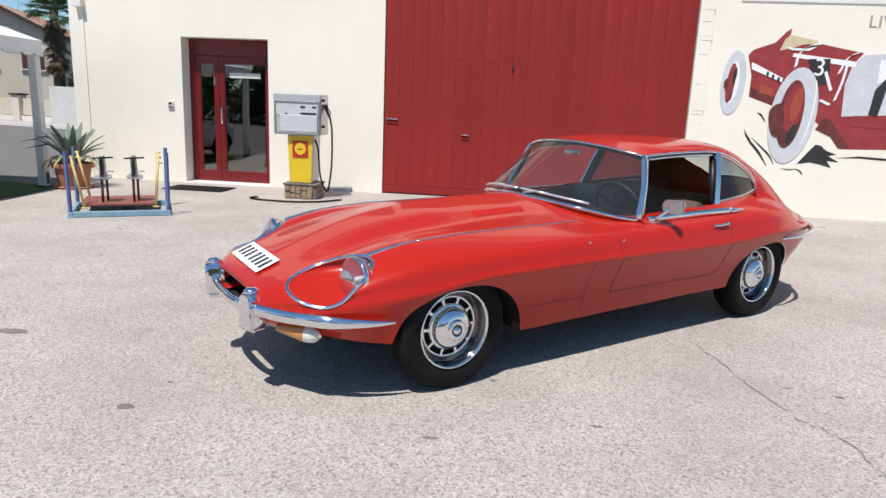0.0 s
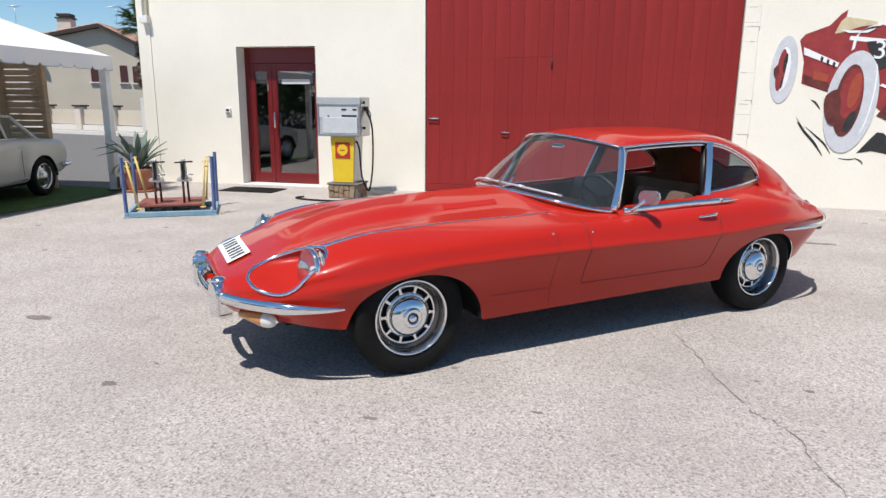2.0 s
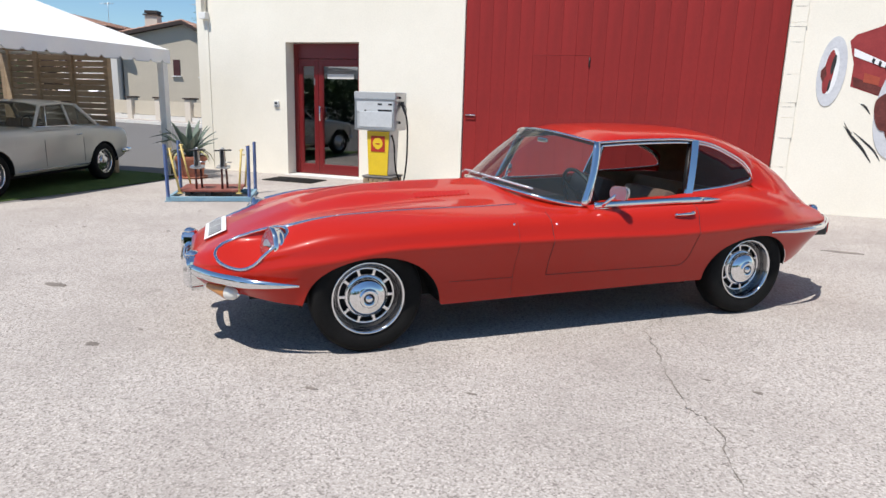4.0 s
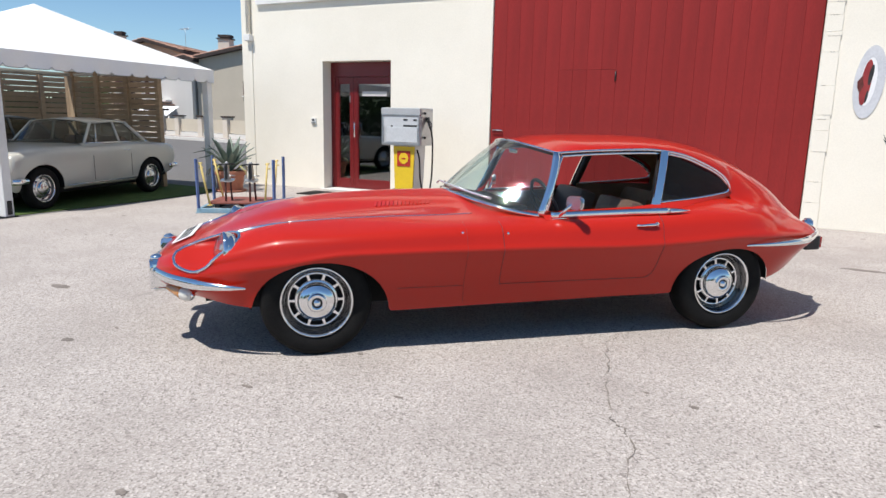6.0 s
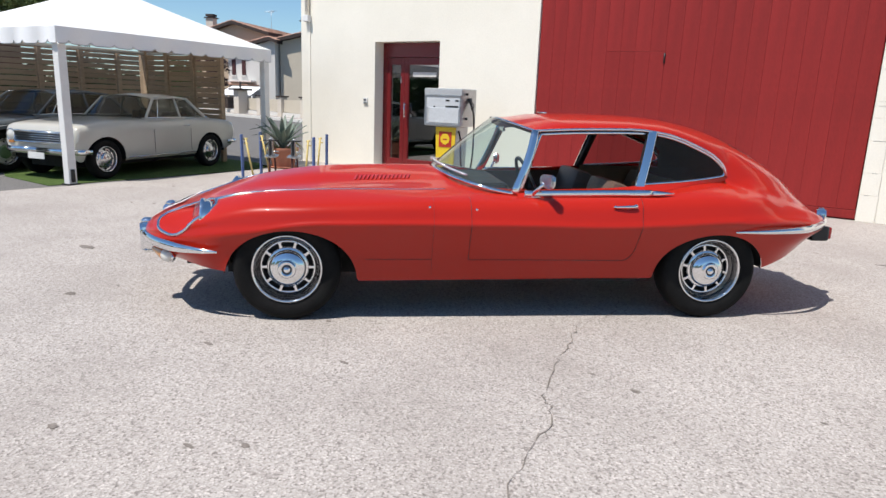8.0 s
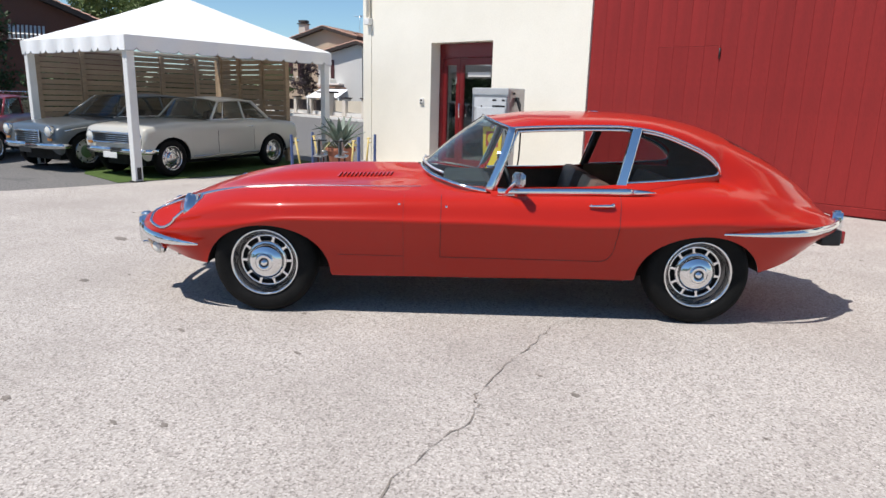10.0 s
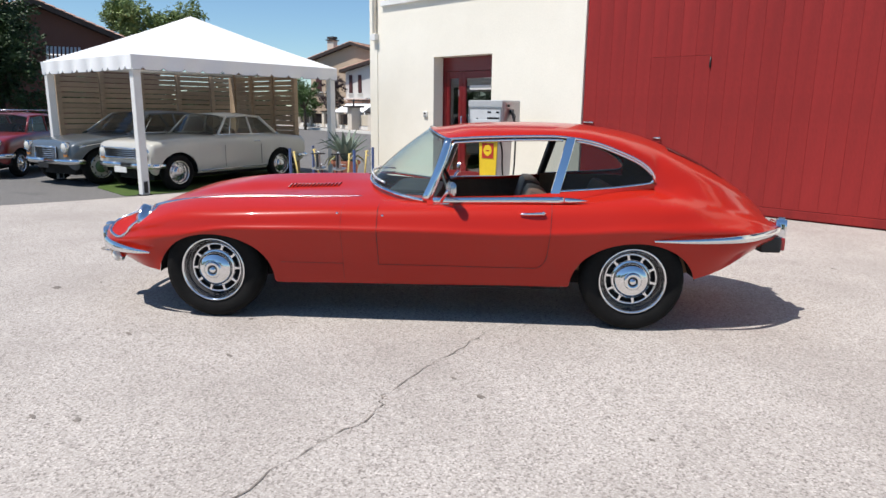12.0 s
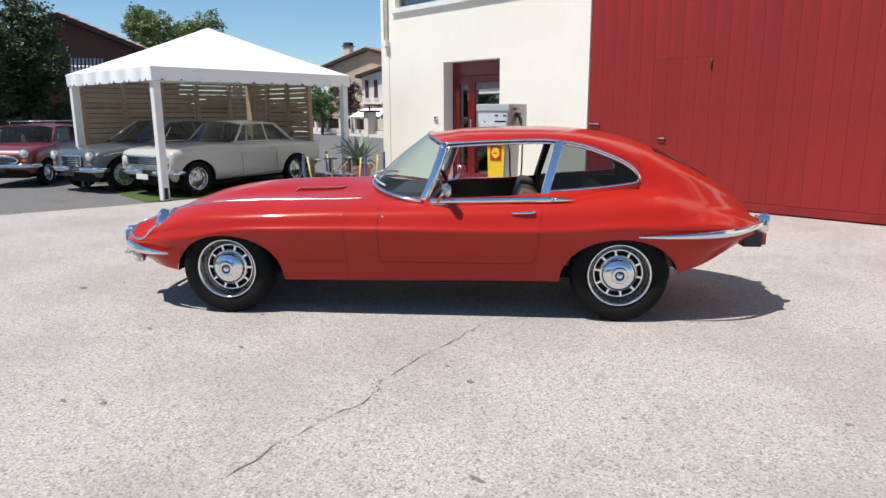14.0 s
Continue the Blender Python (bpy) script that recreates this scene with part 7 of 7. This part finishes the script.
tagged(part("ground_hose", tube(spline([(-3.3, 9.05, 0.02), (-3.35, 8.9, 0.02), (-3.1, 8.78, 0.02), (-2.7, 8.76, 0.02), (-2.35, 8.9, 0.02), (-2.1, 9.2, 0.02)], 40), 0.013, 8), RUBBER), "black hose lying on the concrete by the pump", "hose")

# wheeled tool rack in blue steel
rack = thing("engine_stand", Matrix.Translation((-4.592, 6.785, 0.0)) @ pose(0, 0, 0, 0, 0, 30), "blue steel trolley with upright posts and a red oxide plate", "trolley")
LX, LY = 1.03, 0.80
for lo, hi in (((0.026, -0.026, 0.004), (LX - 0.026, 0.026, 0.066)), ((0.026, LY - 0.026, 0.004), (LX - 0.026, LY + 0.026, 0.066)), ((-0.024, -0.03, 0.002), (0.024, LY + 0.03, 0.064)), ((LX - 0.024, -0.03, 0.002), (LX + 0.024, LY + 0.03, 0.064))):
    part("base_rail", box(lo, hi, 0.004, 1), PALE_BLUE, rack, "faded blue base rail")
top_plate = prism([(0.13, 0.05), (LX - 0.17, 0.05), (LX - 0.13, 0.09), (LX - 0.13, LY - 0.05), (0.13, LY - 0.05), (0.10, LY - 0.09), (0.10, 0.09)], 0.118, 0.142, 0.004)
part("plate", top_plate, RUST_RED, rack, "red oxide steel plate")
for x in (0.20, 0.46, LX - 0.30):
    part("plate_support", box((x, 0.06, 0.066), (x + 0.07, LY - 0.06, 0.117)), BLACK, rack)
for x, y, lean in ((0, 0, -0.010), (0, LY, -0.004), (LX, 0, 0.004), (LX, LY, 0.004)):
    part("post", tube([(x, y, 0.03), (x + lean, y, 0.745)], 0.023, 4), BLUE, rack, sharp=30)
    part("post_foot", box((x - 0.04, y - 0.036, 0.0), (x + 0.04, y + 0.036, 0.014), 0.003, 1), PALE_BLUE, rack)
for x0, x1, y in ((0.145, 0.035, 0.035), (0.150, 0.035, LY - 0.05), (LX - 0.135, LX - 0.085, 0.035), (LX - 0.135, LX - 0.085, LY - 0.05)):
    bar = part("jack_bar", tube([(x0, y, 0.11), (x1, y, 0.69)], 0.014, 10), TOOL_YELLOW, rack, "yellow steel bar")
    part("bar_hook", tube([(x1 - 0.025, y, 0.675), (x1, y, 0.69), (x1 + 0.03, y, 0.685)], 0.012, 6), TOOL_YELLOW, bar)
    part("bar_collar", tube([(x1 - 0.022, y, 0.62), (x1 + 0.04, y, 0.62)], 0.010, 6), TOOL_YELLOW, bar)
    part("bar_foot", box((x0 - 0.035, y - 0.02, 0.098), (x0 + 0.035, y + 0.02, 0.112), 0.003, 1), TOOL_YELLOW, bar)


def stand_tool(x, y):
    s = part("axle_stand", tube([(x, y, 0.142), (x, y, 0.43)], 0.015, 8), OXIDE_LEG, rack, "dark brown leg of a tool stand")
    part("second_leg", tube([(x + 0.045, y + 0.16, 0.142), (x + 0.045, y + 0.10, 0.43)], 0.014, 8), OXIDE_LEG, s)
    part("tool_plate", moved(prism([(-0.075, -0.06), (0.06, -0.065), (0.10, 0.02), (0.085, 0.14), (-0.05, 0.15), (-0.085, 0.04)], -0.008, 0.008, 0.003), Matrix.Translation((x + 0.01, y + 0.02, 0.432)) @ pose(0, 0, 0, 7, 4, 0)), STEEL, s, "bright steel plate")
    for k in (-1, 1):
        part("tool_cheek", moved(prism([(-0.035, 0.0), (0.035, 0.0), (0.022, 0.08), (0.016, 0.235), (-0.016, 0.235), (-0.022, 0.08)], -0.008, 0.008, 0.003), Matrix.Translation((x + 0.018 + k * 0.022, y + 0.05, 0.44)) @ pose(0, 0, 0, 90, 0, 62) @ pose(0, 0, 0, 0, 0, 4)), STEEL, s, "pale steel cheek")
    part("tool_core", box((x + 0.006, y + 0.02, 0.45), (x + 0.030, y + 0.07, 0.66), 0.003, 1), BLACK, s)
    part("tool_handle", tube([(x - 0.085, y - 0.01, 0.658), (x + 0.13, y + 0.05, 0.664)], 0.010, 8), BLACK, s, "dark crossbar")
    part("tool_knob", moved(lathe([(0.0, 0.03), (0.016, 0.028), (0.022, 0.014), (0.024, 0.0), (0.0, 0.0)], 14, "z"), Matrix.Translation((x + 0.018, y + 0.04, 0.668))), STEEL, s, smooth=True)
    part("side_pin", tube([(x + 0.04, y + 0.03, 0.505), (x + 0.125, y + 0.06, 0.498)], 0.008, 8), STEEL, s)


stand_tool(0.325, 0.20)
stand_tool(0.66, 0.20)

# agave in a clay pot
pot = thing("potted_agave", pose(-6.12, 9.0, 0), "grey-green agave in a terracotta pot on the concrete", "plant")
part("pot", lathe([(0.0, 0.0), (0.19, 0.0), (0.20, 0.02), (0.245, 0.30), (0.275, 0.30), (0.285, 0.33), (0.28, 0.37), (0.255, 0.37), (0.245, 0.33), (0.0, 0.32)], 40, "z"), CLAY, pot, "terracotta pot", sharp=40)
part("saucer", lathe([(0.0, 0.002), (0.26, 0.002), (0.28, 0.03), (0.27, 0.035), (0.0, 0.02)], 36, "z"), CLAY, pot, sharp=40)
part("soil", lathe([(0.245, 0.335), (0.1, 0.35), (0.0, 0.355)], 28, "z"), SOIL, pot, smooth=True)


def blade(length, rise, droop, width, turn, seed):
    r = random.Random(seed)
    G = np.zeros((12, 5, 3))
    for i, s in enumerate(np.linspace(0, 1, 12)):
        out = length * (rise[0] * s + rise[1] * s * s)
        up = length * (droop[0] * s - droop[1] * s * s)
        w = width * (0.55 + 1.2 * s - 0.4 * s * s) * (1 - s ** 2.2) + 0.001
        for j, q in enumerate((-1, -0.5, 0, 0.5, 1)):
            G[i, j] = (out + 0.02, w * q, up + 0.35 + 0.35 * w * q * q)
    a = math.radians(turn)
    x, y = G[..., 0].copy(), G[..., 1].copy()
    G[..., 0], G[..., 1] = x * math.cos(a) - y * math.sin(a), x * math.sin(a) + y * math.cos(a)
    return G


ra = random.Random(21)
for k in range(21):
    inner = k / 21
    steep = 0.38 + 0.62 * inner
    ln = ra.uniform(0.55, 0.70) * (1.0 if k > 4 else 0.95)
    G = blade(ln, (0.9 - 0.65 * steep, 0.25 - 0.1 * steep), (0.55 + 0.5 * steep, 0.45 * (1 - steep)), ra.uniform(0.052, 0.070), k * 137.5 + ra.uniform(-8, 8), k)
    lf = part("agave_leaf", sheet(G, normals=False), AGAVE, pot, smooth=True)
    md = lf.modifiers.new("thick", "SOLIDIFY")
    md.thickness = 0.010
for k in range(10):
    a = ra.uniform(0, 6.28)
    d = Vector((math.cos(a), math.sin(a), 0))
    part("drooping_leaf", tube([tuple(d * 0.12 + Vector((0, 0, 0.36))), tuple(d * 0.25 + Vector((0, 0, 0.46))), tuple(d * 0.36 + Vector((0, 0, 0.38))), tuple(d * 0.42 + Vector((0, 0, 0.26)))], [0.018, 0.022, 0.016, 0.004], 6, flat=((0, 0, 1), 0.4)), AGAVE_EDGE, pot, "yellowish drooping leaf")
for k, (dx, dy, z) in enumerate(((-0.55, -0.25, 0.66), (-0.62, -0.1, 0.55))):
    part("fallen_leaf", tube(spline([(-0.05, 0, 0.38), (dx * 0.45, dy * 0.4, z + 0.06), (dx * 0.8, dy * 0.8, z + 0.04), (dx * 1.1, dy, z)], 16), [0.03] * 8 + list(np.linspace(0.03, 0.004, 8)), 6, flat=((0, 0, 1), 0.4)), AGAVE, pot)

# ---- mural on the wall ----
M_RED = material("mural_red", (0.30, 0.035, 0.035), 0.85, var=0.1, scale=5, fine=40, bump=0.1, second=(0.22, 0.025, 0.028))
M_GREY = material("mural_grey", (0.58, 0.59, 0.61), 0.85, var=0.06, scale=4, fine=40, bump=0.1, second=(0.50, 0.51, 0.54))
M_WHITE = material("mural_white", (0.80, 0.80, 0.80), 0.85, var=0.03, scale=4, fine=40, bump=0.1)
M_BLACK = material("mural_black", (0.03, 0.03, 0.032), 0.85, var=0.2, scale=5, fine=40, bump=0.1)
M_BROWN = material("mural_brown", (0.14, 0.03, 0.025), 0.85, var=0.2, scale=7, fine=40, bump=0.1)
M_CREAM = material("mural_cream", (0.62, 0.52, 0.33), 0.85, var=0.08, scale=5, fine=40, bump=0.1)
M_ORANGE = material("mural_orange", (0.36, 0.065, 0.035), 0.85, var=0.1, scale=8, fine=40, bump=0.1)
mural = thing("wall_mural", pose(0, WALL_Y, 0), "painted mural of a red vintage racing car on the cream wall", "mural")
TO_WALL = Matrix(((1, 0, 0, 0), (0, 0, -1, 0), (0, 1, 0, 0), (0, 0, 0, 1)))


def paint_shape(name, pts, layer, mat, smooth_n=0):
    if smooth_n:
        pts = [tuple(p) for p in spline(list(pts) + [pts[0]], smooth_n)][:-1]
    h = 0.002 + 0.0015 * layer
    part(name, prism(pts, 0.001, h, m=TO_WALL), mat, mural)


def oval(cx_, cz_, rx, rz, lean, n=40, a0=0.0):
    t = math.radians(lean)
    out = []
    for a in np.linspace(0, 2 * math.pi, n, endpoint=False):
        x, z = rx * math.cos(a), rz * math.sin(a)
        out.append((cx_ + x * math.cos(t) - z * math.sin(t), cz_ + x * math.sin(t) + z * math.cos(t)))
    return out


paint_shape("car_body", [(3.63, 2.31), (3.69, 2.39), (3.98, 2.5), (4.11, 2.65), (4.18, 2.7), (4.17, 2.61), (4.12, 2.44), (4.54, 2.51), (5.2, 2.39), (5.09, 2.25), (5.02, 1.95), (5.03, 1.5), (5.64, 1.54), (6.6, 1.45), (6.6, 1.0), (5.72, 1.05), (5.09, 1.03), (4.93, 1.22), (4.67, 1.42), (4.33, 1.52), (3.71, 1.73), (3.71, 2.02)], 0, M_RED)
paint_shape("seat_back", [(4.05, 2.39), (4.11, 2.55), (4.17, 2.61), (4.55, 2.54), (4.55, 2.5), (4.35, 2.48), (4.2, 2.42)], 3, M_CREAM)
paint_shape("tank", [(5.03, 1.5), (5.01, 1.95), (5.08, 2.25), (5.21, 2.36), (5.6, 2.4), (6.5, 2.3), (6.6, 1.6), (5.64, 1.54)], 2, M_GREY)
paint_shape("tank_shade", [(5.39, 1.53), (5.43, 1.89), (5.55, 2.05), (5.58, 1.89), (5.52, 1.53)], 4, M_BLACK)
paint_shape("tank_light", [(5.44, 1.98), (5.44, 2.3), (5.7, 2.32), (5.7, 2.05)], 4, M_WHITE)
paint_shape("axle_bar", [(3.69, 2.22), (4.15, 2.01), (4.14, 1.95), (3.7, 2.12)], 4, M_WHITE)
for k, x in enumerate((3.92, 4.0, 4.08)):
    paint_shape("axle_mark", [(x, 2.10 - 0.45 * (x - 3.92)), (x + 0.03, 2.08 - 0.45 * (x - 3.92)), (x + 0.02, 2.02 - 0.45 * (x - 3.92)), (x - 0.01, 2.05 - 0.45 * (x - 3.92))], 6, M_BLACK)
paint_shape("strap", [(4.25, 2.36), (5.11, 2.27), (5.11, 2.19), (4.24, 2.31)], 4, M_WHITE)
paint_shape("panel_glow", [(3.85, 1.91), (4.04, 1.85), (4.03, 1.75), (3.85, 1.79)], 4, M_ORANGE)
paint_shape("number_patch", [(4.455, 2.285), (4.76, 2.30), (4.78, 1.97), (4.66, 1.92), (4.56, 2.04)], 5, M_BLACK)
lettering("3", 0.34, Matrix.Translation((4.63, -0.0118, 2.165)) @ pose(0, 0, 0, 90, 0, 0), M_WHITE, "number", mural, 0.0012)
lettering("LIV", 0.27, Matrix.Translation((5.36, -0.003, 2.81)) @ pose(0, 0, 0, 90, 0, 0) @ Matrix.Diagonal((0.95, 0.9, 1, 1)), JOINT, "lettering", mural, 0.0012)
for pts in ([(4.83, 1.86), (4.76, 2.02), (4.72, 2.12)], [(5.0, 2.25), (4.97, 2.0), (4.90, 1.72)], [(4.30, 2.18), (4.33, 2.36), (4.45, 2.47), (4.62, 2.5)], [(4.90, 2.10), (5.0, 2.33), (5.15, 2.40)], [(4.70, 1.72), (4.84, 1.66)]):
    paint_shape("pipe_line", [(x - 0.018, z - 0.012) for x, z in spline(pts, 10)] + [(x + 0.018, z + 0.012) for x, z in spline(pts, 10)][::-1], 6, M_WHITE)
paint_shape("front_wheel", oval(3.465, 1.92, 0.168, 0.455, -3), 5, M_GREY)
paint_shape("wheel_gap", oval(3.455, 1.925, 0.088, 0.30, -3), 7, M_WHITE)
paint_shape("wheel_inner", oval(3.430, 1.915, 0.058, 0.285, -4), 8, M_RED)
paint_shape("wheel_shade", oval(3.475, 2.01, 0.024, 0.13, -6), 9, M_BLACK)
paint_shape("wheel_shade", oval(3.455, 1.74, 0.014, 0.08, -6), 9, M_BLACK)
paint_shape("wheel_hub", [(3.385, 2.0), (3.335, 1.93), (3.34, 1.85), (3.375, 1.78), (3.41, 1.88)], 9, M_BROWN)
paint_shape("rear_wheel", oval(4.36, 1.48, 0.322, 0.69, -5, 56), 7, M_GREY)
paint_shape("tyre_light", oval(4.555, 1.53, 0.075, 0.47, -6), 8, M_WHITE)
paint_shape("tyre_face", oval(4.525, 1.53, 0.085, 0.50, -6), 9, M_GREY)
paint_shape("wheel_inner", oval(4.325, 1.50, 0.172, 0.49, -4, 48), 10, M_BROWN)
paint_shape("wheel_face", oval(4.345, 1.60, 0.135, 0.34, -6), 11, M_RED)
paint_shape("wheel_glow", oval(4.385, 1.64, 0.070, 0.24, -8), 12, M_ORANGE)
paint_shape("wheel_shade", oval(4.37, 1.22, 0.055, 0.15, -18), 12, M_BLACK)
paint_shape("wheel_hub", [(4.19, 1.66), (4.10, 1.63), (4.035, 1.55), (4.03, 1.42), (4.06, 1.28), (4.13, 1.17), (4.22, 1.20), (4.24, 1.45)], 13, M_BROWN, 40)
paint_shape("body_shade", [(4.70, 1.30), (4.80, 1.47), (4.90, 1.44), (5.02, 1.28), (5.20, 1.08), (5.06, 1.04), (4.93, 1.20)], 3, M_BROWN)
paint_shape("body_shade", [(3.72, 1.86), (4.08, 1.72), (4.12, 1.60), (3.74, 1.74)], 3, M_BROWN)
paint_shape("cowl_line", [(4.10, 2.45), (4.22, 2.40), (4.45, 2.40), (4.56, 2.46), (4.40, 2.43), (4.24, 2.43)], 6, M_WHITE)


def brush(name, pts, width, layer):
    """A tapering brush stroke along a bent line."""
    way = spline(pts, 16)
    d = np.gradient(way, axis=0)
    nrm = np.stack([-d[:, 1], d[:, 0]], axis=1) / np.linalg.norm(d, axis=1)[:, None]
    w = width * np.sin(np.linspace(0.12, math.pi - 0.25, 16))[:, None]
    paint_shape(name, [tuple(p) for p in way + nrm * w] + [tuple(p) for p in (way - nrm * w * 0.7)[::-1]], layer, M_BLACK)


brush("speed_stroke", [(3.71, 1.21), (3.82, 1.07), (3.96, 0.92), (4.09, 0.74)], 0.022, 1)
brush("speed_stroke", [(3.83, 1.14), (3.98, 1.01), (4.10, 0.90), (4.19, 0.77)], 0.016, 1)
brush("speed_stroke", [(3.86, 1.51), (3.92, 1.47), (3.99, 1.38)], 0.016, 1)
brush("speed_stroke", [(3.70, 1.27), (3.76, 1.17), (3.82, 1.11)], 0.008, 1)
paint_shape("ground_shadow", [(4.52, 0.79), (4.66, 0.98), (4.74, 1.08), (4.82, 1.07), (4.90, 1.0), (5.05, 0.95), (4.94, 0.925), (5.10, 0.84), (4.93, 0.85), (5.01, 0.75), (4.84, 0.795), (4.70, 0.82), (4.60, 0.80)], 1, M_BLACK)
brush("ground_stroke", [(4.30, 0.71), (4.42, 0.695), (4.52, 0.71)], 0.010, 1)
brush("ground_stroke", [(4.50, 0.72), (4.58, 0.68), (4.62, 0.63)], 0.012, 1)
paint_shape("ground_stroke", [(5.06, 0.9), (5.37, 0.94), (6.4, 0.9), (6.4, 0.86), (5.37, 0.91)], 1, M_BLACK)
paint_shape("low_panel", [(5.2, 1.52), (6.5, 1.50), (6.5, 1.30), (5.18, 1.37)], 3, M_RED)
